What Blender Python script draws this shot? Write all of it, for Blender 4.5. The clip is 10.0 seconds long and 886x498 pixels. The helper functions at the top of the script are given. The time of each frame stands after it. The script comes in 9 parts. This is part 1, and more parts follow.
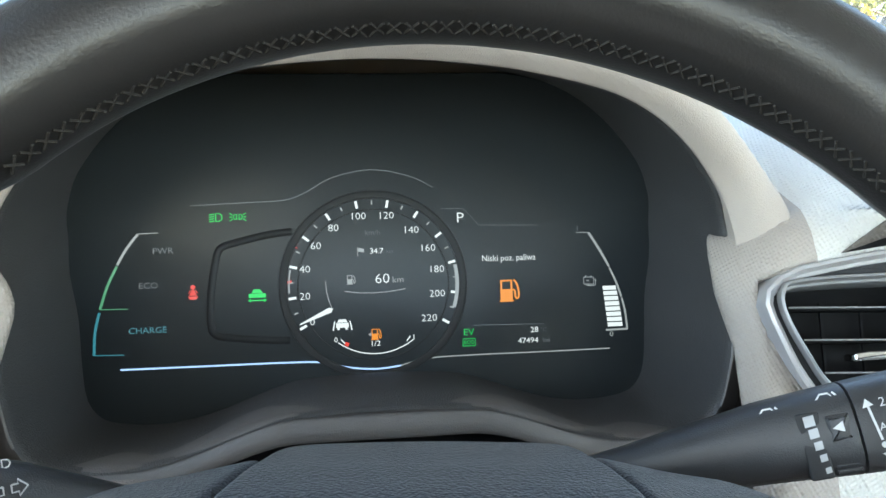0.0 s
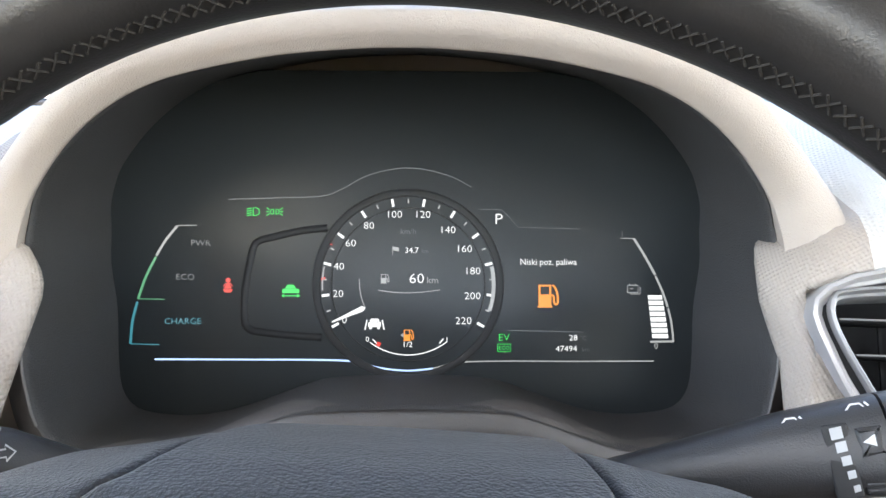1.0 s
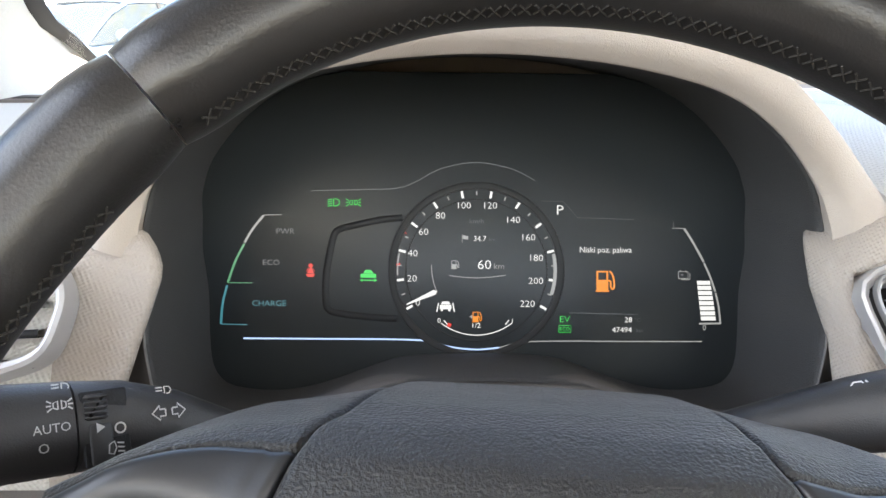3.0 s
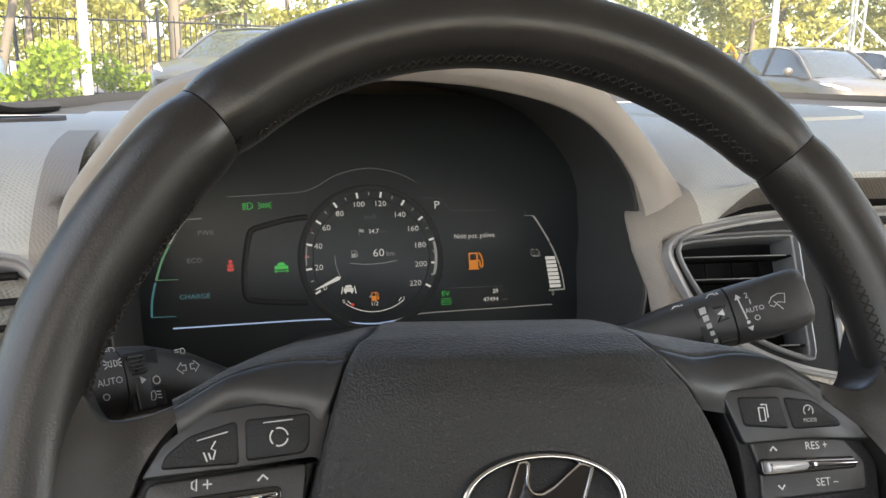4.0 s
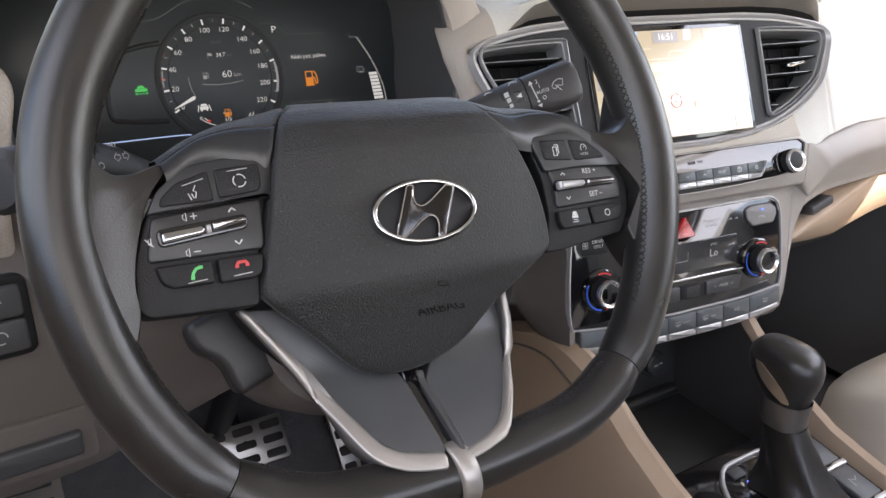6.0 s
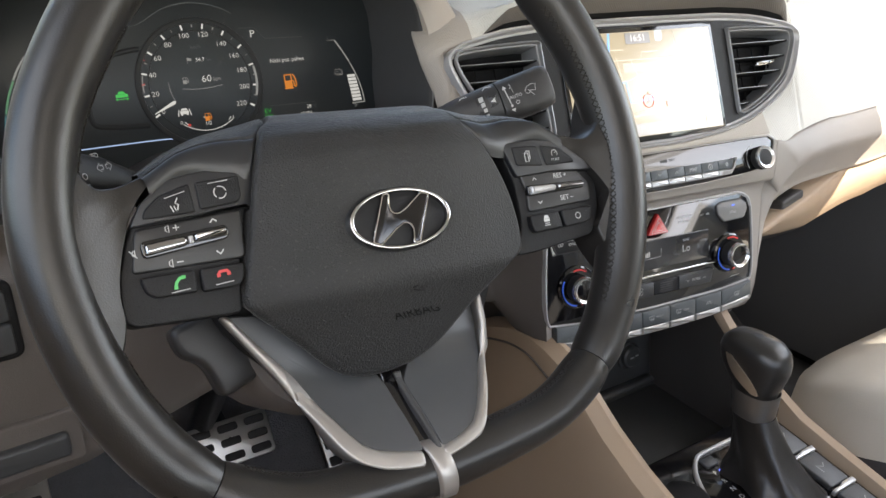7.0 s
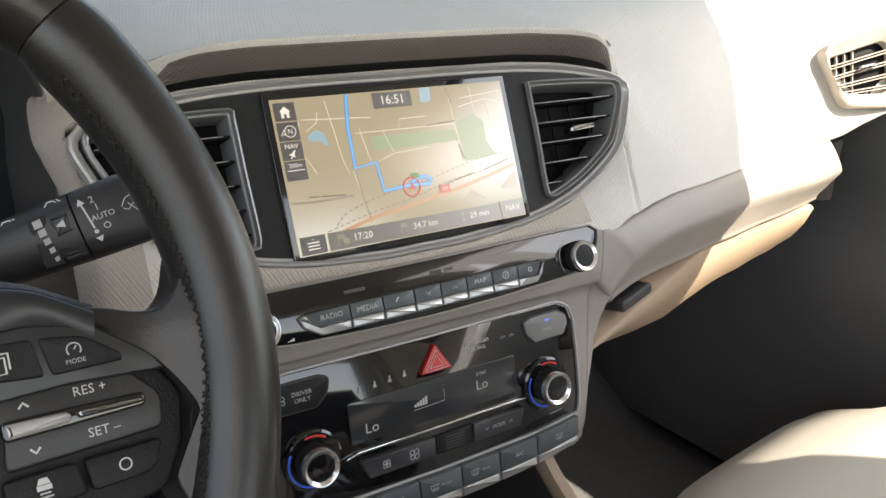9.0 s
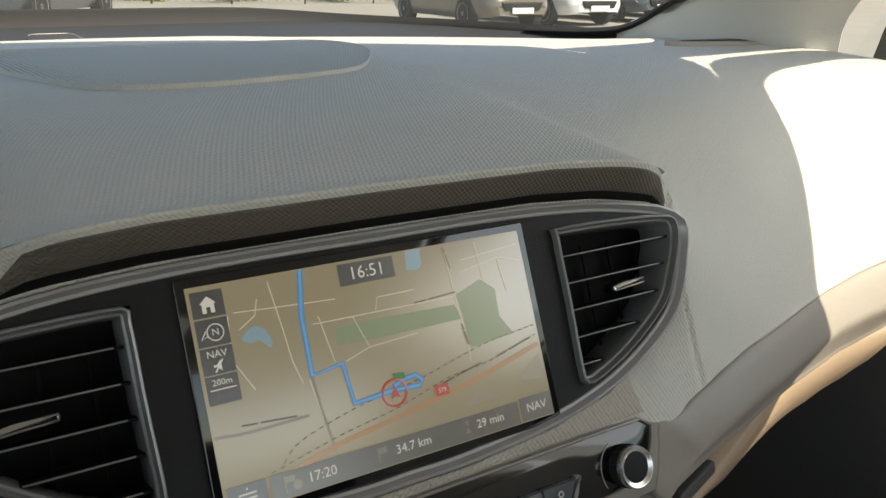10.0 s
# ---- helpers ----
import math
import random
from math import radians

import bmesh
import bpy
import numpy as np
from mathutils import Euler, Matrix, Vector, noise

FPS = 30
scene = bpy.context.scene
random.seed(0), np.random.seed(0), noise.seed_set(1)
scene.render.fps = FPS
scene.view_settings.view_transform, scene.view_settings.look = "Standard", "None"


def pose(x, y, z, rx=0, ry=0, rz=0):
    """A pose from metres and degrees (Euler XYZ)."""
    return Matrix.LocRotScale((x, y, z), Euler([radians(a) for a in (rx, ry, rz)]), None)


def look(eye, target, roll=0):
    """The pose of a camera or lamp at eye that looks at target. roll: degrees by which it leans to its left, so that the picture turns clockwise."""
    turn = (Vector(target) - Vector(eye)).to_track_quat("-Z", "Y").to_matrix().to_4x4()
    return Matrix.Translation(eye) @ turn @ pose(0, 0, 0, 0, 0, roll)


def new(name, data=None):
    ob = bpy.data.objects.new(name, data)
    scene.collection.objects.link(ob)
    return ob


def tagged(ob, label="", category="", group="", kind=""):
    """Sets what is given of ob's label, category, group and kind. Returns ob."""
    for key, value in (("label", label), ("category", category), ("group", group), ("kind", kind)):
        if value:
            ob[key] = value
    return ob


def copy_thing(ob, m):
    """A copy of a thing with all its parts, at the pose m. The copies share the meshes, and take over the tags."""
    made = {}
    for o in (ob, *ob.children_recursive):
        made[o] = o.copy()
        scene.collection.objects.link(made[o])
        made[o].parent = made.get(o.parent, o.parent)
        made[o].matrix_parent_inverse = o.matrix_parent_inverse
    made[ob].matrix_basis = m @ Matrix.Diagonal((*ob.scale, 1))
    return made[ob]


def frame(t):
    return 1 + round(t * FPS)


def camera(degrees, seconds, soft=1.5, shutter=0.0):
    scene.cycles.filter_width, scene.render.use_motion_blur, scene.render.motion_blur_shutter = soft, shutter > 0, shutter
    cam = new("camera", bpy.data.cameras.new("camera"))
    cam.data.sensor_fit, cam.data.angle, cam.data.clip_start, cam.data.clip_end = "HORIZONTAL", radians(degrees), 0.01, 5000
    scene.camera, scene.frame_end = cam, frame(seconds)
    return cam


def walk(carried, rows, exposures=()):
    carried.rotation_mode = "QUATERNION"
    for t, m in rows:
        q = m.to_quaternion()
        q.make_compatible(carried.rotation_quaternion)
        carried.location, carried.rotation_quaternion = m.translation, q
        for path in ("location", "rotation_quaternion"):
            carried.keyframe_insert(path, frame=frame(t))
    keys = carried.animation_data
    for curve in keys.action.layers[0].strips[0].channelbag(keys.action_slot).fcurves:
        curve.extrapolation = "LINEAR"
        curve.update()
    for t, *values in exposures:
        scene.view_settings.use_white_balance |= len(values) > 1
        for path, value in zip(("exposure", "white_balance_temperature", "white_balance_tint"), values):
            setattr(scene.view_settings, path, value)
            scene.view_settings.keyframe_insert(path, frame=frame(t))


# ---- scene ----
import functools

cam = camera(57.42, 10.0)
PATH = [
    (0, (-0.0209, -0.4485, 1.0924), (0.1094, 0.5080, 0.8314), 0.20),
    (0.5, (0.0003, -0.4450, 1.0826), (0.0217, 0.5272, 0.8496), 0.19),
    (1, (0.0096, -0.4432, 1.0763), (0.0316, 0.5294, 0.8447), 0.43),
    (1.5, (0.0079, -0.4393, 1.0781), (0.0209, 0.5326, 0.8431), 0.31),
    (2, (0.0044, -0.4403, 1.0780), (0.0118, 0.5301, 0.8364), 0.32),
    (2.5, (-0.0037, -0.4459, 1.0768), (0.0049, 0.5239, 0.8331), 0.45),
    (2.7, (-0.0144, -0.4560, 1.0788), (-0.0043, 0.5140, 0.8361), 0.56),
    (3.8, (-0.0916, -0.5587, 1.0887), (0.1011, 0.3961, 0.8625), 0.64),
    (4, (-0.1057, -0.5746, 1.0909), (0.1556, 0.3643, 0.8671), 0.77),
    (4.5, (-0.1380, -0.6136, 1.0865), (0.2735, 0.2710, 0.8670), 1.04),
    (4.8, (-0.1560, -0.6316, 1.0901), (0.2992, 0.2305, 0.8672), 1.17),
    (5, (-0.1655, -0.6476, 1.0884), (0.3069, 0.2022, 0.8546), 1.16),
    (5.5, (-0.1951, -0.6527, 1.0778), (0.2838, 0.1502, 0.7227), 1.17),
    (5.7, (-0.2005, -0.6627, 1.0814), (0.2829, 0.1260, 0.7017), 1.34),
    (7, (-0.2052, -0.6874, 1.1033), (0.3003, 0.0750, 0.6992), 1.23),
    (7.5, (-0.1931, -0.6717, 1.0934), (0.3212, 0.0844, 0.6887), 1.38),
    (8, (-0.1277, -0.6318, 1.0911), (0.4027, 0.1134, 0.6871), 1.37),
    (8.5, (-0.0453, -0.6085, 1.0914), (0.5100, 0.1179, 0.6865), 1.48),
    (9, (0.0655, -0.5774, 1.0871), (0.6514, 0.1449, 0.7197), 1.68),
    (9.5, (0.1516, -0.4895, 1.1013), (0.7410, 0.2449, 0.7646), 1.56),
    (10, (0.1848, -0.4442, 1.1165), (0.7618, 0.3055, 0.7923), 0.95),
]
EXPO = [(0.0, 3.05, 6200, 2), (0.5, 3.6, 6300, 12), (1.0, 3.4, 6600, 12), (2.7, 3.25, 6750, 13), (3.8, 2.3, 7400, 13), (4.5, 1.8, 7450, 13), (5.2, 2.0, 7150, 15), (5.7, 2.4, 7100, 19), (7.0, 2.35, 7300, 13), (8.5, 2.2, 7400, 12), (9.0, 1.8, 7450, 12), (9.5, 1.4, 7600, 11), (10.0, 0.72, 7500, 7)]
walk(cam, [(t, look(eye, aim, roll)) for t, eye, aim, roll in PATH], EXPO)

# ---- world and sun ----
SUN_EL, SUN_AZ = 45.0, 161.0  # degrees; azimuth clockwise from ahead
world = bpy.data.worlds.new("daylight")
scene.world = world
world.use_nodes = True
wn = world.node_tree.nodes
sky = wn.new("ShaderNodeTexSky")
sky.sky_type, sky.sun_disc = "NISHITA", False
sky.sun_elevation, sky.sun_rotation = radians(SUN_EL), radians(SUN_AZ)
world.node_tree.links.new(sky.outputs[0], wn["Background"].inputs[0])
wn["Background"].inputs[1].default_value = 0.15
sun = new("sun", bpy.data.lights.new("sun", "SUN"))
sun.data.energy, sun.data.angle, sun.data.color = 4.8, radians(0.5), (1.0, 0.94, 0.84)
_e, _a = radians(SUN_EL), radians(SUN_AZ)
TO_SUN = Vector((math.sin(_a) * math.cos(_e), math.cos(_a) * math.cos(_e), math.sin(_e)))
sun.matrix_world = look(TO_SUN * 30, (0, 0, 0))


def window_light(at, towards, width, height, power):
    """The sky's light through one of the car's windows."""
    lamp = new("window_light", bpy.data.lights.new("window_light", "AREA"))
    lamp.data.shape, lamp.data.size, lamp.data.size_y, lamp.data.energy = "RECTANGLE", width, height, power
    lamp.data.color = (0.97, 0.98, 1.0)
    lamp.matrix_world = look(at, towards)
    return lamp


window_light((-0.28, -0.66, 1.24), (0.3, -0.40, 0.95), 1.1, 0.38, 0.78)
window_light((1.04, -0.66, 1.25), (0.45, -0.40, 0.95), 1.1, 0.40, 1.25)
window_light((0.379, -1.75, 1.33), (0.379, -0.3, 0.95), 1.1, 0.4, 0.08)


# ---- materials ----
def material(name, colour, rough=0.5, metal=0.0, grain=0.0, grain_size=0.002, vary=0.0, vary_size=0.08, weave=0.0,
             weave_size=0.0018, coat=0.0, spec=0.5, dust=0.0, rough_vary=0.0, emit=0.0, sheen=0.0):
    m = bpy.data.materials.new(name)
    m.use_nodes = True
    n, l = m.node_tree.nodes, m.node_tree.links
    b = n["Principled BSDF"]
    b.inputs["Base Color"].default_value = (*colour, 1)
    b.inputs["Roughness"].default_value, b.inputs["Metallic"].default_value = rough, metal
    b.inputs["Coat Weight"].default_value, b.inputs["Specular IOR Level"].default_value = coat, spec
    b.inputs["Coat Roughness"].default_value = 0.04
    b.inputs["Sheen Weight"].default_value, b.inputs["Sheen Roughness"].default_value = sheen, 0.35
    if emit:
        b.inputs["Emission Color"].default_value = (*colour, 1)
        b.inputs["Emission Strength"].default_value = emit
    at = n.new("ShaderNodeTexCoord").outputs["Object"]

    def noisy(size, detail=4.0):
        t = n.new("ShaderNodeTexNoise")
        t.inputs["Scale"].default_value, t.inputs["Detail"].default_value = 1 / size, detail
        l.new(at, t.inputs["Vector"])
        return t.outputs["Fac"]

    def calc(op, a, c):
        t = n.new("ShaderNodeMath")
        t.operation = op
        for i, v in enumerate((a, c)):
            if isinstance(v, (int, float)):
                t.inputs[i].default_value = v
            else:
                l.new(v, t.inputs[i])
        return t.outputs[0]

    colour_out = None
    if vary or dust:
        mix = n.new("ShaderNodeMix")
        mix.data_type = "RGBA"
        mix.inputs["A"].default_value = (*[c * (1 - vary) for c in colour], 1)
        mix.inputs["B"].default_value = (*[min(1, c * (1 + vary)) for c in colour], 1)
        l.new(calc("ADD", calc("MULTIPLY", noisy(vary_size), 0.65), calc("MULTIPLY", noisy(vary_size / 9), 0.35)), mix.inputs["Factor"])
        colour_out = mix.outputs["Result"]
    if dust:
        fleck = n.new("ShaderNodeMix")
        fleck.data_type = "RGBA"
        l.new(colour_out, fleck.inputs["A"])
        fleck.inputs["B"].default_value = (0.35, 0.33, 0.3, 1)
        ramp = n.new("ShaderNodeMapRange")
        ramp.inputs["From Min"].default_value, ramp.inputs["From Max"].default_value = 0.62, 0.8
        ramp.inputs["To Max"].default_value = dust
        l.new(noisy(0.0014, 2.0), ramp.inputs["Value"])
        l.new(ramp.outputs[0], fleck.inputs["Factor"])
        colour_out = fleck.outputs["Result"]
    if colour_out:
        l.new(colour_out, b.inputs["Base Color"])
    if rough_vary:
        l.new(calc("ADD", calc("MULTIPLY", noisy(vary_size / 2), rough_vary), rough - rough_vary / 2), b.inputs["Roughness"])
    height = None
    if grain:
        height = calc("MULTIPLY", noisy(grain_size, 3.0), grain)
    if weave:
        w = None
        turned = n.new("ShaderNodeMapping")
        turned.inputs["Rotation"].default_value = (0.55, 0.42, 0.72)
        l.new(at, turned.inputs["Vector"])
        for direction in ("X", "Y", "Z"):
            t = n.new("ShaderNodeTexWave")
            t.bands_direction = direction
            t.inputs["Scale"].default_value = 0.314 / weave_size
            t.inputs["Distortion"].default_value = 0.0
            l.new(turned.outputs[0], t.inputs["Vector"])
            w = t.outputs["Fac"] if w is None else calc("ADD", w, t.outputs["Fac"])
        w = calc("MULTIPLY", w, weave)
        height = w if height is None else calc("ADD", height, w)
    if height is not None:
        bump = n.new("ShaderNodeBump")
        bump.inputs["Strength"].default_value, bump.inputs["Distance"].default_value = 1.0, 0.001
        l.new(height, bump.inputs["Height"])
        l.new(bump.outputs[0], b.inputs["Normal"])
    return m


def glass(name, tint=(1, 1, 1), rough=0.0, film=0.0):
    m = bpy.data.materials.new(name)
    m.use_nodes = True
    n, l = m.node_tree.nodes, m.node_tree.links
    n.clear()
    clear, shine, mix, out = (n.new("ShaderNode" + k) for k in ("BsdfTransparent", "BsdfGlossy", "MixShader", "OutputMaterial"))
    clear.inputs[0].default_value = (*tint, 1)
    shine.inputs["Roughness"].default_value = rough
    fres = n.new("ShaderNodeFresnel")
    fres.inputs[0].default_value = 1.45
    l.new(fres.outputs[0], mix.inputs[0])
    l.new(clear.outputs[0], mix.inputs[1])
    l.new(shine.outputs[0], mix.inputs[2])
    l.new(mix.outputs[0], out.inputs[0])
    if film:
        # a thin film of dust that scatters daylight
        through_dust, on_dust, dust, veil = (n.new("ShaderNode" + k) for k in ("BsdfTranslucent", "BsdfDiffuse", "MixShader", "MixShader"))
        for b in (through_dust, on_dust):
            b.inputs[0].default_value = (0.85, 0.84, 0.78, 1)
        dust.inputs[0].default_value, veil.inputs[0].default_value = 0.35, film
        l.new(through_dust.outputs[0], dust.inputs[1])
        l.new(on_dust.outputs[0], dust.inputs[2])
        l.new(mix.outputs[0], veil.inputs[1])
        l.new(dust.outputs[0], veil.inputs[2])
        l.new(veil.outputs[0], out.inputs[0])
    return m


BEIGE_TOP = material("beige_soft_dash", (0.57, 0.555, 0.51), 0.62, weave=0.20, weave_size=0.0019, grain=0.15, grain_size=0.0006, vary=0.05)
# cheeks share the pad's weave; their shade is put into this darker colour
BEIGE_SHADED = material("shaded_beige_soft_dash", (0.36, 0.32, 0.28), 0.6, weave=0.15, weave_size=0.0017, grain=0.12, grain_size=0.0006, vary=0.05)
BEIGE = material("beige_moulded_plastic", (0.41, 0.362, 0.314), 0.6, grain=0.35, grain_size=0.0007, vary=0.05)
BEIGE_KNIT = material("beige_ribbed_plastic", (0.42, 0.375, 0.32), 0.6, weave=0.22, weave_size=0.0018, vary=0.05)
BEIGE_LOW = material("brown_beige_plastic", (0.37, 0.275, 0.195), 0.6, grain=0.4, grain_size=0.0009, vary=0.06)
GREY_PLASTIC = material("grey_brown_plastic", (0.11, 0.096, 0.088), 0.55, grain=0.4, grain_size=0.0008, vary=0.06)
DARK = material("black_grained_plastic", (0.010, 0.010, 0.011), 0.5, grain=0.3, grain_size=0.0008, vary=0.15, spec=0.25)
SHROUD = material("charcoal_smooth_plastic", (0.042, 0.041, 0.041), 0.55, grain=0.5, grain_size=0.0009, vary=0.12)
LEATHER = material("black_leather", (0.0135, 0.0125, 0.0118), 0.32, grain=0.10, grain_size=0.0009, vary=0.25, vary_size=0.05, rough_vary=0.2, spec=0.5, sheen=0.04)
PAD = material("black_airbag_vinyl", (0.0125, 0.0124, 0.0125), 0.42, grain=0.80, grain_size=0.0010, vary=0.15, rough_vary=0.1, spec=0.36, dust=0.10, sheen=0.12)
THREAD = material("grey_black_thread", (0.024, 0.022, 0.020), 0.9, spec=0.15)
PIANO = material("piano_black", (0.006, 0.006, 0.007), 0.08, coat=0.5, spec=0.5, rough_vary=0.04, vary=0.2)
SATIN = material("satin_silver_paint", (0.44, 0.43, 0.43), 0.38, metal=0.35, grain=0.05, grain_size=0.0005, rough_vary=0.1)
SATIN_CHROME = material("bright_satin_chrome", (0.78, 0.78, 0.78), 0.24, metal=0.9)
DARK_CHROME = material("dark_polished_chrome", (0.42, 0.42, 0.43), 0.10, metal=1.0, rough_vary=0.05)
CHROME = material("polished_chrome", (0.72, 0.72, 0.72), 0.07, metal=1.0, rough_vary=0.05)
BUTTON = material("charcoal_button", (0.045, 0.047, 0.05), 0.42, grain=0.1, grain_size=0.0006, vary=0.08)
BUTTON_GREY = material("slate_button", (0.075, 0.085, 0.09), 0.4, vary=0.06)
WHITE_INK = material("white_print", (0.46, 0.46, 0.455), 0.6)
GREY_INK = material("grey_print", (0.34, 0.34, 0.34), 0.6)
LENS = material("dark_display_lens", (0.020, 0.024, 0.026), 0.36, spec=0.3, rough_vary=0.04)
COWL = material("dark_grey_cowl_plastic", (0.034, 0.036, 0.038), 0.6, grain=0.3, grain_size=0.001, vary=0.08)
STACK_GREY = material("warm_grey_satin_panel", (0.30, 0.272, 0.243), 0.5, grain=0.2, grain_size=0.0007, vary=0.05)
# underside of the brow: its shade is put into this dark colour
BROW_SHADED = material("shaded_ribbed_lining", (0.135, 0.118, 0.102), 0.7, weave=0.20, weave_size=0.0019, grain=0.2, grain_size=0.0009, vary=0.08)
SHROUD_RIM = material("grey_brown_shroud_rim", (0.080, 0.074, 0.071), 0.55, grain=0.2, grain_size=0.0007, vary=0.08)
SHROUD_EDGE = material("grey_moulded_edge", (0.16, 0.155, 0.15), 0.4)
GLASS = glass("window_glass", (0.93, 0.96, 0.95))
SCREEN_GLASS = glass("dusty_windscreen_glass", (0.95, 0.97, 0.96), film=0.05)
CARPET = material("black_carpet", (0.085, 0.086, 0.090), 0.95, grain=2.0, grain_size=0.003, vary=0.3, vary_size=0.02)
SEAT_CLOTH = material("grey_beige_seat_leather", (0.45, 0.435, 0.395), 0.55, grain=0.5, grain_size=0.0012, vary=0.06)
SEAT_DARK = material("charcoal_seat_side", (0.035, 0.035, 0.04), 0.8, grain=0.8, grain_size=0.002, vary=0.15)
HEADLINER = material("pale_grey_headliner", (0.62, 0.60, 0.56), 0.9, grain=0.6, grain_size=0.002, vary=0.03)
VENT_BLACK = material("black_vent_plastic", (0.005, 0.005, 0.0055), 0.7, spec=0.2)
RUBBER = material("black_rubber", (0.015, 0.015, 0.015), 0.75, vary=0.2)
METAL = material("brushed_pedal_steel", (0.40, 0.39, 0.37), 0.32, metal=1.0, grain=0.2, grain_size=0.001, rough_vary=0.15)


def leafy(name, dark, light):
    """Thin leaves, each a little different, that let some light through."""
    m = bpy.data.materials.new(name)
    m.use_nodes = True
    n, l = m.node_tree.nodes, m.node_tree.links
    n.clear()
    geo, mix, dif, tra, add, out = (n.new("ShaderNode" + k) for k in ("NewGeometry", "Mix", "BsdfDiffuse", "BsdfTranslucent", "MixShader", "OutputMaterial"))
    mix.data_type = "RGBA"
    mix.inputs["A"].default_value, mix.inputs["B"].default_value = (*dark, 1), (*light, 1)
    l.new(geo.outputs["Random Per Island"], mix.inputs["Factor"])
    for b in (dif, tra):
        l.new(mix.outputs["Result"], b.inputs[0])
    add.inputs[0].default_value = 0.5
    l.new(dif.outputs[0], add.inputs[1])
    l.new(tra.outputs[0], add.inputs[2])
    l.new(add.outputs[0], out.inputs[0])
    return m


def glow(name, colour, strength):
    """Lit symbols and screens."""
    m = bpy.data.materials.new(name)
    m.use_nodes = True
    b = m.node_tree.nodes["Principled BSDF"]
    b.inputs["Base Color"].default_value = (*[c * 0.02 for c in colour], 1)
    b.inputs["Roughness"].default_value = 0.35
    b.inputs["Emission Color"].default_value = (*colour, 1)
    b.inputs["Emission Strength"].default_value = strength
    return m


# ---- building helpers ----
def basis(o, yaw, tilt, roll=0.0):
    """A working plane: u along the car's width, v up the plane, w out of it towards the seats."""
    a, b, k = radians(yaw), radians(tilt), radians(roll)
    u = Vector((math.cos(a), math.sin(a), 0))
    v = math.sin(b) * Vector((-math.sin(a), math.cos(a), 0)) + math.cos(b) * Vector((0, 0, 1))
    w = u.cross(v)
    u, v = math.cos(k) * u + math.sin(k) * v, math.cos(k) * v - math.sin(k) * u
    m = Matrix((u, v, w)).transposed().to_4x4()
    m.translation = o
    return m


STACK = basis((0.3792, -0.1488, 0.9393), -6.2, 24.5)
CLIMATE = basis((0.3753, -0.1847, 0.8239), -6.2, 11.5)
WHEEL = basis((0.001, -0.3205, 0.9532), 0, 29, -3.2)
DIAL = basis((0.0, 0.0, 0.9501), 0.3, 16.05)


def empty(name, at=(0, 0, 0)):
    ob = new(name)
    ob.location = at
    ob.empty_display_size = 0.02
    return ob


def part(name, bm, mat, parent=None, label="", smooth=True):
    """Links a bmesh, given in world space, as one mesh object."""
    me = bpy.data.meshes.new(name)
    if smooth:
        for f in bm.faces:
            f.smooth = True
        for e in bm.edges:
            if len(e.link_faces) == 2 and e.calc_face_angle(0) > 0.7:
                e.smooth = False
    if parent is None:
        lo = [min(v.co[i] for v in bm.verts) for i in range(3)]
        hi = [max(v.co[i] for v in bm.verts) for i in range(3)]
        base = Vector(((lo[0] + hi[0]) / 2, (lo[1] + hi[1]) / 2, lo[2]))
        bmesh.ops.translate(bm, verts=bm.verts, vec=-base)
    bm.to_mesh(me)
    bm.free()
    for m in (mat if isinstance(mat, (list, tuple)) else [mat]):
        me.materials.append(m)
    ob = new(name, me)
    if parent is None:
        ob.location = base
    else:
        ob.parent = parent
        ob.matrix_parent_inverse = Matrix.Translation(-parent_origin(parent))
    if label:
        ob["label"] = label
    return ob


def parent_origin(ob):
    """World place of an object that has only been moved."""
    p = Vector((0, 0, 0))
    while ob is not None:
        p = p + ob.matrix_parent_inverse.translation + ob.location
        ob = ob.parent
    return p


def smooth_loop(points, per=6, closed=True):
    """Catmull-Rom through 2D points."""
    n, out = len(points), []
    for i in range(n if closed else n - 1):
        p = [points[(i + k) % n] if closed else points[min(max(i + k, 0), n - 1)] for k in (-1, 0, 1, 2)]
        for s in range(per):
            t = s / per
            out.append(tuple(0.5 * (2 * p[1][d] + (p[2][d] - p[0][d]) * t + (2 * p[0][d] - 5 * p[1][d] + 4 * p[2][d] - p[3][d]) * t * t
                                    + (3 * p[1][d] - p[0][d] - 3 * p[2][d] + p[3][d]) * t ** 3) for d in range(len(p[0]))))
    if not closed:
        out.append(tuple(points[-1]))
    return out


def rounded(points, r, seg=4):
    """A polygon with its corners rounded by r."""
    out, n = [], len(points)
    for i in range(n):
        a, b, c = (Vector(points[(i + k) % n]) for k in (-1, 0, 1))
        d1, d2 = (a - b), (c - b)
        k = min(r, d1.length * 0.45, d2.length * 0.45)
        p, q = b + d1.normalized() * k, b + d2.normalized() * k
        for s in range(seg + 1):
            t = s / seg
            out.append(tuple((1 - t) ** 2 * p + 2 * t * (1 - t) * b + t * t * q))
    return out


def area2(points):
    return sum(a[0] * b[1] - b[0] * a[1] for a, b in zip(points, points[1:] + points[:1])) / 2


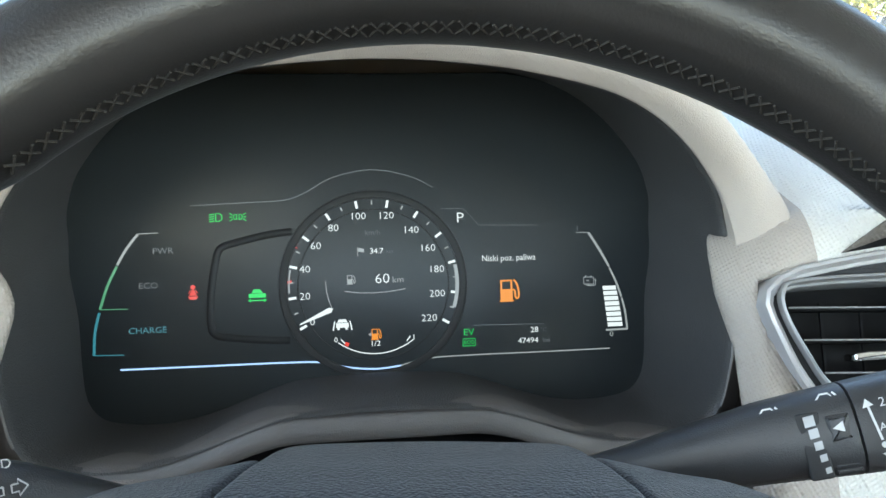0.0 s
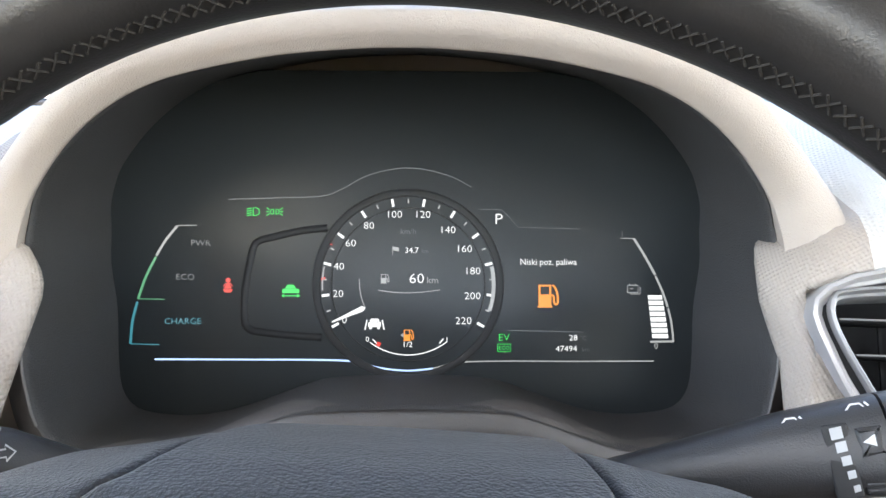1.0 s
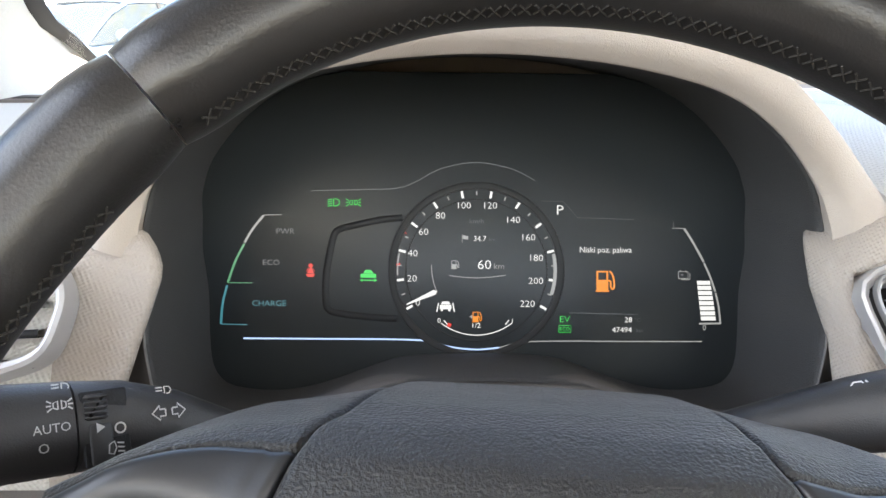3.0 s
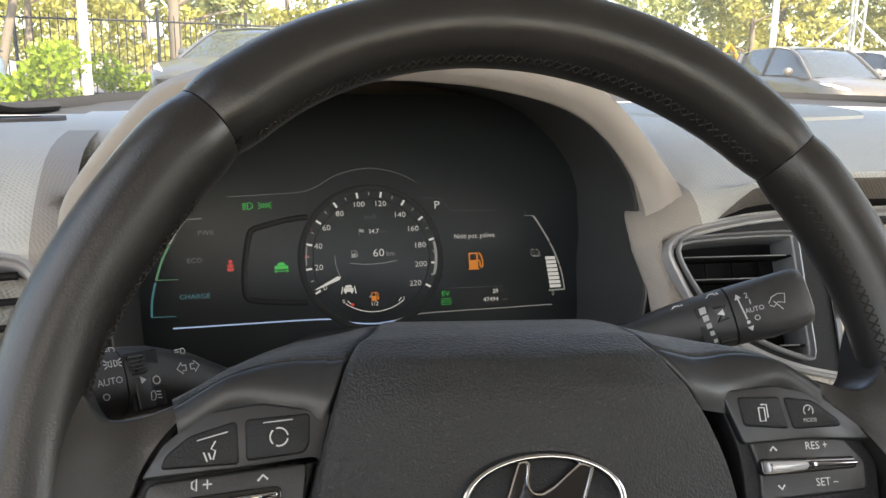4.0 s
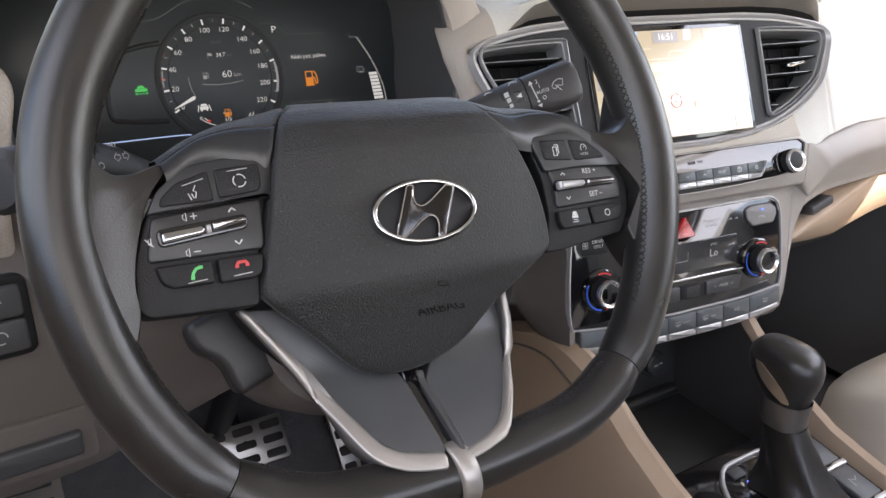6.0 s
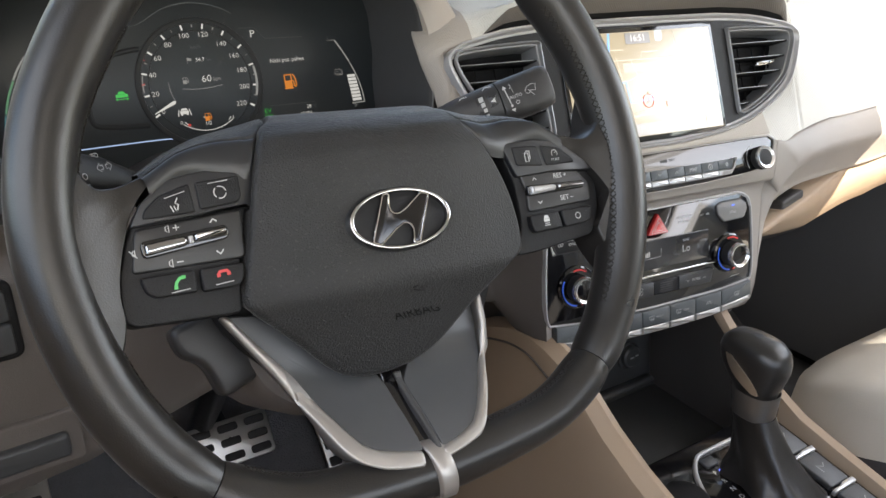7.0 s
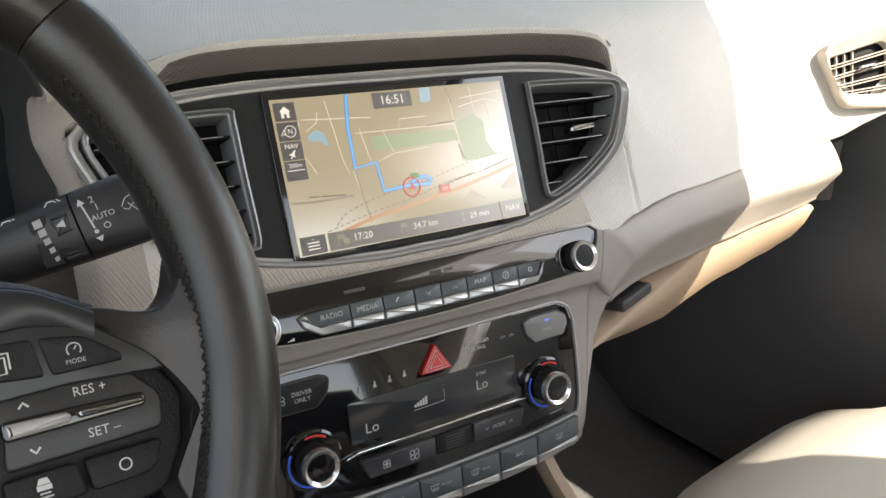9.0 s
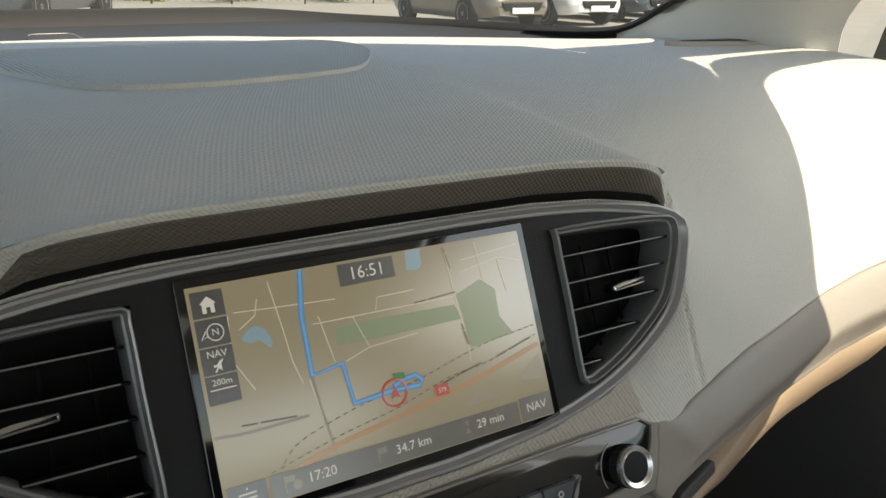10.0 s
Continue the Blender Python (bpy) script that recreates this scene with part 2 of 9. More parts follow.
def inset(points, d):
    """A loop moved inwards by d."""
    pts = list(points) if area2(list(points)) > 0 else list(points)[::-1]
    n, out = len(pts), []
    for i in range(n):
        a, b, c = Vector(pts[i - 1]), Vector(pts[i]), Vector(pts[(i + 1) % n])
        e1, e2 = (b - a), (c - b)
        if e1.length < 1e-9 or e2.length < 1e-9:
            out.append(tuple(b))
            continue
        e1.normalize(), e2.normalize()
        nn = Vector((-e1.y - e2.y, e1.x + e2.x))
        nn = nn.normalized() if nn.length > 1e-6 else Vector((-e1.y, e1.x))
        out.append(tuple(b + nn * d / max(0.5, nn.dot(Vector((-e1.y, e1.x))))))
    return out


def slab(frame_m, points, w0, w1, edge=0.0008, bm=None, bulge=None, seg=2):
    """A plate of the given outline between heights w0 and w1 of a working plane, with its front edge rounded."""
    bm = bm or bmesh.new()
    pts = list(points) if area2(list(points)) > 0 else list(points)[::-1]
    rings = [(pts, w0), (pts, w1 - edge)]
    for s in range(1, seg + 1):
        a = s / seg * math.pi / 2
        rings.append((inset(pts, edge * (1 - math.cos(a))), w1 - edge * (1 - math.sin(a))))
    lift = bulge or (lambda u, v: 0.0)
    vs = [[bm.verts.new(frame_m @ Vector((p[0], p[1], w + (lift(*p) if k else 0)))) for p in ring] for k, (ring, w) in enumerate(rings)]
    n = len(pts)
    for a, b in zip(vs, vs[1:]):
        for i in range(n):
            bm.faces.new((a[i], a[(i + 1) % n], b[(i + 1) % n], b[i]))
    bm.faces.new(vs[-1])
    bm.faces.new(vs[0][::-1])
    return bm


def ring_slab(frame_m, outer, inner, w0, w1, edge=0.001, bm=None, inner_w=None):
    """A frame between two loops of equal count, front edges rounded."""
    bm = bm or bmesh.new()
    iw = w1 if inner_w is None else inner_w
    prof = [(0, 0, w0), (0, 0, w1 - edge), (0, edge * 0.3, w1 - edge * 0.3), (0, edge, w1), (1, -edge, iw), (1, -edge * 0.3, iw - edge * 0.3), (1, 0, iw - edge), (1, 0, w0)]
    rows = []
    for which, d, w in prof:
        loop = outer if which == 0 else inner
        n = len(loop)
        row = []
        for i in range(n):
            p = Vector(loop[i])
            o = Vector((inner if which == 0 else outer)[i])
            q = p + (o - p).normalized() * abs(d) if (o - p).length > 1e-6 else p
            row.append(bm.verts.new(frame_m @ Vector((q.x, q.y, w))))
        rows.append(row)
    n = len(outer)
    for a, b in zip(rows, rows[1:] + rows[:1]):
        for i in range(n):
            bm.faces.new((a[i], a[(i + 1) % n], b[(i + 1) % n], b[i]))
    bmesh.ops.recalc_face_normals(bm, faces=bm.faces)
    return bm


def resample(points, n, start=0.0):
    """n evenly spaced points round a closed loop, from the one nearest to the angle start."""
    pts = list(points) if area2(list(points)) > 0 else list(points)[::-1]
    c = Vector((sum(p[0] for p in pts) / len(pts), sum(p[1] for p in pts) / len(pts)))
    out = []
    for k in range(n):
        a = start + 2 * math.pi * k / n
        d = Vector((math.cos(a), math.sin(a)))
        best = None
        for p, q in zip(pts, pts[1:] + pts[:1]):
            p, e = Vector(p) - c, Vector(q) - Vector(p)
            den = d.x * e.y - d.y * e.x
            if abs(den) < 1e-12:
                continue
            r = (p.x * e.y - p.y * e.x) / den
            s = (p.x * d.y - p.y * d.x) / den
            if r > 0 and -1e-6 <= s <= 1 + 1e-6 and (best is None or r > best):
                best = r
        out.append(tuple(c + d * (best or 0.001)))
    return out


def resample_path(points, n):
    """n points at even steps along a closed outline."""
    pts = [Vector(p) for p in points]
    runs = [(q - p).length for p, q in zip(pts, pts[1:] + pts[:1])]
    total, out, i, past = sum(runs), [], 0, 0.0
    for k in range(n):
        d = total * k / n
        while past + runs[i] < d:
            past += runs[i]
            i += 1
        out.append(tuple(pts[i].lerp(pts[(i + 1) % len(pts)], (d - past) / max(runs[i], 1e-9))))
    return out


def grid(rows, bm=None, closed_u=False, closed_v=False):
    """Faces over rows of world points."""
    bm = bm or bmesh.new()
    vs = [[bm.verts.new(p) for p in r] for r in rows]
    nr, nc = len(vs), len(vs[0])
    for i in range(nr if closed_v else nr - 1):
        for j in range(nc if closed_u else nc - 1):
            a, b, c, d = vs[i][j], vs[i][(j + 1) % nc], vs[(i + 1) % nr][(j + 1) % nc], vs[(i + 1) % nr][j]
            try:
                bm.faces.new((a, b, c, d))
            except ValueError:
                pass
    return bm


def tube(path, radius, seg=10, bm=None, flat=1.0, up=None, cap=True):
    """A round bar along world points; radius may be a list; flat squeezes it along up."""
    bm = bm or bmesh.new()
    path = [Vector(p) for p in path]
    n = len(path)
    rad = radius if isinstance(radius, (list, tuple)) else [radius] * n
    ref = Vector(up) if up else None
    rows = []
    for i, p in enumerate(path):
        d = (path[min(i + 1, n - 1)] - path[max(i - 1, 0)]).normalized()
        side = d.cross(ref if ref else (Vector((0, 0, 1)) if abs(d.z) < 0.9 else Vector((1, 0, 0)))).normalized()
        top = side.cross(d)
        rows.append([bm.verts.new(p + rad[i] * (math.cos(a) * side + math.sin(a) * flat * top)) for a in (2 * math.pi * k / seg for k in range(seg))])
    for a, b in zip(rows, rows[1:]):
        for k in range(seg):
            bm.faces.new((a[k], a[(k + 1) % seg], b[(k + 1) % seg], b[k]))
    if cap:
        bm.faces.new(rows[0][::-1]), bm.faces.new(rows[-1])
    bmesh.ops.recalc_face_normals(bm, faces=bm.faces)
    return bm


def turned(frame_m, profile, at=(0, 0), seg=28, bm=None, squash=1.0):
    """A turned body about a working plane's w; profile rows of (radius, w)."""
    bm = bm or bmesh.new()
    rows = [[bm.verts.new(frame_m @ Vector((at[0] + r * math.cos(a), at[1] + squash * r * math.sin(a), w))) for a in (2 * math.pi * k / seg for k in range(seg))] for r, w in profile]
    for a, b in zip(rows, rows[1:]):
        for k in range(seg):
            bm.faces.new((a[k], a[(k + 1) % seg], b[(k + 1) % seg], b[k]))
    bm.faces.new(rows[0][::-1]), bm.faces.new(rows[-1])
    bmesh.ops.recalc_face_normals(bm, faces=bm.faces)
    return bm


def box(lo, hi, bevel=0.004, bm=None, seg=2):
    bm = bm or bmesh.new()
    lo, hi = Vector(lo), Vector(hi)
    made = bmesh.ops.create_cube(bm, size=1.0, matrix=Matrix.Translation((lo + hi) / 2) @ Matrix.Diagonal((*(hi - lo), 1)))["verts"]
    if bevel:
        bmesh.ops.bevel(bm, geom=list({e for v in made for e in v.link_edges}), offset=bevel, segments=seg, affect="EDGES", profile=0.5)
    return bm


def lerp(a, b, t):
    return a + (b - a) * t


def ease(x, a, b):
    t = min(1, max(0, (x - a) / (b - a)))
    return t * t * (3 - 2 * t)


def words(text, size, frame_m, u, v, w, mat, parent, name="lettering", align="CENTER", turn=0.0, bold=0.0, wide=1.0):
    """Printed characters on a working plane."""
    cu = bpy.data.curves.new(name, "FONT")
    cu.body, cu.size, cu.align_x, cu.align_y = text, size, align, "CENTER"
    cu.offset, cu.resolution_u = bold, 2
    ob = bpy.data.objects.new(name, cu)
    scene.collection.objects.link(ob)
    me = bpy.data.meshes.new_from_object(ob)
    bpy.data.objects.remove(ob)
    bm = bmesh.new()
    bm.from_mesh(me)
    bpy.data.meshes.remove(me)
    bm.transform(frame_m @ Matrix.Translation((u, v, w)) @ Matrix.Rotation(turn, 4, "Z") @ Matrix.Diagonal((wide, 1, 1, 1)))
    return part(name, bm, mat, parent, smooth=False)


def strokes(frame_m, lines, width, w, bm=None):
    """Flat printed lines along 2D points on a working plane."""
    bm = bm or bmesh.new()
    for pts in lines:
        pts = [Vector(p) for p in pts]
        left, right = [], []
        for i, p in enumerate(pts):
            d = (pts[min(i + 1, len(pts) - 1)] - pts[max(i - 1, 0)]).normalized()
            nrm = Vector((-d.y, d.x)) * width / 2
            left.append(bm.verts.new(frame_m @ Vector((*(p + nrm), w))))
            right.append(bm.verts.new(frame_m @ Vector((*(p - nrm), w))))
        for i in range(len(pts) - 1):
            bm.faces.new((right[i], right[i + 1], left[i + 1], left[i]))
    return bm


def flat(frame_m, polys, w, bm=None):
    bm = bm or bmesh.new()
    for pts in polys:
        pts = list(pts) if area2(list(pts)) > 0 else list(pts)[::-1]
        bm.faces.new([bm.verts.new(frame_m @ Vector((*p, w))) for p in pts])
    return bm


def disc(c, r, n=20, squash=1.0):
    return [(c[0] + r * math.cos(2 * math.pi * k / n), c[1] + squash * r * math.sin(2 * math.pi * k / n)) for k in range(n)]


def rect(u0, v0, u1, v1):
    return [(u0, v0), (u1, v0), (u1, v1), (u0, v1)]


# ---- the car's shell ----
MID = 0.379  # the car's middle line


def glass_base(x):
    """How far ahead the windscreen meets the dashboard."""
    return 0.85 - 0.52 * (min(abs(x - MID), 0.715) / 0.70) ** 8


def dash_back(x):
    """Rear crest of the dashboard's top."""
    return min(0.56 - 0.30 * ((x - MID) / 0.68) ** 2, glass_base(x) - 0.025)


def build_shell():
    xs = [MID + 0.78 * (k / 16 - 1) for k in range(33)]
    # windscreen
    rows = []
    for s in range(9):
        t = s / 8
        rows.append([(MID + (x - MID) * lerp(1.0, 0.78, t), lerp(glass_base(x) + 0.05, 0.10 - 0.24 * ((x - MID) / 0.78) ** 2, t), lerp(1.028, 1.40, t) + 0.05 * math.sin(math.pi * t)) for x in xs])
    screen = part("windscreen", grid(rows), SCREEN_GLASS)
    screen.visible_shadow = False
    tagged(screen, "clear curved car windscreen over the dashboard", "windscreen", kind="structure")
    # black band along the foot of the glass
    bm = bmesh.new()
    low = [(x, glass_base(x) - 0.006, 1.030 + 0.004 * (min(abs(x - MID), 0.715) / 0.70) ** 8) for x in xs]
    high = [(MID + (x - MID) * 0.997, glass_base(x) + 0.010, 1.057 - 0.012 * ease(abs(x - MID), 0.35, 0.60)) for x in xs]
    back = [(p[0], p[1] + 0.02, p[2] - 0.004) for p in high]
    deep = [(p[0], p[1] + 0.09, p[2] - 0.03) for p in low]
    grid([low, high, back, deep], bm)
    tagged(part("windscreen_border", bm, RUBBER), "black border strip along the foot of the windscreen", "trim", kind="structure")
    # sunk dark shelf between dashboard and glass
    shelf = [[(x, dash_back(x) - 0.004, 1.030) for x in xs], [(x, dash_back(x) + 0.03, 1.021) for x in xs], [(x, lerp(dash_back(x), glass_base(x), 0.6), 1.020) for x in xs], [(x, glass_base(x) + 0.01, 1.035) for x in xs]]
    tagged(part("cowl_shelf", grid(shelf), COWL), "dark grey shelf behind the dashboard", "trim", kind="structure")
    # roof lining, out of view; its front edge is run forward to shade the dashboard
    bm = bmesh.new()
    rows = []
    for y in (0.17, -0.25, -0.6, -1.0, -1.5, -2.0):
        rows.append([(MID + 0.56 * k / 8, y - (0.24 * (k / 8) ** 2 if y > 0 else 0), 1.47 - 0.05 * (k / 8) ** 2 - (0.07 if y > -0.1 else (0.03 if y > -0.3 else 0))) for k in range(-8, 9)])
    grid(rows, bm)
    made = bmesh.ops.extrude_face_region(bm, geom=bm.faces[:])["geom"]
    bmesh.ops.translate(bm, verts=[g for g in made if isinstance(g, bmesh.types.BMVert)], vec=(0, 0, 0.03))
    tagged(part("ceiling", bm, HEADLINER), "pale grey fabric roof lining of a car", "ceiling", kind="structure")
    # pillars
    for side, label in ((-1, "driver"), (1, "passenger")):
        def px(d):
            return MID + side * d
        bm = bmesh.new()
        edge = [(0.700, 0.325, 1.046), (0.722, 0.25, 1.083), (0.716, 0.175, 1.107), (0.685, 0.06, 1.185), (0.615, -0.09, 1.335), (0.575, -0.15, 1.395)]
        rear = [(0.768, 0.05, 1.030), (0.770, 0.045, 1.075), (0.757, 0.0, 1.13), (0.715, -0.09, 1.225), (0.65, -0.21, 1.35), (0.61, -0.27, 1.41)]
        edge, rear = ([Vector((px(d), y, z)) for d, y, z in smooth_loop(c, 3, closed=False)] for c in (edge, rear))
        rows = []
        for p, q in zip(edge, rear):
            inner = Vector((-side * 0.010, -0.004, 0.0))
            rows.append([p + Vector((side * 0.006, 0.012, 0)), p, p.lerp(q, 0.12) + inner * 0.6, p.lerp(q, 0.4) + inner, p.lerp(q, 0.75) + inner, q + inner * 0.3, q + Vector((side * 0.02, 0.01, 0))])
        rows.insert(0, [p + Vector((0, 0, -0.06)) for p in rows[0]])
        grid(rows, bm)
        tube([(px(0.60), -0.20, 1.385), (px(0.575), -0.35, 1.435), (px(0.57), -0.5, 1.45)], 0.035, 10, bm)
        tagged(part("roof_pillar", bm, material("pale_pillar_trim", (0.58, 0.56, 0.51), 0.75, grain=0.5, vary=0.04)), "pale grey beige windscreen pillar trim", "pillar", group="roof pillars", kind="structure")
        bm = bmesh.new()
        tube([(px(0.57), -0.5, 1.455), (px(0.575), -1.0, 1.465), (px(0.57), -1.6, 1.44), (px(0.6), -2.1, 1.3)], 0.028, 10, bm)
        tube([(px(0.575), -1.02, 1.45), (px(0.70), -1.0, 1.0), (px(0.73), -1.0, 0.4)], [0.05, 0.07, 0.08], 10, bm)
        tagged(part("roof_rail", bm, HEADLINER), "grey side rail and middle pillar of the car", "pillar", group="roof rails", kind="structure")
        # black border of the windscreen beside the pillar
        bm = tube(smooth_loop([(px(0.672), 0.48, 1.036), (px(0.695), 0.37, 1.040), (px(0.708), 0.31, 1.051), (px(0.722), 0.255, 1.086), (px(0.716), 0.18, 1.112), (px(0.685), 0.065, 1.190), (px(0.615), -0.085, 1.340), (px(0.575), -0.145, 1.400)], 3, closed=False), 0.011, 8, flat=0.5)
        tagged(part("windscreen_edge", bm, RUBBER), "black windscreen border beside the pillar", "trim", group="windscreen edges", kind="structure")
        # frame of the door round the window's top, added mainly to trim the sun patch
        line = smooth_loop([(0.790, 0.00, 0.985), (0.785, -0.015, 1.06), (0.757, -0.06, 1.14), (0.713, -0.14, 1.225), (0.650, -0.255, 1.335), (0.612, -0.36, 1.385), (0.598, -0.55, 1.400), (0.596, -0.98, 1.405)], 3, closed=False)
        bm = tube([(px(d), y, z) for d, y, z in line], 0.024, 8)
        tagged(part("door_frame", bm, RUBBER), "black window frame of a car door", "door frame", group="door frames", kind="structure")
        # side window
        bm = grid([[(px(0.768), 0.06, 0.99), (px(0.765), -0.98, 0.97)], [(px(0.605), -0.27, 1.42), (px(0.585), -0.98, 1.42)]])
        side_glass = part("side_window", bm, GLASS)
        side_glass.visible_shadow = False
        tagged(side_glass, "clear side window of the car", "window", group="side windows", kind="structure")
        # outer door skin
        bm = bmesh.new()
        rows = []
        for y in (0.42, 0.1, -0.3, -0.7, -1.05, -1.6, -2.1):
            rows.append([(px(0.78), y, 0.985), (px(0.80), y, 0.94), (px(0.83), y, 0.70), (px(0.80), y, 0.30), (px(0.74), y, 0.27), (px(0.77), y, 0.70), (px(0.755), y, 0.985)])
        grid(rows, bm, closed_u=True)
        tagged(part("door_shell", bm, DARK), "dark outer shell of a car door", "car door", group="door shells", kind="structure")
    # floor, bulkhead, rear
    bm = bmesh.new()
    rows = []
    for y, z in ((-2.1, 0.30), (-0.9, 0.30), (-0.2, 0.29), (0.12, 0.29), (0.34, 0.42), (0.45, 0.62), (0.47, 0.98)):
        rows.append([(MID - 0.80, y, z), (MID - 0.16, y, z), (MID - 0.10, y, max(z, 0.44 if y < 0.3 else z)), (MID + 0.10, y, max(z, 0.44 if y < 0.3 else z)), (MID + 0.16, y, z), (MID + 0.80, y, z)])
    grid(rows, bm)
    made = bmesh.ops.extrude_face_region(bm, geom=bm.faces[:])["geom"]
    bmesh.ops.translate(bm, verts=[g for g in made if isinstance(g, bmesh.types.BMVert)], vec=(0, 0.015, -0.02))
    tagged(part("floor", bm, CARPET), "black carpeted floor and footwells of a car", "car floor", kind="structure")
    bm = box((MID - 0.78, -2.16, 0.3), (MID + 0.78, -2.1, 1.02), 0.02)
    tagged(part("wall_rear", bm, SEAT_DARK), "dark rear wall of the cabin", "wall", kind="structure")


build_shell()


# ---- dashboard ----
dashboard = tagged(empty("dashboard", (MID, 0.1, 0.55)), "beige and grey soft plastic car dashboard", "dashboard")


def stack(u, v, w):
    return STACK @ Vector((u, v, w))


def clim(u, v, w):
    return CLIMATE @ Vector((u, v, w))


def table(x, rows):
    for (a, p), (b, q) in zip(rows, rows[1:]):
        if x <= b:
            return lerp(p, q, min(1, max(0, (x - a) / (b - a))))
    return rows[-1][1]


BEZEL_TOP = [(0, 0.0625), (0.1, 0.062), (0.144, 0.059), (0.19, 0.0515), (0.205, 0.046), (0.214, 0.036), (0.24, 0.02)]


def mirror(half):
    """A closed loop from its right half, given from top middle to bottom middle."""
    return [(-u, v) for u, v in half[::-1]] + list(half)


def narrow(loop):
    """The driver's side of the stack is a little shorter."""
    return [(u if u > -0.1 else -0.1 + (u + 0.1) * 0.95, v) for u, v in loop]


BEZEL_OUT = narrow(mirror([(0.0, 0.0625), (0.05, 0.0628), (0.10, 0.0618), (0.144, 0.0588), (0.178, 0.0535), (0.196, 0.0495), (0.2095, 0.042), (0.2125, 0.032), (0.2075, 0.0185), (0.199, 0.0), (0.186, -0.0165), (0.157, -0.0345), (0.125, -0.0475), (0.085, -0.056), (0.032, -0.0605), (0.0, -0.0605)]))
BEZEL_LOOP = resample(smooth_loop(BEZEL_OUT, 5), 180)


def bezel_span(u):
    """Lower and upper edge of the screen surround at u."""
    cut = [lerp(p[1], q[1], (u - p[0]) / (q[0] - p[0])) for p, q in zip(BEZEL_LOOP, BEZEL_LOOP[1:] + BEZEL_LOOP[:1]) if (p[0] - u) * (q[0] - u) < 0]
    return (min(cut), max(cut)) if len(cut) > 1 else (0.033, 0.033)


def brow(u):
    """Edge of the overhang over the screen, from its top to the surround."""
    t = table(abs(u), BEZEL_TOP)
    lip = 0.0015 + 0.0285 * (1 - (ease(u, 0.158, 0.2135) if u > 0 else ease(-u, 0.125, 0.180)))
    return t, lip


def centre_section(u):
    t, lip = brow(u)
    x = stack(u, 0, 0).x
    head = [Vector((x, dash_back(x), 1.038)), Vector((x, 0.3, 1.041)), Vector((x, 0.08, 1.042))]
    head.append(lerp(head[2], stack(u, t + 0.021, lip * 0.6), 0.6) + Vector((0, 0, 0.006 * lip / 0.03)))
    head += [stack(u, t + 0.0225, lip * 0.62), stack(u, t + 0.0190, lip * 0.97), stack(u, t + 0.0165, lip), stack(u, t + 0.0015, lip * 0.10 - 0.002)]
    # rounder towards the instruments
    r = ease(-u, 0.155, 0.178)
    for i, (v, w) in enumerate(((0.0330, -0.022), (0.0260, -0.012), (0.0145, -0.004), (0.0015, 0.0))):
        head[4 + i] = lerp(head[4 + i], stack(u, t + v, w), r)
    lo, hi = bezel_span(u)
    if hi - lo > 0.022 and u < 0.2015:
        mid = [stack(u, hi - 0.002, 0.0), stack(u, hi - 0.005, -0.035), stack(u, lo + 0.005, -0.035), stack(u, lo + 0.002, 0.0)]
    else:
        deep = lerp(-0.008, 0.002, ease(u, 0.205, 0.2125)) if u > 0 else 0.002
        head[7] = stack(u, t + 0.0015, deep)
        mid = [stack(u, t - v, deep) for v in (0.004, 0.010, 0.018, 0.032)]
    tail = [stack(u, -0.0645, 0.003), stack(u, -0.110, -0.004), clim(u, -0.002, -0.004), clim(u, -0.118, -0.004), clim(u * 0.92, -0.134, -0.05)]
    return head + mid + tail


SEAM_Z = [(0.53, 0.866), (0.558, 0.871), (0.573, 0.874), (0.607, 0.876), (0.657, 0.8745), (0.734, 0.867), (0.81, 0.861), (0.878, 0.8585), (0.937, 0.862), (0.983, 0.867), (1.011, 0.875), (1.049, 0.897), (1.07, 0.910)]
SWEEP = [(0.50, -0.051), (0.54, -0.0545), (0.57, -0.0525), (0.60, -0.046), (0.65, -0.034), (0.70, -0.022), (0.75, -0.010), (0.80, 0.002), (0.85, 0.012), (0.90, 0.017), (0.94, 0.016), (0.98, 0.009), (1.02, -0.006), (1.05, -0.022), (1.10, -0.06)]


def sweep(x):
    """How far the passenger's side of the dashboard stands back, curling to the driver at the door."""
    return sum(table(x + h, SWEEP) for h in (-0.015, 0.0, 0.015)) / 3


def right_section(x):
    wide = x
    x = x if x < 0.98 else 0.98 + (x - 0.98) * 0.55
    d = sweep(x)
    z = table(x, SEAM_Z)
    face = [(x, -0.123 + d, 0.905), (x, lerp(-0.123, -0.142, 0.3) + d, lerp(0.905, z, 0.3)), (x, lerp(-0.123, -0.142, 0.5) + d, lerp(0.905, z, 0.5)), (x, lerp(-0.123, -0.142, 0.7) + d, lerp(0.905, z, 0.7)), (x, lerp(-0.123, -0.142, 0.88) + d, lerp(0.905, z, 0.88)), (x, -0.142 + d, z + 0.003)]
    head = [(wide, dash_back(wide), 1.036), (wide, 0.26, 1.038), (wide, 0.06, 1.036)]
    for y, h, k in ((-0.02, 1.020, 1.0), (-0.065, 0.992, 0.95), (-0.092, 0.962, 0.8), (-0.110, 0.932, 0.5)):
        q = lerp(x, wide, k)
        head.append((q, y + sweep(q), h))
    return [Vector(q) for q in head + face
            + [(x, -0.1405 + d, z), (x, -0.120 + d, z - 0.003), (x, -0.06 + d, z - 0.02), (x, -0.04, z - 0.03)]]


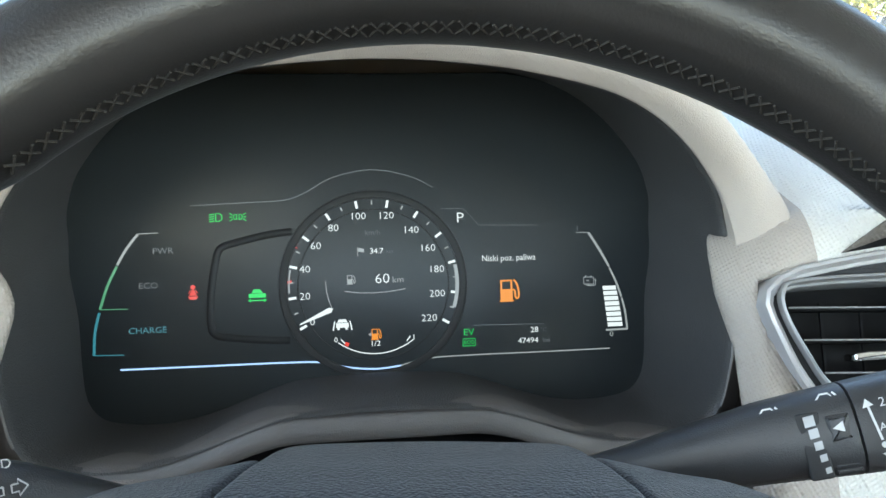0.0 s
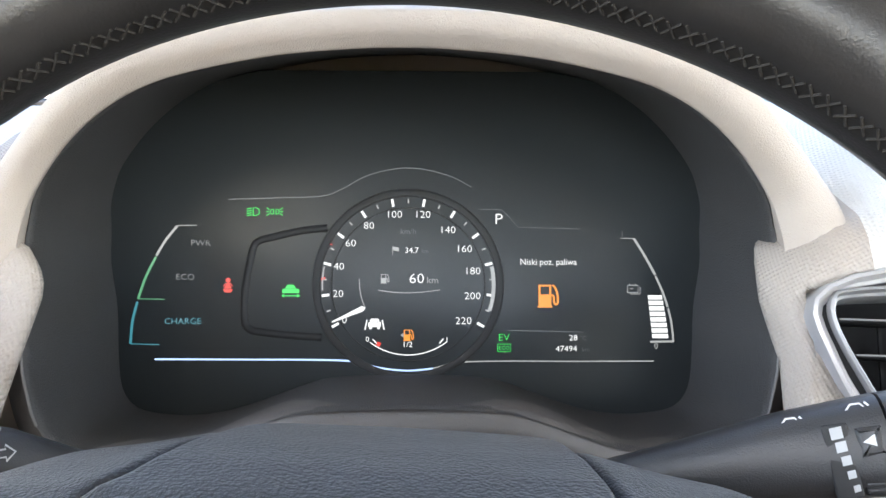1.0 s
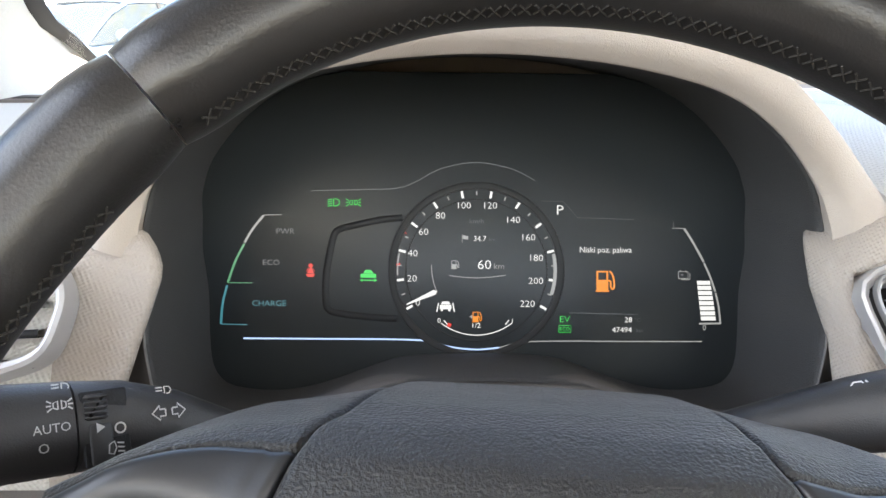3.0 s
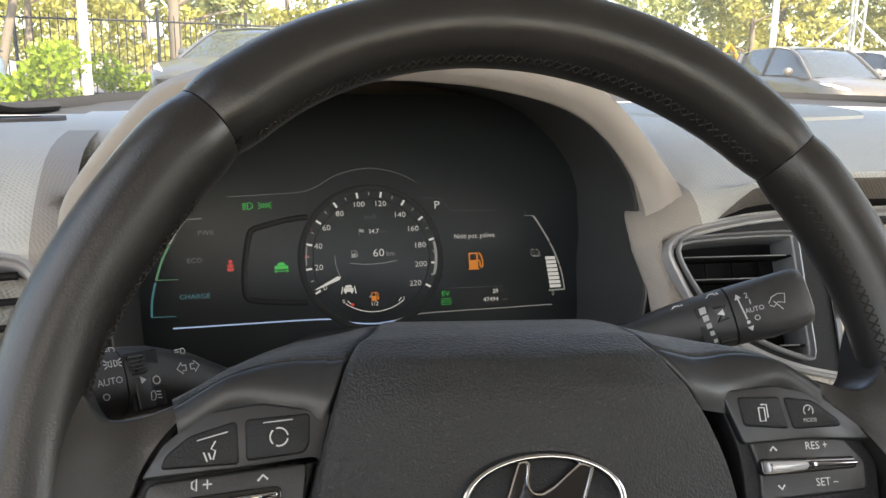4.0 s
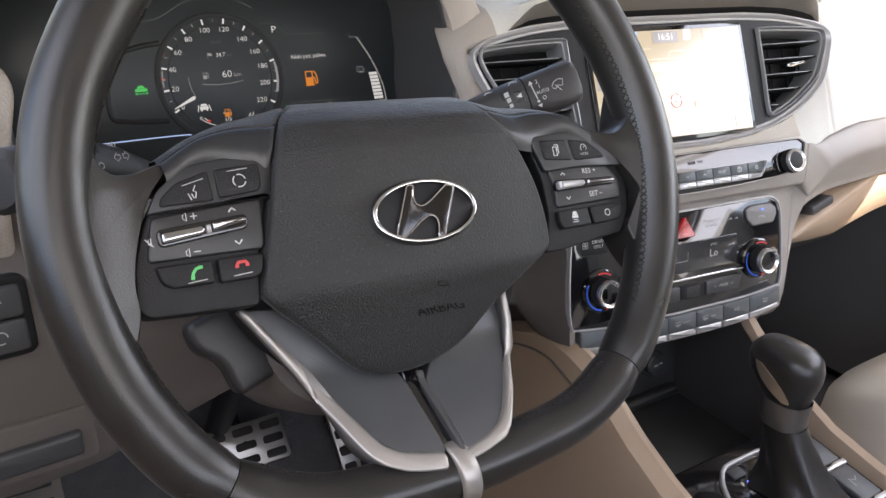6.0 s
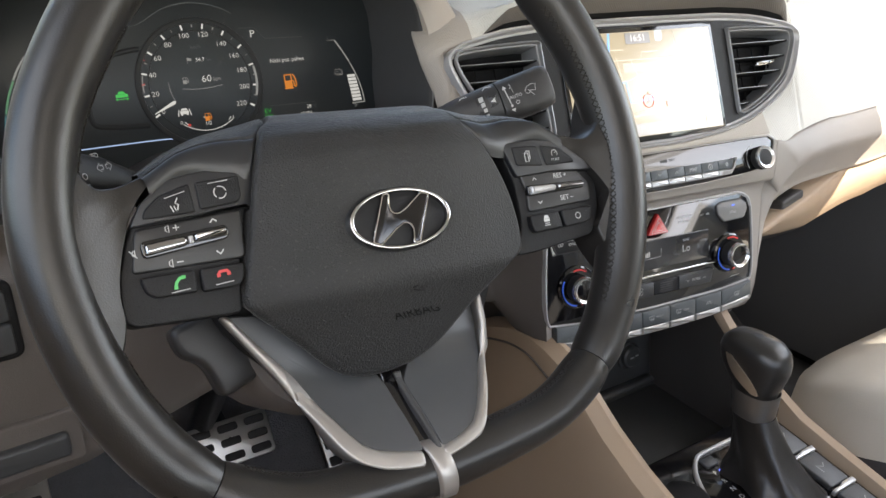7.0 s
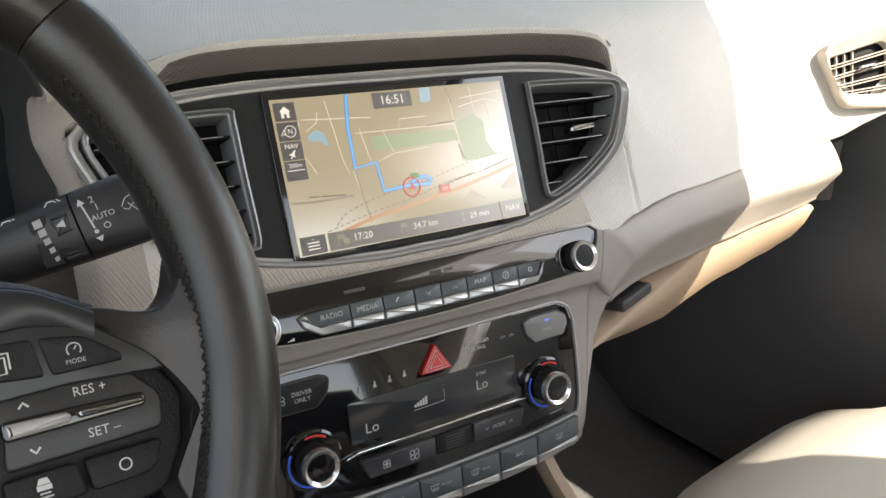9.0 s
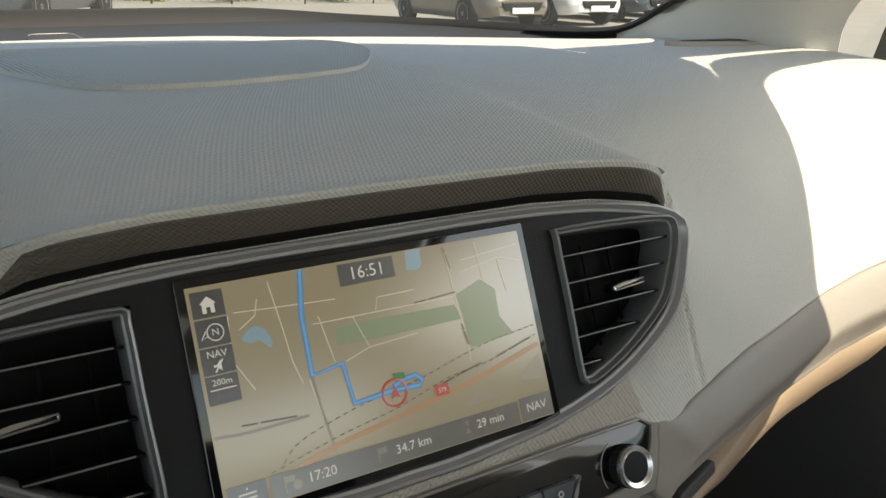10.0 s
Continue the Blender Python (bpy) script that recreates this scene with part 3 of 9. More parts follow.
EAR = [(0.80, 0.186), (0.913, 0.179), (0.943, 0.1705), (0.958, 0.1660), (0.969, 0.1632), (0.976, 0.1632), (0.983, 0.1655), (0.989, 0.1695), (0.994, 0.1745), (0.999, 0.181), (1.005, 0.189), (1.02, 0.192)]


def roll_edge(p, from_x, e, side):
    """Bends a section's point round the rounded edge beside the instruments; e runs to 1 at the edge."""
    edge = side * (table(p.z, EAR) + 0.022 * ease(p.y, -0.088, -0.064) * ease(p.z, 0.975, 0.990))
    x = lerp(from_x, edge, min(e, 1.0))
    gap = abs(x - edge)
    r = 0.006
    y = p.y + (0.020 if side > 0 else 0.0) * min(e, 1.0) ** 1.5 + (r * (1 - math.sqrt(max(0.0, 1 - (1 - gap / r) ** 2))) if gap < r else 0.0)
    return Vector((x + side * (0.024 if e > 1 else 0), y + (0.026 if e > 1 else 0), p.z))


EAR_STEPS = [1.2, 1.0, 0.985, 0.95, 0.89, 0.82, 0.70, 0.5, 0.25]


def pad_seam(u):
    """Lower edge of the pad, from the stack's panel out to the door."""
    c = stack(u, -0.0645 - 0.010 * ease(u, 0.120, 0.172), 0.003)
    if u < 0.162:
        return c
    return c.lerp(right_section(stack(u, 0, 0).x)[12], ease(u, 0.162, 0.188))


# fold and lower lip of the trim beside and right of the stack: against height beside it, against x along the pad
FOLD_UP = [(0.690, (0.494, -0.160, 0.690)), (0.710, (0.508, -0.205, 0.712)), (0.735, (0.5160, -0.211, 0.736)), (0.775, (0.5255, -0.205, 0.778)), (0.800, (0.531, -0.2035, 0.796)), (0.820, (0.538, -0.2035, 0.8085)), (0.840, (0.5455, -0.204, 0.820)), (0.855, (0.554, -0.2055, 0.833)), (0.870, (0.563, -0.2075, 0.8445))]
FOLD_OUT = [(0.545, (0.566, -0.208, 0.8465)), (0.570, (0.590, -0.2065, 0.8525)), (0.598, (0.612, -0.2035, 0.8535)), (0.628, (0.637, -0.198, 0.8525)), (0.687, (0.691, -0.1862, 0.8473)), (0.770, (0.772, -0.166, 0.8375)), (0.852, (0.852, -0.1482, 0.8296)), (0.92, (0.924, -0.144, 0.8262)), (0.965, (0.974, -0.148, 0.8262)), (1.006, (1.040, -0.150, 0.834))]
LIP_OUT = [(0.545, (0.572, -0.1835, 0.8025)), (0.570, (0.590, -0.183, 0.808)), (0.598, (0.612, -0.179, 0.809)), (0.628, (0.642, -0.1726, 0.8067)), (0.687, (0.693, -0.162, 0.8017)), (0.770, (0.774, -0.1414, 0.7914)), (0.852, (0.852, -0.129, 0.786)), (0.92, (0.9115, -0.1207, 0.784)), (0.965, (0.965, -0.124, 0.787)), (1.006, (1.034, -0.127, 0.798))]


def along(x, keys):
    return Vector([table(x, [(k, p[d]) for k, p in keys]) for d in range(3)])


def trim_sheet(edge):
    """Sheet from the stack's edge and the pad's seam out to a fold, turning under to a beaded lip."""
    tops, folds, lips = [], [], []
    for p in edge[::-1]:
        f = along(p.z, FOLD_UP)
        tops.append(p)
        folds.append(f)
        lips.append(lerp(f + Vector((-0.002, 0.022, -0.002)), Vector((0.568, -0.184, 0.800)), ease(p.z, 0.76, 0.868)))
    us = [0.168, 0.180, 0.195] + [0.215 + 0.032 * k for k in range(13)] + [0.622, 0.631]
    for u in us:
        p = pad_seam(u)
        x = p.x
        tops.append(p + Vector((0, 0, -0.0015 * ease(u, 0.165, 0.185))))
        folds.append(along(x, FOLD_OUT))
        lips.append(along(x, LIP_OUT))
    for k in range(3):
        back = Vector(((0.004, 0.006, 0.003)[k], (0.004, 0.016, 0.05)[k], 0))
        for seq in (tops, folds, lips):
            seq.append(seq[-1] + back)
    tops, folds, lips = ([Vector(q) for q in smooth_loop([tuple(p) for p in seq], 2, closed=False)] for seq in (tops, folds, lips))
    rows = []
    for k, (t, f, l) in enumerate(zip(tops, folds, lips)):
        a = tops[min(k + 1, len(tops) - 1)] - tops[max(k - 1, 0)]
        out = a.cross(f - t).normalized()
        out = out if out.y < 0 else -out
        wide = min(1.0, (f - t).length / 0.03)
        seam = ease(t.x, 0.548, 0.575)
        rows.append([t + Vector((0, 0.02, 0)), t - out * 0.001 * seam, t.lerp(f, 0.06) + out * 0.0005, t.lerp(f, 0.3) + out * 0.0016 * wide, t.lerp(f, 0.6) + out * 0.0018 * wide, t.lerp(f, 0.86) + out * 0.001 * wide, f.lerp(t, 0.04), f.lerp(l, 0.06), f.lerp(l, 0.3), f.lerp(l, 0.88), l + Vector((0, -0.0015, 0.0005)), l + Vector((0, -0.0018, -0.0015)), l + Vector((0, 0.001, -0.0035)), l + Vector((0, 0.05, -0.004))])
    return grid(rows)


def build_dash():
    bm = bmesh.new()
    rows = []
    lims = {13: 0.163, 14: 0.159, 15: 0.141, 16: 0.137}
    us = [-0.19 - 0.0265 * min(e, 1.0) for e in EAR_STEPS] + [-0.19 + 0.003 * k for k in range(8)] + [-0.166 + 0.332 * k / 36 for k in range(37)] + [0.169 + 0.003 * k for k in range(16)] + [0.22 + 0.545 * k / 44 for k in range(45)]
    for n, u in enumerate(us):
        c = centre_section(u)
        if n < len(EAR_STEPS):
            from_x = stack(-0.19, 0, 0).x
            c = [Vector((max(p.x, 0.200), p.y, p.z)) for p in c[:4]] + [roll_edge(p, from_x, EAR_STEPS[n], 1) for p in c[4:]]
        if u < -0.13:
            fall = 0.06 * ease(-u, 0.128, 0.150)
            for i in range(13, 17):
                c[i] = c[i] + Vector((0, fall, (0.0, 0.0, 0.034, 0.050)[i - 13] * ease(-u, 0.128, 0.150)))
        r = right_section(c[0].x)
        row = []
        for i in range(17):
            if i < 13:
                row.append(c[i].lerp(r[i], ease(u, 0.185, 0.30)) if i < 12 else pad_seam(u))
                continue
            # the panel narrows towards its foot, then folds back under the pad
            at, w = c[i], lims[i]
            if u > 0.12:
                at = at + (stack(1, 0, 0) - stack(0, 0, 0)) * (0.12 + (min(u, 0.172) - 0.12) * (w - 0.12) / 0.052 - u)
            goal = Vector((0.53, -0.08, at.z))
            at = at.lerp(goal, ease(u, 0.170, 0.179))
            row.append(at.lerp(r[i], ease(u, 0.20, 0.30)))
        rows.append(row)
    # ease the turn beside the screen's surround
    first = [k for k, u in enumerate(us) if u > 0.2095][0]
    for turn in range(40):
        for i in range(3, 12):
            line = [row[i] for row in rows]
            for k in range(first - (5 if i < 7 else 0), first + 20):
                w = 0.25 * (1 - ease(k, first + 8, first + 20))
                rows[k][i] = (line[k - 1] + line[k + 1]) * w + line[k] * (1 - 2 * w)
        for k in range(first, first + 16):
            w = 0.05 * (1 - ease(k, first + 2, first + 16))
            line = list(rows[k])
            for i in range(4, 12):
                rows[k][i] = line[i] * (1 - 2 * w) + (line[i - 1] + line[i + 1]) * w
    # rounder sections
    fine, low = [], []
    for row in rows:
        fine.append([Vector(p) for p in smooth_loop([tuple(p) for p in row[:7]], 3, closed=False)] + row[7:13])
        low.append([Vector(p) for p in smooth_loop([tuple(p) for p in row[12:]], 3, closed=False)])
    ear = len(EAR_STEPS) + 4
    part("dash_pad", grid(fine[ear:], bm), BEIGE_TOP, dashboard, "beige soft-touch dashboard pad with fine weave")
    part("dash_cheek", grid(fine[:ear + 1]), BEIGE_SHADED, dashboard, "rounded beige cheek beside the instruments, shade in its colour")
    # panel round the audio and climate controls, its driver's side, and the hidden return under the pad
    cut = [k for k, u in enumerate(us) if u <= -0.128][-1]
    end = [k for k, u in enumerate(us) if u <= 0.181][-1]
    part("stack_flank", grid(low[:cut + 1]), GREY_PLASTIC, dashboard, "grey brown side of the centre stack")
    side = [k for k, u in enumerate(us) if u <= 0.160][-1]
    part("stack_panel", grid(low[cut:side + 1]), STACK_GREY, dashboard, "warm grey panel round the controls")
    part("pad_return", grid(low[end:]), BEIGE, dashboard)
    part("side_trim", trim_sheet(low[side]), STACK_GREY, dashboard, "smooth grey trim sweeping from the stack along the dashboard")
    # lining under the brow and strip above the screen's surround, both coloured with shade
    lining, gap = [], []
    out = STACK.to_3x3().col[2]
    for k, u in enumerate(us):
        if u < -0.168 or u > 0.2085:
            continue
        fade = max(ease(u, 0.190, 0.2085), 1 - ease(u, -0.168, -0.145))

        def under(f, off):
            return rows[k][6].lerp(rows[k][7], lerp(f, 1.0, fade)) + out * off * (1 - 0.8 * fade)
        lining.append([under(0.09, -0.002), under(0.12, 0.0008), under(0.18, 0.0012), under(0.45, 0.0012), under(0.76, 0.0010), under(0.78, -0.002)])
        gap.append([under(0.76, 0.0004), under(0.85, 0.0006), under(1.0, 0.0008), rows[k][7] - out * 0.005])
    part("brow_lining", grid(lining), BROW_SHADED, dashboard, "ribbed lining under the brow, shade in its colour")
    # black sheet stands for the shade in the gap
    part("brow_gap_shade", grid(gap), VENT_BLACK, dashboard, "black strip for the shaded gap over the screen")
    # strip behind the instrument hood
    bm = bmesh.new()
    xs = [-0.225 + 0.39 * k / 20 for k in range(21)]
    grid([[(x, y if y < 0.4 else dash_back(x), z) for x in xs] for y, z in ((0.5, 1.038), (0.3, 1.040), (0.1, 1.042), (0.03, 1.035), (0.03, 0.98))], bm)
    part("hood_pad", bm, BEIGE_TOP, dashboard)
    # driver's end
    bm = bmesh.new()
    rows = []
    cols = [(-0.40 + 0.21 * k / 10, 0.0) for k in range(11)] + [(-0.19, e) for e in EAR_STEPS[::-1]]
    for x, e in cols:
        sec = [(x, dash_back(x), 1.036), (x, 0.28, 1.038), (x, 0.1, 1.040), (x, 0.0, 1.034), (x, -0.05, 1.015), (x, -0.085, 0.990), (x, -0.092, 0.975), (x, -0.102, 0.955), (x, -0.113, 0.93), (x, -0.125, 0.90), (x, -0.128, 0.875)]
        sec = [Vector(p) for p in smooth_loop(sec, 3, closed=False)]
        rows.append([roll_edge(p, -0.19, e, -1) if e and k > 12 else p for k, p in enumerate(sec)])
    part("driver_end_pad", grid(rows[:10], bm), BEIGE_TOP, dashboard)
    part("dash_cheek", grid(rows[9:]), BEIGE_SHADED, dashboard, "rounded beige cheek beside the instruments, shade in its colour")
    # lower driver's panel
    bm = bmesh.new()
    rows = []
    for k in range(13):
        x = -0.40 + 0.60 * k / 12
        drop = 0.045 * ease(x, -0.2, 0.0)
        rows.append([Vector(p) for p in smooth_loop([(x, -0.10, 0.895), (x, -0.130, 0.873), (x, -0.142, 0.86), (x, -0.150, 0.80), (x, -0.145, 0.73 + drop), (x, -0.12, 0.69 + drop), (x, -0.02, 0.67 + drop), (x, 0.1, 0.70)], 3, closed=False)])
    grid(rows, bm)
    part("knee_panel", bm, GREY_PLASTIC, dashboard, "grey brown lower knee panel")


build_dash()


# ---- instrument hood ----
HOOD_IN = [(0.1745, 0.978), (0.1750, 0.990), (0.1735, 1.000), (0.1685, 1.015), (0.153, 1.036), (0.134, 1.0525), (0.113, 1.0635), (0.088, 1.0705), (0.055, 1.0765), (0.02, 1.0795), (0, 1.080)]
HOOD_OUT = [(0.2045, 0.986), (0.203, 1.000), (0.2005, 1.010), (0.194, 1.021), (0.178, 1.041), (0.161, 1.0595), (0.143, 1.0745), (0.118, 1.084), (0.088, 1.0915), (0.04, 1.0965), (0, 1.0975)]


def build_hood():
    inner = [(-x, z) for x, z in HOOD_IN[:-1]] + HOOD_IN[::-1]
    outer = [(-x * 0.965, z) for x, z in HOOD_OUT[:-1]] + HOOD_OUT[::-1]
    inner, outer = smooth_loop(inner, 4, closed=False), smooth_loop(outer, 4, closed=False)
    rows = []
    for (xi, zi), (xo, zo) in zip(inner, outer):
        near = -0.010 * (1 - ease(zi, 0.982, 1.022))
        rows.append([Vector(p) for p in ((xi * 1.02, -0.050, zi + 0.002), (xi * 1.004, -0.071 + near, zi), (lerp(xi, xo, 0.06), -0.0755 + near, lerp(zi, zo, 0.06)), (lerp(xi, xo, 0.45), -0.082 + near, lerp(zi, zo, 0.45)), (lerp(xi, xo, 0.86), -0.0815 + near, lerp(zi, zo, 0.86)),
                                         (lerp(xi, xo, 0.97), -0.077 + near, lerp(zi, zo, 0.97)), (xo, -0.066 + near, zo + 0.001), (xo * 1.01, -0.03, zo + 0.001), (xo * 1.00, 0.05, lerp(zo, 1.035, 0.22)), (xo * 0.99, 0.14, lerp(zo, 1.03, 0.62)), (xo * 0.98, 0.25, 1.030))])
    rows = [[Vector(p) for p in smooth_loop([tuple(p) for p in row], 3, closed=False)] for row in rows]
    bm = grid(rows)
    for end in (rows[0], rows[-1]):
        bm.faces.new([bm.verts.new(p) for p in end])
    bmesh.ops.recalc_face_normals(bm, faces=bm.faces)
    part("instrument_hood", bm, BEIGE, dashboard, "beige arched hood over the instruments")
    # dark funnel round the display
    low = [(0.1745, 0.965), (0.1705, 0.950), (0.1690, 0.932), (0.1660, 0.912), (0.157, 0.9005), (0.14, 0.8965), (0.122, 0.8960), (0.105, 0.8985), (0.088, 0.9035), (0.072, 0.9095), (0.058, 0.9145), (0.043, 0.9180), (0.0, 0.9200)]
    full = [(-x, z) for x, z in HOOD_IN[:-1]] + HOOD_IN[::-1] + low + [(-x, z) for x, z in low[:-1]][::-1]
    loop = smooth_loop(full, 3)

    def ring(y, k, dz=0.0):
        fall = max(0.0, y + 0.066) * 0.28
        return [(x * k, y - 0.030 * (1 - ease(z, 0.935, 1.005)), (z - 0.985) * k + 0.985 + dz - fall * (1 - ease(z, 0.925, 0.985))) for x, z in loop]
    part("shroud_rim", grid([ring(-0.056, 1.10, 0.0), ring(-0.066, 1.05, 0.0), ring(-0.0695, 1.012, 0.0), ring(-0.0712, 1.003)], closed_u=True), SHROUD_RIM, dashboard, "grey brown rim of the shroud")
    bm = grid([ring(-0.0712, 1.003), ring(-0.0705, 0.998), ring(-0.066, 0.992), ring(-0.02, 0.975, 0.001), ring(0.03, 0.955, 0.002), ring(0.075, 0.935, 0.003)], closed_u=True)
    bmesh.ops.recalc_face_normals(bm, faces=bm.faces)
    part("instrument_shroud", bm, SHROUD, dashboard, "charcoal plastic shroud round the display")
    for side in (-1, 1):
        run = [Vector(p) for p, (x, z) in zip(ring(-0.0712, 1.004), loop) if 0.9095 < z < 0.985 and side * x > 0.13]
        run.sort(key=lambda p: -p.z)
        part("shroud_bead", tube(run, 0.0007, 6), SHROUD_EDGE, dashboard, "fine grey moulded edge")
    # smooth lip under the display and the dark gap below it
    lip, gap = [], []
    for k in range(-28, 29):
        x = k * 0.00625
        top = 0.8960 + 0.0215 * (1 - ease(abs(x), 0.040, 0.118))
        lip.append([Vector(p) for p in ((x, -0.020, top - 0.020), (x, -0.094, top + 0.0015), (x, -0.0985, top + 0.0010), (x, -0.1015, top - 0.0010), (x, -0.1035, top - 0.0050), (x, -0.1050, top - 0.0090), (x, -0.1035, top - 0.0110))])
        gap.append([Vector(p) for p in ((x, -0.1035, top - 0.0105), (x, -0.075, top - 0.014), (x, -0.072, top - 0.040), (x, -0.120, 0.862), (x, -0.12, 0.84))])
    part("instrument_lip", grid(lip), SHROUD_RIM, dashboard, "smooth grey lip below the instruments")
    part("instrument_sill", grid(gap), DARK, dashboard, "black gap below the instruments")


build_hood()


# ---- instrument display ----
cluster = tagged(empty("instrument_cluster", (0, 0, 0.87)), "dark digital instrument display with lit white dial", "instrument cluster")
lens = part("lens", slab(DIAL, rounded([(-0.178, -0.075), (0.178, -0.075), (0.178, 0.050), (0.163, 0.084), (0.143, 0.1025), (0.116, 0.115), (0.085, 0.123), (-0.085, 0.123), (-0.116, 0.115), (-0.143, 0.1025), (-0.163, 0.084), (-0.178, 0.050)], 0.008), -0.004, 0.0, 0.001), LENS, cluster, "glossy dark display lens")
LIT = glow("lit_white", (0.9, 0.95, 0.95), 0.12)
LIT_DIM = glow("lit_grey", (0.8, 0.85, 0.85), 0.05)
LIT_FAINT = glow("lit_faint", (0.7, 0.8, 0.85), 0.022)
LIT_GREEN = glow("lit_green", (0.02, 0.9, 0.12), 0.10)
LIT_RED = glow("lit_red", (1.0, 0.06, 0.04), 0.10)
LIT_ORANGE = glow("lit_orange", (1.0, 0.33, 0.015), 0.11)
LIT_BLUE = glow("lit_blue", (0.42, 0.62, 1.0), 0.16)
LIT_TEAL = glow("lit_teal", (0.08, 0.45, 0.55), 0.06)
LIT_LEAF = glow("lit_leaf_green", (0.15, 0.55, 0.28), 0.07)
RING_GREY = material("dark_satin_ring", (0.014, 0.015, 0.016), 0.55, vary=0.1, spec=0.3)
W0 = 0.0006
MM = 0.001


def mm(pts):
    return [(a * MM, b * MM) for a, b in pts]


def arc(c, r, a0, a1, n=24):
    return [(c[0] + r * math.cos(radians(lerp(a0, a1, k / n))), c[1] + r * math.sin(radians(lerp(a0, a1, k / n)))) for k in range(n + 1)]


def lit_lines(name, lines, width, mat, label="", w=W0, parent=cluster):
    return part(name, strokes(DIAL, [mm(p) for p in lines], width * MM, w), mat, parent, label, smooth=False)


def lit_shapes(name, polys, mat, label="", w=W0, parent=cluster):
    return part(name, flat(DIAL, [mm(p) for p in polys], w), mat, parent, label, smooth=False)


def lit_text(text, size, u, v, mat, w=W0, align="CENTER", wide=1.08):
    return words(text, size * MM, DIAL, u * MM, v * MM, w, mat, cluster, align=align, bold=-0.00005 if size > 5.5 else 0.0, wide=wide)


def build_dial():
    # raised dark rings
    part("dial_ring", ring_slab(DIAL, disc((0, 0), 0.0545, 72), disc((0, 0), 0.0500, 72), 0.0, 0.0012, 0.0006), RING_GREY, cluster)
    inner = ring_slab(DIAL, disc((0, 0), 0.0440, 72), disc((0, 0), 0.0432, 72), 0.0, 0.0005, 0.0002)
    part("dial_ring", inner, RING_GREY, cluster)
    side = mm([(-46, 32), (-60, 30.5), (-78, 26.5), (-85.5, 24), (-88.5, 18), (-92, -2), (-92.5, -19), (-90, -25), (-83, -27), (-66, -29), (-49, -30)])
    band = smooth_loop(side, 4, closed=False)
    left, right = [], []
    for i, p in enumerate(band):
        d = Vector(band[min(i + 1, len(band) - 1)]) - Vector(band[max(i - 1, 0)])
        nn = Vector((-d.y, d.x)).normalized() * 0.0021
        left.append(Vector(p) + nn), right.append(Vector(p) - nn)
    rows = []
    for a, b in zip(left, right):
        rows.append([DIAL @ Vector((*q, w)) for q, w in ((a, 0.0), (a.lerp(b, 0.2), 0.0012), (a.lerp(b, 0.8), 0.0012), (b, 0.0))])
    part("side_frame", grid(rows), RING_GREY, cluster, "dark satin frame beside the dial")
    # ticks
    for k in range(23):
        a = radians(209.3 - 10.845 * k)
        major = k % 2 == 0
        d, n = Vector((math.cos(a), math.sin(a))), Vector((-math.sin(a), math.cos(a)))
        r0, r1, h = (45.0, 49.4, 0.75) if major else (46.2, 48.6, 0.45)
        lit_shapes("tick", [[d * r0 - n * h, d * r1 - n * h, d * r1 + n * h, d * r0 + n * h]], LIT if major else LIT_DIM)
    for text, u, v in (("0", -36, -20.3), ("20", -39.7, -5.5), ("40", -39.3, 10), ("60", -32.7, 23.2), ("80", -22.4, 33.2), ("100", -8.1, 39.6), ("120", 8.1, 39.6), ("140", 22.4, 30.8), ("160", 31.8, 20), ("180", 36.6, 7.4), ("200", 36.6, -6.8), ("220", 31.4, -20.9)):
        lit_text(text, 5.9, u, v, LIT)
    lit_text("km/h", 4.2, 0, 30, LIT_FAINT)
    lit_text("34.7", 4.6, 2.0, 19.2, LIT, wide=1.0)
    lit_text("km", 3.0, 9.6, 18.8, LIT_FAINT)
    lit_shapes("flag_symbol", [[(-8.6, 21.5), (-5.2, 20.8), (-5.2, 18.6), (-8.6, 19.2)], [(-9.1, 21.8), (-8.7, 21.8), (-8.7, 16.6), (-9.1, 16.6)]], LIT_DIM)
    lit_text("60", 8.2, 4.8, 3.0, LIT, wide=1.1)
    lit_text("km", 5.2, 13.9, 2.2, LIT_DIM)
    lit_lines("range_line", [[(-17, -3.4), (-8, -4.6), (0, -4.9), (8, -4.5), (18, -3.2)]], 0.5, LIT_DIM)
    fuel_pump("range_pump", -13.2, 3.2, 5.2, LIT_DIM)
    # needle
    lit_shapes("needle", [[(-43.2, -21.8), (-25.2, -15.2), (-24.0, -13.0), (-26.5, -12.4), (-43.0, -20.9)]], LIT, "white needle at zero")
    lit_lines("needle_arc", [[(-24.4, -13.5), (-26.4, -8), (-27.4, -3), (-27.8, 3)]], 0.5, LIT_DIM)
    # white arc beside the high numbers, red and white marks beside the low ones
    part("arc_mark", strokes(DIAL, [mm(arc((0, 0), 48.6, 12, -18, 18))], 0.0022, W0 + 0.0002), LIT_DIM, cluster, smooth=False)
    lit_lines("arc_line", [arc((0, 0), 50.2, 36, 14, 14)], 0.5, LIT_DIM)
    lit_lines("arc_line", [arc((0, 0), 48.6, 168, 184, 10)], 0.9, LIT_DIM)
    lit_shapes("red_mark", [[(-45.5, 23.8), (-43.0, 22.7), (-43.2, 22.1), (-45.7, 23.1)], [(-49.3, 3.6), (-47.0, 4.2), (-47.0, 2.8), (-49.3, 2.4)]], LIT_RED)
    # fuel gauge in the dial's foot
    lit_lines("fuel_arc", [arc((0, -4), 36, 233, 307, 26)], 0.6, LIT)
    lit_lines("fuel_end", [[(-17.8, -33.5), (-20.0, -31.0)]], 0.7, LIT)
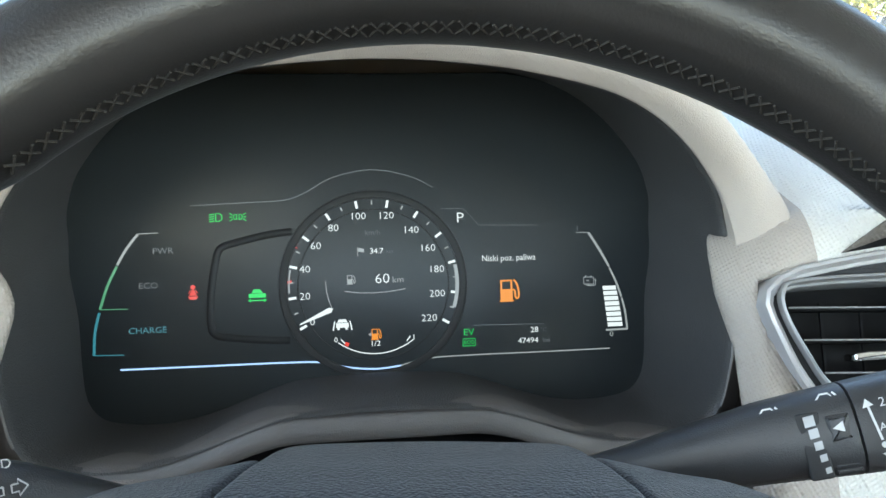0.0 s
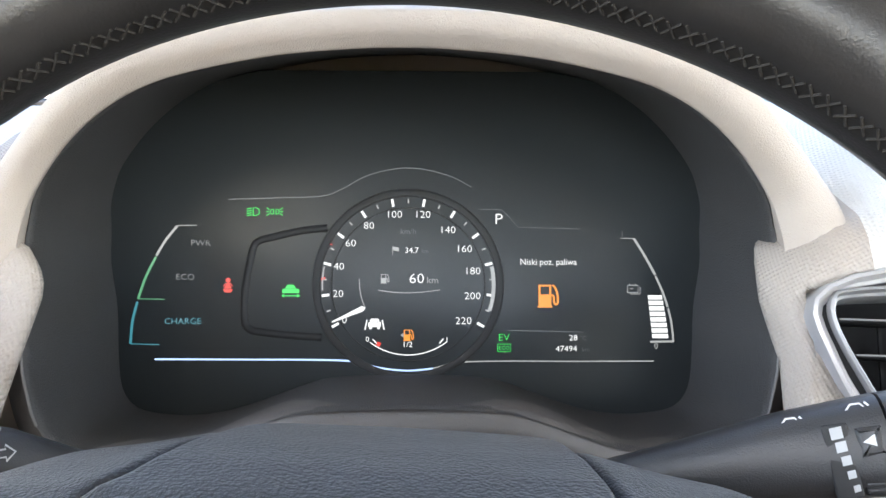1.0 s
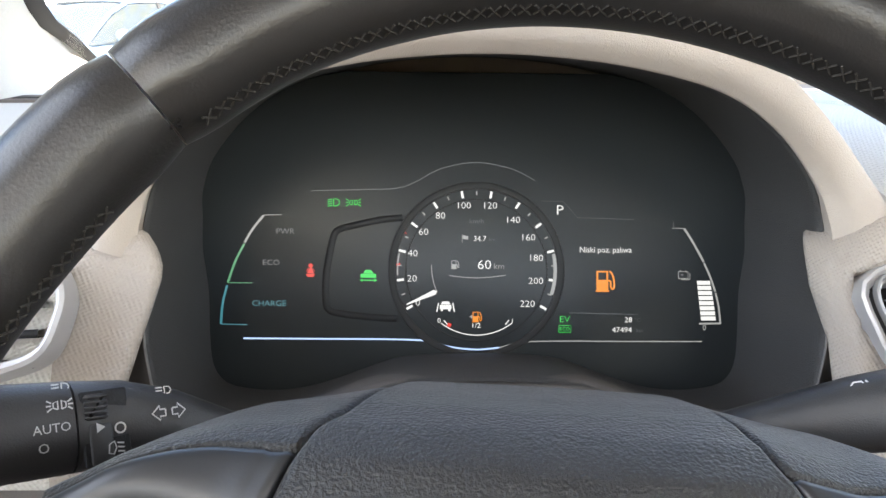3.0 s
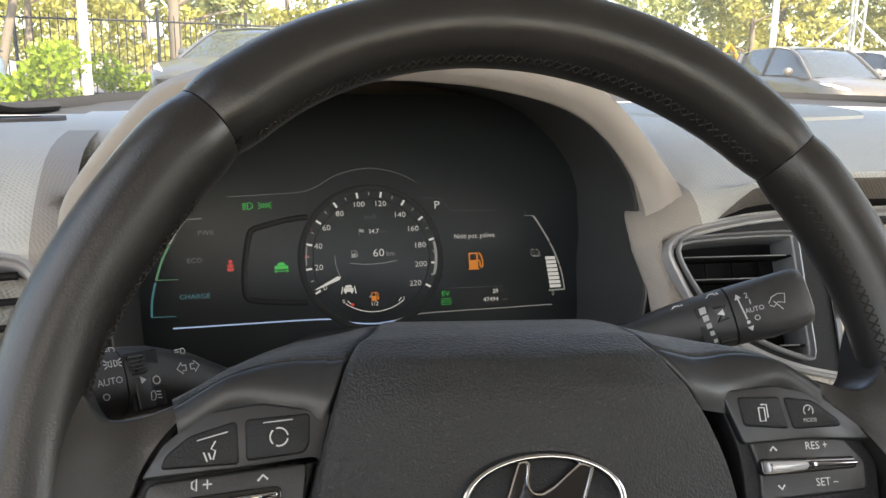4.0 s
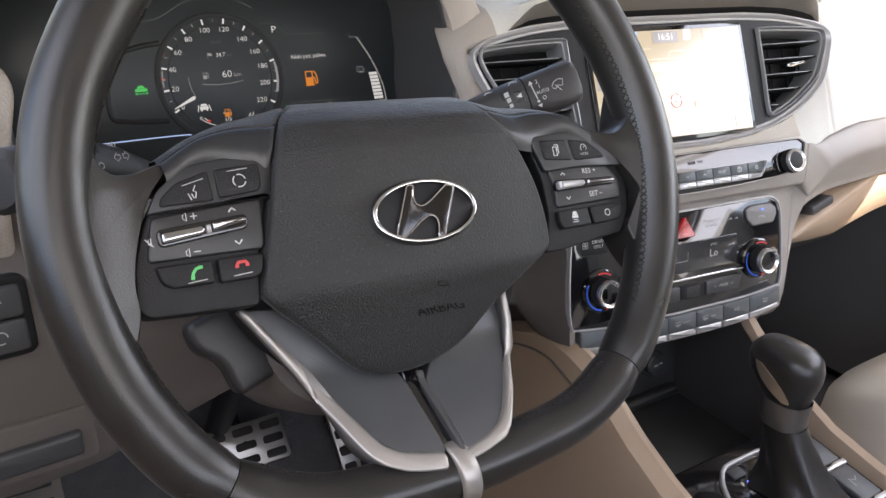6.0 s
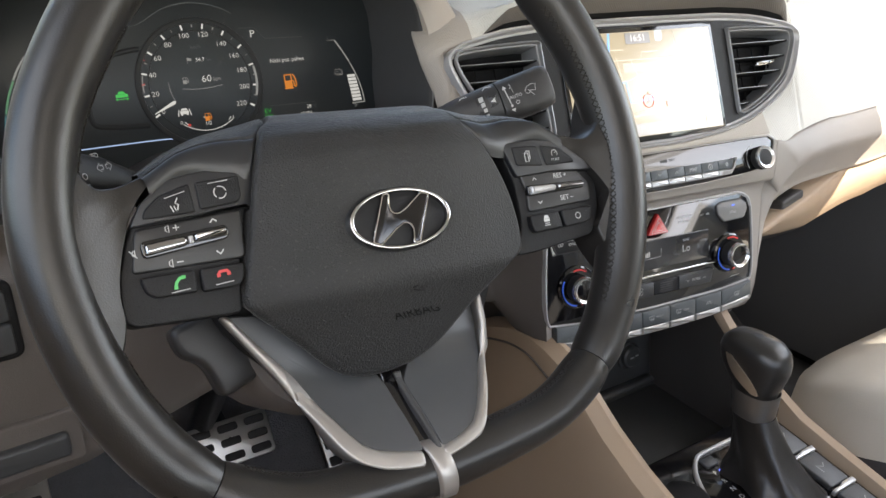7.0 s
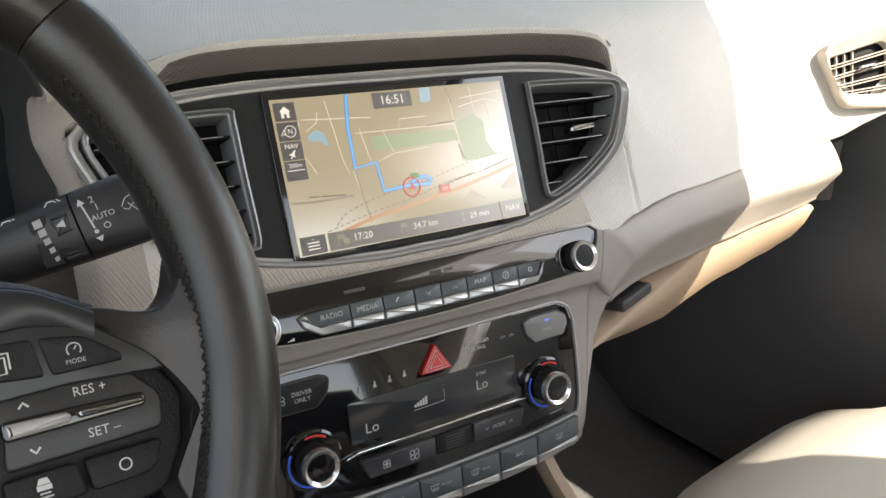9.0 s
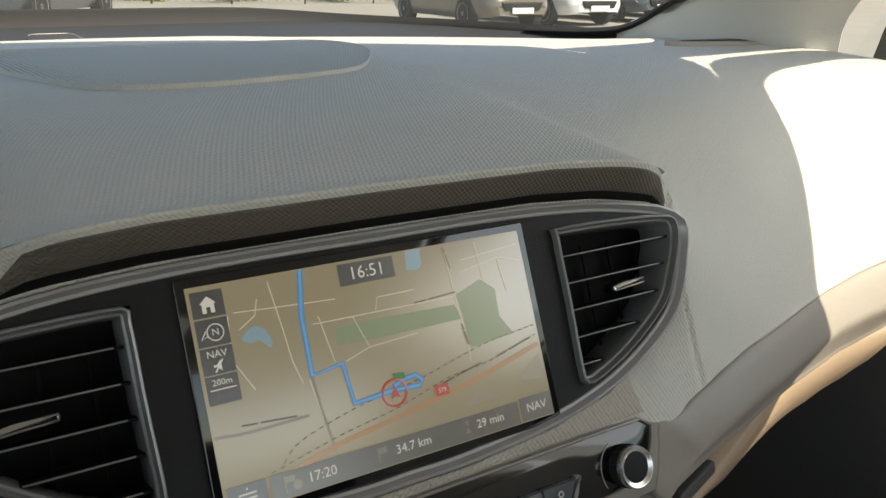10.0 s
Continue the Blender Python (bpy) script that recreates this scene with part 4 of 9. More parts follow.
    lit_lines("fuel_end", [[(17.8, -33.5), (20.0, -30.8)]], 0.7, LIT)
    lit_shapes("red_mark", [[(-18.4, -34.2), (-16.2, -35.4), (-15.2, -33.2), (-17.4, -32.4)]], LIT_RED)
    lit_text("0", 4.2, -23, -31.2, LIT)
    lit_text("1", 4.2, 22, -31.6, LIT)
    lit_text("1/2", 4.4, -0.4, -34.2, LIT)
    fuel_pump("low_fuel_symbol", 0.3, -28.8, 6.2, LIT_ORANGE)
    lit_shapes("fuel_arrow", [[(-4.6, -28.8), (-2.6, -27.6), (-2.6, -30.0)]], LIT_DIM)
    # lane symbol
    lit_shapes("lane_symbol", [[(-22, -21.2), (-21, -19.4), (-17, -19.4), (-16, -21.2)], [(-22.6, -21.5), (-15.4, -21.5), (-15.4, -24.2), (-22.6, -24.2)], [(-22, -24.2), (-20.6, -24.2), (-20.6, -25.4), (-22, -25.4)], [(-17.4, -24.2), (-16, -24.2), (-16, -25.4), (-17.4, -25.4)],
                               [(-23.6, -20.0), (-23.0, -20.4), (-24.0, -25.8), (-24.8, -25.6)], [(-14.4, -20.0), (-15.0, -20.4), (-14.0, -25.8), (-13.2, -25.6)]], LIT)


def fuel_pump(name, u, v, h, mat):
    s = h / 10
    blocks = ([(-4.4, 0.6), (1.4, 0.6), (1.4, -4.6), (-4.4, -4.6)], [(-4.4, 5), (-3.5, 5), (-3.5, 0.6), (-4.4, 0.6)], [(0.5, 5), (1.4, 5), (1.4, 0.6), (0.5, 0.6)], [(-3.5, 5), (0.5, 5), (0.5, 4.2), (-3.5, 4.2)], [(-4.9, -4.6), (1.9, -4.6), (1.9, -5.3), (-4.9, -5.3)])
    bm = flat(DIAL, [mm([(u + a * s, v + b * s) for a, b in p]) for p in blocks], W0)
    hose = smooth_loop([(1.4, 0.3), (2.3, 0.0), (2.6, -1.2), (2.7, -3.0), (3.5, -3.9), (4.3, -3.0), (4.3, -0.4), (3.9, 1.8), (3.2, 3.6), (2.0, 4.9)], 3, closed=False)
    strokes(DIAL, [mm([(u + a * s, v + b * s) for a, b in hose])], 0.9 * s * MM, W0, bm)
    part(name, bm, mat, cluster, smooth=False)


def build_wings():
    # left power gauge
    lit_lines("gauge_line", [[(-119.6, 33.4), (-130.6, 33.2)]], 0.5, LIT_DIM)
    lit_lines("gauge_bar", [smooth_loop([(-130.6, 33.0), (-137.2, 24.5), (-142.0, 16.2)], 4, closed=False)], 1.5, LIT_DIM)
    lit_lines("gauge_bar", [smooth_loop([(-142.2, 15.4), (-147.6, 4.5), (-151.8, -8.2)], 4, closed=False)], 1.5, LIT_LEAF, "green power gauge segment")
    lit_lines("gauge_line", [[(-151.6, -8.2), (-137, -8.4)]], 0.5, LIT_LEAF)
    lit_lines("gauge_bar", [smooth_loop([(-152.2, -9.8), (-154.8, -21), (-155.6, -33.4)], 4, closed=False)], 1.5, LIT_TEAL, "teal charge gauge segment")
    lit_lines("gauge_line", [[(-155.4, -33.4), (-139.6, -33.8)]], 0.5, LIT_TEAL)
    lit_text("PWR", 4.9, -117.3, 23.2, LIT_FAINT)
    lit_text("ECO", 4.9, -125.7, 4.0, LIT_FAINT)
    lit_text("CHARGE", 4.9, -126.7, -20.9, LIT_TEAL)
    # tell-tales
    u, v = -88, 41.2
    lit_lines("headlamp_symbol", [[(u, v - 2.2), (u, v + 2.2), (u + 1.8, v + 2.2), (u + 3.4, v + 1.2), (u + 3.4, v - 1.2), (u + 1.8, v - 2.2), (u, v - 2.2)]] + [[(u - 3.6, v + d - 0.5), (u - 0.8, v + d)] for d in (-1.9, -0.6, 0.7, 2.0)], 0.55, LIT_GREEN, "green headlamp symbol")
    u = -75.8
    for s in (-1, 1):
        lit_lines("side_lamp_symbol", [[(u + s * 0.7, v - 1.4), (u + s * 0.7, v + 1.4), (u + s * 2.0, v + 1.2), (u + s * 2.5, v), (u + s * 2.0, v - 1.2), (u + s * 0.7, v - 1.4)], [(u + s * 2.9, v + 1.0), (u + s * 4.6, v + 2.3)], [(u + s * 3.1, v), (u + s * 4.6, v)], [(u + s * 2.9, v - 1.0), (u + s * 4.6, v - 2.3)]], 0.5, LIT_GREEN)
    u, v = -101.7, -0.6
    lit_shapes("belt_symbol", [[(u + 1.35 * math.cos(math.pi * k / 5), v + 2.9 + 1.35 * math.sin(math.pi * k / 5)) for k in range(10)], [(u - 2.9, v - 0.6), (u - 2.2, v - 0.6), (u - 1.2, v + 1.2), (u - 1.6, v + 1.2)], [(u + 2.2, v - 0.6), (u + 2.9, v - 0.6), (u + 1.6, v + 1.2), (u + 1.2, v + 1.2)], [(u - 0.9, v + 1.2), (u + 0.9, v + 1.2), (u + 2.0, v - 1.8), (u - 2.0, v - 1.8)], [(u - 2.9, v - 2.2), (u + 2.9, v - 2.2), (u + 1.6, v - 4.0), (u - 1.6, v - 4.0)], [(u + 1.2, v + 3.4), (u + 1.8, v + 3.4), (u - 1.6, v - 1.8), (u - 2.2, v - 1.8)]], LIT_RED, "red seat belt warning")
    u, v = -66.4, -3.6
    lit_shapes("ready_symbol", [[(u - 3.2, v + 1.2), (u - 2.0, v + 3.4), (u + 1.6, v + 3.4), (u + 3.2, v + 1.2)], [(u - 4.8, v + 1.0), (u + 4.8, v + 1.0), (u + 4.8, v - 1.4), (u - 4.8, v - 1.4)], [(u - 4.4, v - 2.6), (u + 4.4, v - 2.6), (u + 4.4, v - 3.2), (u - 4.4, v - 3.2)], [(u - 5.4, v - 2.9), (u - 3.6, v - 1.8), (u - 3.6, v - 4.0)], [(u + 5.4, v - 2.9), (u + 3.6, v - 1.8), (u + 3.6, v - 4.0)]], LIT_GREEN, "green car ready symbol")
    # frame lines
    lit_lines("frame_line", [smooth_loop([(-102, 48.2), (-70, 49.2), (-49, 50.2), (-38, 54), (-22, 62.5), (0, 66.5), (22, 62.5), (36, 55.5)], 6, closed=False)], 0.5, LIT_FAINT)
    lit_lines("foot_line", [smooth_loop([(-142, -42.0), (-95, -42.3), (-52, -42.6), (-30, -43.6), (-16, -47.2), (0, -48.8), (14, -47.6)], 6, closed=False)], 1.0, LIT_BLUE, "pale blue light line")
    lit_lines("foot_line", [smooth_loop([(14, -47.6), (28, -44.4), (50, -43.6), (95, -43.8), (140, -43.8)], 6, closed=False)], 0.7, LIT_DIM)
    # message field
    lit_text("P", 8.6, 51.6, 37.0, LIT, wide=1.15)
    lit_lines("message_line", [[(40, 42.8), (53.5, 42.6), (58, 38), (62.5, 32.6), (98, 31.6)]], 0.35, LIT_FAINT)
    lit_text("Niski poz. paliwa", 5.2, 80, 12.6, LIT, wide=0.92)
    fuel_pump("fuel_warning", 79.8, -6.6, 12.6, LIT_ORANGE)
    lit_lines("message_line", [[(57, -26.2), (100, -27.2)]], 0.35, LIT_FAINT)
    lit_text("EV", 5.6, 54.4, -30.3, LIT_GREEN)
    lit_lines("eco_box", [mm_box(50.8, -38.2, 58.2, -34.0)], 0.4, LIT_GREEN)
    lit_text("ECO", 2.9, 54.5, -36.2, LIT_GREEN)
    lit_text("28", 4.6, 94.0, -30.6, LIT)
    lit_text("\u00b0C", 3.4, 99.6, -30.8, LIT_FAINT)
    lit_text("47494", 4.6, 90.0, -36.8, LIT)
    lit_text("km", 3.4, 101.0, -37.2, LIT_FAINT)
    # battery gauge
    lit_lines("gauge_line", [[(121.5, 26.4), (130, 26.2)]], 0.5, LIT_DIM)
    lit_lines("gauge_bar", [smooth_loop([(129.4, 26.2), (135.6, 16), (141.4, 5.4)], 4, closed=False)], 1.5, LIT_DIM)
    lit_lines("gauge_bar", [smooth_loop([(141.6, 4.6), (145.4, -4), (148.4, -13)], 4, closed=False)], 1.3, LIT_DIM)
    lit_lines("gauge_bar", [smooth_loop([(148.6, -13.8), (150.4, -22), (151.4, -32.6)], 4, closed=False), [(151.8, -32.6), (138, -32.8)]], 1.2, LIT_DIM)
    for k in range(8):
        v0 = -30.8 + 3.15 * k
        lit_shapes("charge_bar", [[(139.4 - 0.32 * k, v0), (148.6 - 0.32 * k - 0.02 * k * k, v0), (148.4 - 0.32 * k - 0.02 * k * k, v0 + 2.5), (139.1 - 0.32 * k, v0 + 2.5)]], LIT)
    lit_text("1", 4.6, 122.6, 28.6, LIT_FAINT)
    lit_text("0", 4.6, 141.4, -35.4, LIT_DIM)
    lit_lines("battery_symbol", [mm_box(125.4, -4.8, 131.4, -0.6), [(126.6, -0.6), (126.6, 0.4)], [(130.0, -0.6), (130.0, 0.4)], [(127, -2.6), (128.6, -2.6)], [(132.6, -1.6), (132.6, -5.6), (127, -5.6)]], 0.5, LIT_DIM)


def mm_box(u0, v0, u1, v1):
    return [(u0, v0), (u1, v0), (u1, v1), (u0, v1), (u0, v0)]


build_dial()
build_wings()


# ---- steering wheel ----
steering = tagged(empty("steering_wheel", WHEEL.translation), "black leather steering wheel with silver lower spoke", "steering wheel")


# middle line and half thickness of the rim every 15 degrees from the right; the foot is flattened
RIM_R = (0.1712, 0.1739, 0.1764, 0.1795, 0.1799, 0.1784, 0.1764, 0.1747, 0.1734, 0.1710, 0.1690, 0.1707, 0.1722, 0.1735, 0.1766, 0.1777, 0.1705, 0.1580, 0.1525, 0.1545, 0.1629, 0.1672, 0.1678, 0.1685)
RIM_P = (0.0160, 0.0158, 0.0160, 0.0168, 0.0180, 0.0180, 0.0172, 0.0164, 0.0164, 0.0170, 0.0166, 0.0156, 0.0152, 0.0152, 0.0150, 0.0148, 0.0148, 0.0150, 0.0148, 0.0142, 0.0140, 0.0144, 0.0150, 0.0158)


def round_table(values, a):
    """Smooth reading of a table that runs once round."""
    n = len(values)
    k = (a / (2 * math.pi) * n) % n
    i = int(k)
    return smooth_loop([(values[(i + d) % n],) for d in (-1, 0, 1, 2)], 100, closed=False)[100 + int((k - i) * 100)][0]


@functools.lru_cache(maxsize=None)
def rim_shape(a):
    return round_table(RIM_R, a), round_table(RIM_P, a)


def rim_point(a):
    """Middle line of the rim at an angle."""
    r = rim_shape(round(a, 5))[0]
    return r * math.cos(a), r * math.sin(a)


def rim_arc(a0, a1, n):
    rows = []
    for k in range(n + 1):
        a = lerp(a0, a1, k / n)
        u, v = rim_point(a)
        du, dv = rim_point(a + 0.03)[0] - rim_point(a - 0.03)[0], rim_point(a + 0.03)[1] - rim_point(a - 0.03)[1]
        nn = Vector((dv, -du)).normalized()
        end = min(1.0, 0.90 + 0.10 * min(k, n - k) / 1.5)
        thick = rim_shape(round(a, 5))[1]
        row = []
        for s in range(20):
            b = 2 * math.pi * s / 20
            r = thick * end
            row.append(WHEEL @ Vector((u + nn.x * r * math.cos(b), v + nn.y * r * math.cos(b), r * 1.10 * math.sin(b) - 0.002)))
        rows.append(row)
    bm = grid(rows, closed_u=True)
    for end in (rows[0], rows[-1]):
        bm.faces.new([bm.verts.new(p) for p in end])
    bmesh.ops.recalc_face_normals(bm, faces=bm.faces)
    return bm


SEAMS = [radians(d) for d in (42.5, 133.0, 226.5, 313.0)]
for i, name in enumerate(("rim_top", "rim_side", "rim_foot", "rim_side")):
    a0, a1 = SEAMS[i], SEAMS[(i + 1) % 4] + (2 * math.pi if i == 3 else 0)
    part(name, rim_arc(a0 + 0.002, a1 - 0.002, 44), LEATHER, steering, "black stitched leather rim")

# outline of the cover, v measured along its surface, which rolls back at the top
PAD_OUT = [(-0.0400, 0.1130), (-0.0200, 0.1190), (0.0, 0.1210), (0.0200, 0.1190), (0.0400, 0.1130), (0.0440, 0.0900), (0.0465, 0.0650), (0.0490, 0.0480), (0.0550, 0.0330), (0.0628, 0.0205), (0.0710, 0.0050), (0.0772, -0.0115), (0.0800, -0.0300), (0.0788, -0.0440),
           (0.0740, -0.0495), (0.0640, -0.0560), (0.0390, -0.0718), (0.0195, -0.0885), (0.0050, -0.0960), (-0.0140, -0.0995), (-0.0340, -0.0980), (-0.0480, -0.0905), (-0.0620, -0.0770), (-0.0740, -0.0655), (-0.0892, -0.0500), (-0.0870, -0.0340), (-0.0815, -0.0140), (-0.0768, 0.0060), (-0.0715, 0.0250), (-0.0640, 0.0460), (-0.0560, 0.0600), (-0.0480, 0.0900)]
ROLL = [(0.010, 0.0120, 0.0100), (0.020, 0.0110, 0.0200), (0.0347, 0.0060, 0.0338), (0.0471, -0.0025, 0.0427), (0.0616, -0.0155, 0.0492), (0.0793, -0.0325, 0.0543), (0.0987, -0.0515, 0.0583), (0.1149, -0.0675, 0.0610), (0.1260, -0.0785, 0.0625)]


def cross_fall(u):
    return 0.018 * ease(abs(u), 0.03, 0.135)


def pad_height(u, v):
    """How far the airbag cover's face stands out."""
    return 0.012 - 0.55 * max(0, -0.05 - v) - cross_fall(u)


def pad_point(u, s):
    """A point of the cover's surface and its inward direction."""
    def at(q):
        if q < 0.010:
            return Vector((u, q, pad_height(u, q)))
        k = ease(q, 0.05, 0.09)
        return Vector((u, table(q, [(a, c) for a, b, c in ROLL]), table(q, [(a, b) for a, b, c in ROLL]) - cross_fall(u) * (1 - k)))
    p = at(s)
    d = (at(s + 0.004) - at(s - 0.004)).normalized()
    return p, Vector((0, d.z, -d.y))


def skin(loop, centre, surface, bm=None, edge=0.004, drop=0.004, depth=0.03, rings=10):
    """A cover over an outline: it follows a surface of the wheel, rolls over its edge and has thick sides."""
    bm = bm or bmesh.new()
    c = Vector(centre)
    far = max((Vector(p) - c).length for p in loop)
    e = edge / far
    steps = [math.sin(math.pi / 2 * k / rings) * (1 - e) for k in range(1, rings + 1)] + [1 - e * 0.55, 1 - e * 0.2, 1.0, 1.0]
    downs = [0.0] * rings + [drop * 0.12, drop * 0.45, drop, depth]
    rows = []
    for s, d in zip(steps, downs):
        row = []
        for p in loop:
            q = c + (Vector(p) - c) * s
            at, inward = surface(q.x, q.y)
            row.append(WHEEL @ (at + inward * d))
        rows.append(row)
    grid(rows, bm, closed_u=True)
    mid = bm.verts.new(WHEEL @ surface(c.x, c.y)[0])
    bm.verts.ensure_lookup_table()
    n = len(loop)
    for i in range(n):
        bm.faces.new((mid, bm.verts[i], bm.verts[(i + 1) % n]))
    bmesh.ops.recalc_face_normals(bm, faces=bm.faces)
    return bm


airbag = part("airbag_cover", skin(smooth_loop(PAD_OUT, 5), (0.0, 0.005), pad_point, edge=0.0045, drop=0.0028, depth=0.024, rings=24), PAD, steering, "black grained vinyl airbag cover")


def wheel_plate(name, pts, w0, w1, mat, label="", edge=0.0015, bulge=None, parent=None, r=None):
    loop = rounded(pts, r) if r else pts
    return part(name, slab(WHEEL, loop, w0, w1, edge, bulge=bulge), mat, parent or steering, label)


def flip(pts):
    return [(-u, v) for u, v in pts]


SHOULDER = material("smooth_charcoal_vinyl", (0.011, 0.012, 0.014), 0.40, grain=0.02, grain_size=0.001, vary=0.1, spec=0.6)


def build_spokes():
    # leather webs between rim and switches
    web = {-1: [(-0.168, 0.052), (-0.158, 0.0385), (-0.1545, 0.0260), (-0.1483, 0.0178), (-0.1384, 0.0178), (-0.1290, 0.0208), (-0.1212, 0.0232), (-0.1225, 0.0190), (-0.1290, 0.0115), (-0.1345, 0.0030), (-0.1390, -0.0080), (-0.1432, -0.0216), (-0.1455, -0.0345), (-0.1452, -0.0470), (-0.149, -0.060), (-0.156, -0.072), (-0.160, -0.080), (-0.171, -0.055), (-0.177, 0.0)],
           1: [(0.170, 0.052), (0.160, 0.0385), (0.1545, 0.0240), (0.1476, 0.0176), (0.1405, 0.0178), (0.1299, 0.0214), (0.1147, 0.0245), (0.1200, 0.0215), (0.1341, 0.0118), (0.1444, -0.0022), (0.1508, -0.0145), (0.1525, -0.0226), (0.1480, -0.0351), (0.1415, -0.0425), (0.146, -0.058), (0.152, -0.070), (0.156, -0.074), (0.166, -0.05), (0.174, 0.0)]}
    hollow = lambda u, v: (Vector((u, v, lerp(0.0105, -0.0015, ease(-abs(u), -0.170, -0.134)) - 0.16 * max(0, v - 0.010))), Vector((0, 0, -1)))
    for side in (-1, 1):
        part("spoke_web", skin(smooth_loop(web[side], 4), (side * 0.158, -0.012), hollow, edge=0.003, drop=0.003, depth=0.026), LEATHER, steering, "black leather spoke joint")
    # smooth shoulders above the switches and the grained strip along their top
    foot = smooth_loop([(-0.0735, 0.0120), (-0.0900, 0.0160), (-0.1080, 0.0160), (-0.1240, 0.0060)], 7, closed=False)
    rise = [(0.045, 0.0490), (0.0637, 0.0468), (0.083, 0.0430), (0.1106, 0.0322), (0.1237, 0.0250), (0.129, 0.0225)]
    back = [(0.045, 0.068), (0.0637, 0.062), (0.083, 0.052), (0.1106, 0.032), (0.1237, 0.018), (0.129, 0.016)]
    seam = {-1: [(0.012, -0.0755), (0.025, -0.0718), (0.046, -0.0642), (0.060, -0.0562), (0.09, -0.0482), (0.112, -0.0405)],
            1: [(0.005, -0.0712), (0.012, -0.0675), (0.0205, -0.0630), (0.033, -0.0552), (0.048, -0.0492), (0.065, -0.0467), (0.09, -0.0442), (0.112, -0.0402)]}
    along = [0.012, 0.022, 0.033, 0.040, 0.050, 0.060, 0.078, 0.096]
    own_t = [0.0, 0.3, 0.55, 0.72, 0.80, 0.88, 0.95, 1.0]
    for side in (-1, 1):
        lower, upper = [], []
        n = len(foot) - 1
        cols = [(0, -0.0002, 0.008), (0, 0.0006, 0.0026), (0, 0.0020, 0.0011), (0, 0.0040, 0.0007)] + [(k, None, 0.0007) for k in range(2, n + 1)]
        for k, off, down in cols:
            uf, vf = foot[k]
            uf -= 0.0065 * (side > 0) * (1 - k / n)
            ue = lerp(-0.0585, -0.1285, k / n)
            v0, we = table(-ue, rise), table(-ue, back)
            own = []
            for v, dw in ((vf - 0.002, 0.0080), (lerp(vf, v0, 0.45), 0.0010), (lerp(vf, v0, 0.78), 0.0030), (v0 - 0.0022, 0.0085)):
                own.append((v, max(0.012 - cross_fall(lerp(uf, ue, own_t[len(own)])) - dw, 0.0022 - dw * 0.7)))
            w3 = own[-1][1]
            for q in (0.18, 0.5, 0.8, 1.0):
                w = lerp(w3, -we, q)
                own.append((v0 - 0.0010 + 0.18 * max(0, -w), w))
            like = 1.0 if off is not None else 1 - ease(k / n, 0.0, 0.75)
            sec = []
            for i, s in enumerate(along):
                edge = table(s, seam[side])
                u = edge - off if off is not None else min(edge - 0.0045 - 0.001 * k, lerp(uf, ue, own_t[i]))
                p, inward = pad_point(u, s if i else max(0.0105, min(vf, 0.016)))
                p = p + inward * (down + (0.0034 if i == 0 else 0.0))
                sec.append((u, lerp(own[i][0], p.y - 0.22 * max(0.0, edge - u), like), lerp(own[i][1], p.z, like)))
            fine = [Vector((-side * p[0], p[1], p[2])) for p in smooth_loop(sec, 4, closed=False)]
            lower.append([WHEEL @ p for p in fine[:12]] + [WHEEL @ (fine[11] + Vector((0, -0.004, -0.006)))])
            upper.append([WHEEL @ (fine[12] + Vector((0, -0.006, -0.005)))] + [WHEEL @ p for p in fine[12:]] + [WHEEL @ (fine[-1] + Vector((0, -0.02, -0.004)))])
        part("spoke_shoulder", grid(lower), SHOULDER, steering, "smooth charcoal spoke shoulder")
        part("spoke_ridge", grid(upper), PAD, steering, "grained strip along the spoke")
    # switch fields
    field = [(-0.0755, 0.0160), (-0.098, 0.0195), (-0.1165, 0.0170), (-0.1295, 0.0070), (-0.1385, -0.008), (-0.1445, -0.0260), (-0.1460, -0.0445), (-0.1415, -0.0490), (-0.0905, -0.0512), (-0.0885, -0.030), (-0.0800, -0.001)]
    for pts, side in ((field, -1), (flip(field), 1)):
        if side == 1:
            pts = [(0.0800, 0.0175), (0.105, 0.0185), (0.1245, 0.0145), (0.1405, 0.002), (0.1500, -0.0125), (0.1475, -0.030), (0.1385, -0.0445), (0.092, -0.0495), (0.0785, -0.0495), (0.0865, -0.030), (0.0868, -0.006)]
        wheel_plate("switch_field", rounded(pts, 0.004), -0.022, -0.0030, DARK, "black plastic switch field", 0.0012)


build_spokes()
# smooth plate round the upper buttons
wheel_plate("button_surround", rounded([(-0.0740, 0.0165), (-0.098, 0.0205), (-0.1170, 0.0180), (-0.1300, 0.0080), (-0.1365, -0.0030), (-0.1300, -0.0025), (-0.1040, -0.0012), (-0.0800, 0.0010), (-0.0785, -0.0020)], 0.002), -0.006, 0.0006, SHOULDER, "smooth charcoal plate", 0.0008)
wheel_plate("button_surround", rounded([(0.0800, 0.0180), (0.105, 0.0195), (0.1250, 0.0155), (0.1410, 0.0030), (0.1460, -0.0040), (0.1150, -0.0020), (0.0872, -0.0030)], 0.002), -0.006, 0.0006, SHOULDER, "smooth charcoal plate", 0.0008)


def wheel_button(name, pts, mark=None, label="", w=0.0015, mat=DARK):
    b = wheel_plate(name, rounded(pts, 0.0018), -0.006, w, mat, label, 0.0009)
    if mark:
        for kind, data, ink in mark:
            if kind == "text":
                text, size, u, v = data
                words(text, size, WHEEL, u, v, w + 0.0003, ink, b)
            elif kind == "line":
                part("symbol", strokes(WHEEL, data[1], data[0], w + 0.0003), ink, b, smooth=False)
            else:
                part("symbol", flat(WHEEL, data, w + 0.0003), ink, b, smooth=False)
    return b


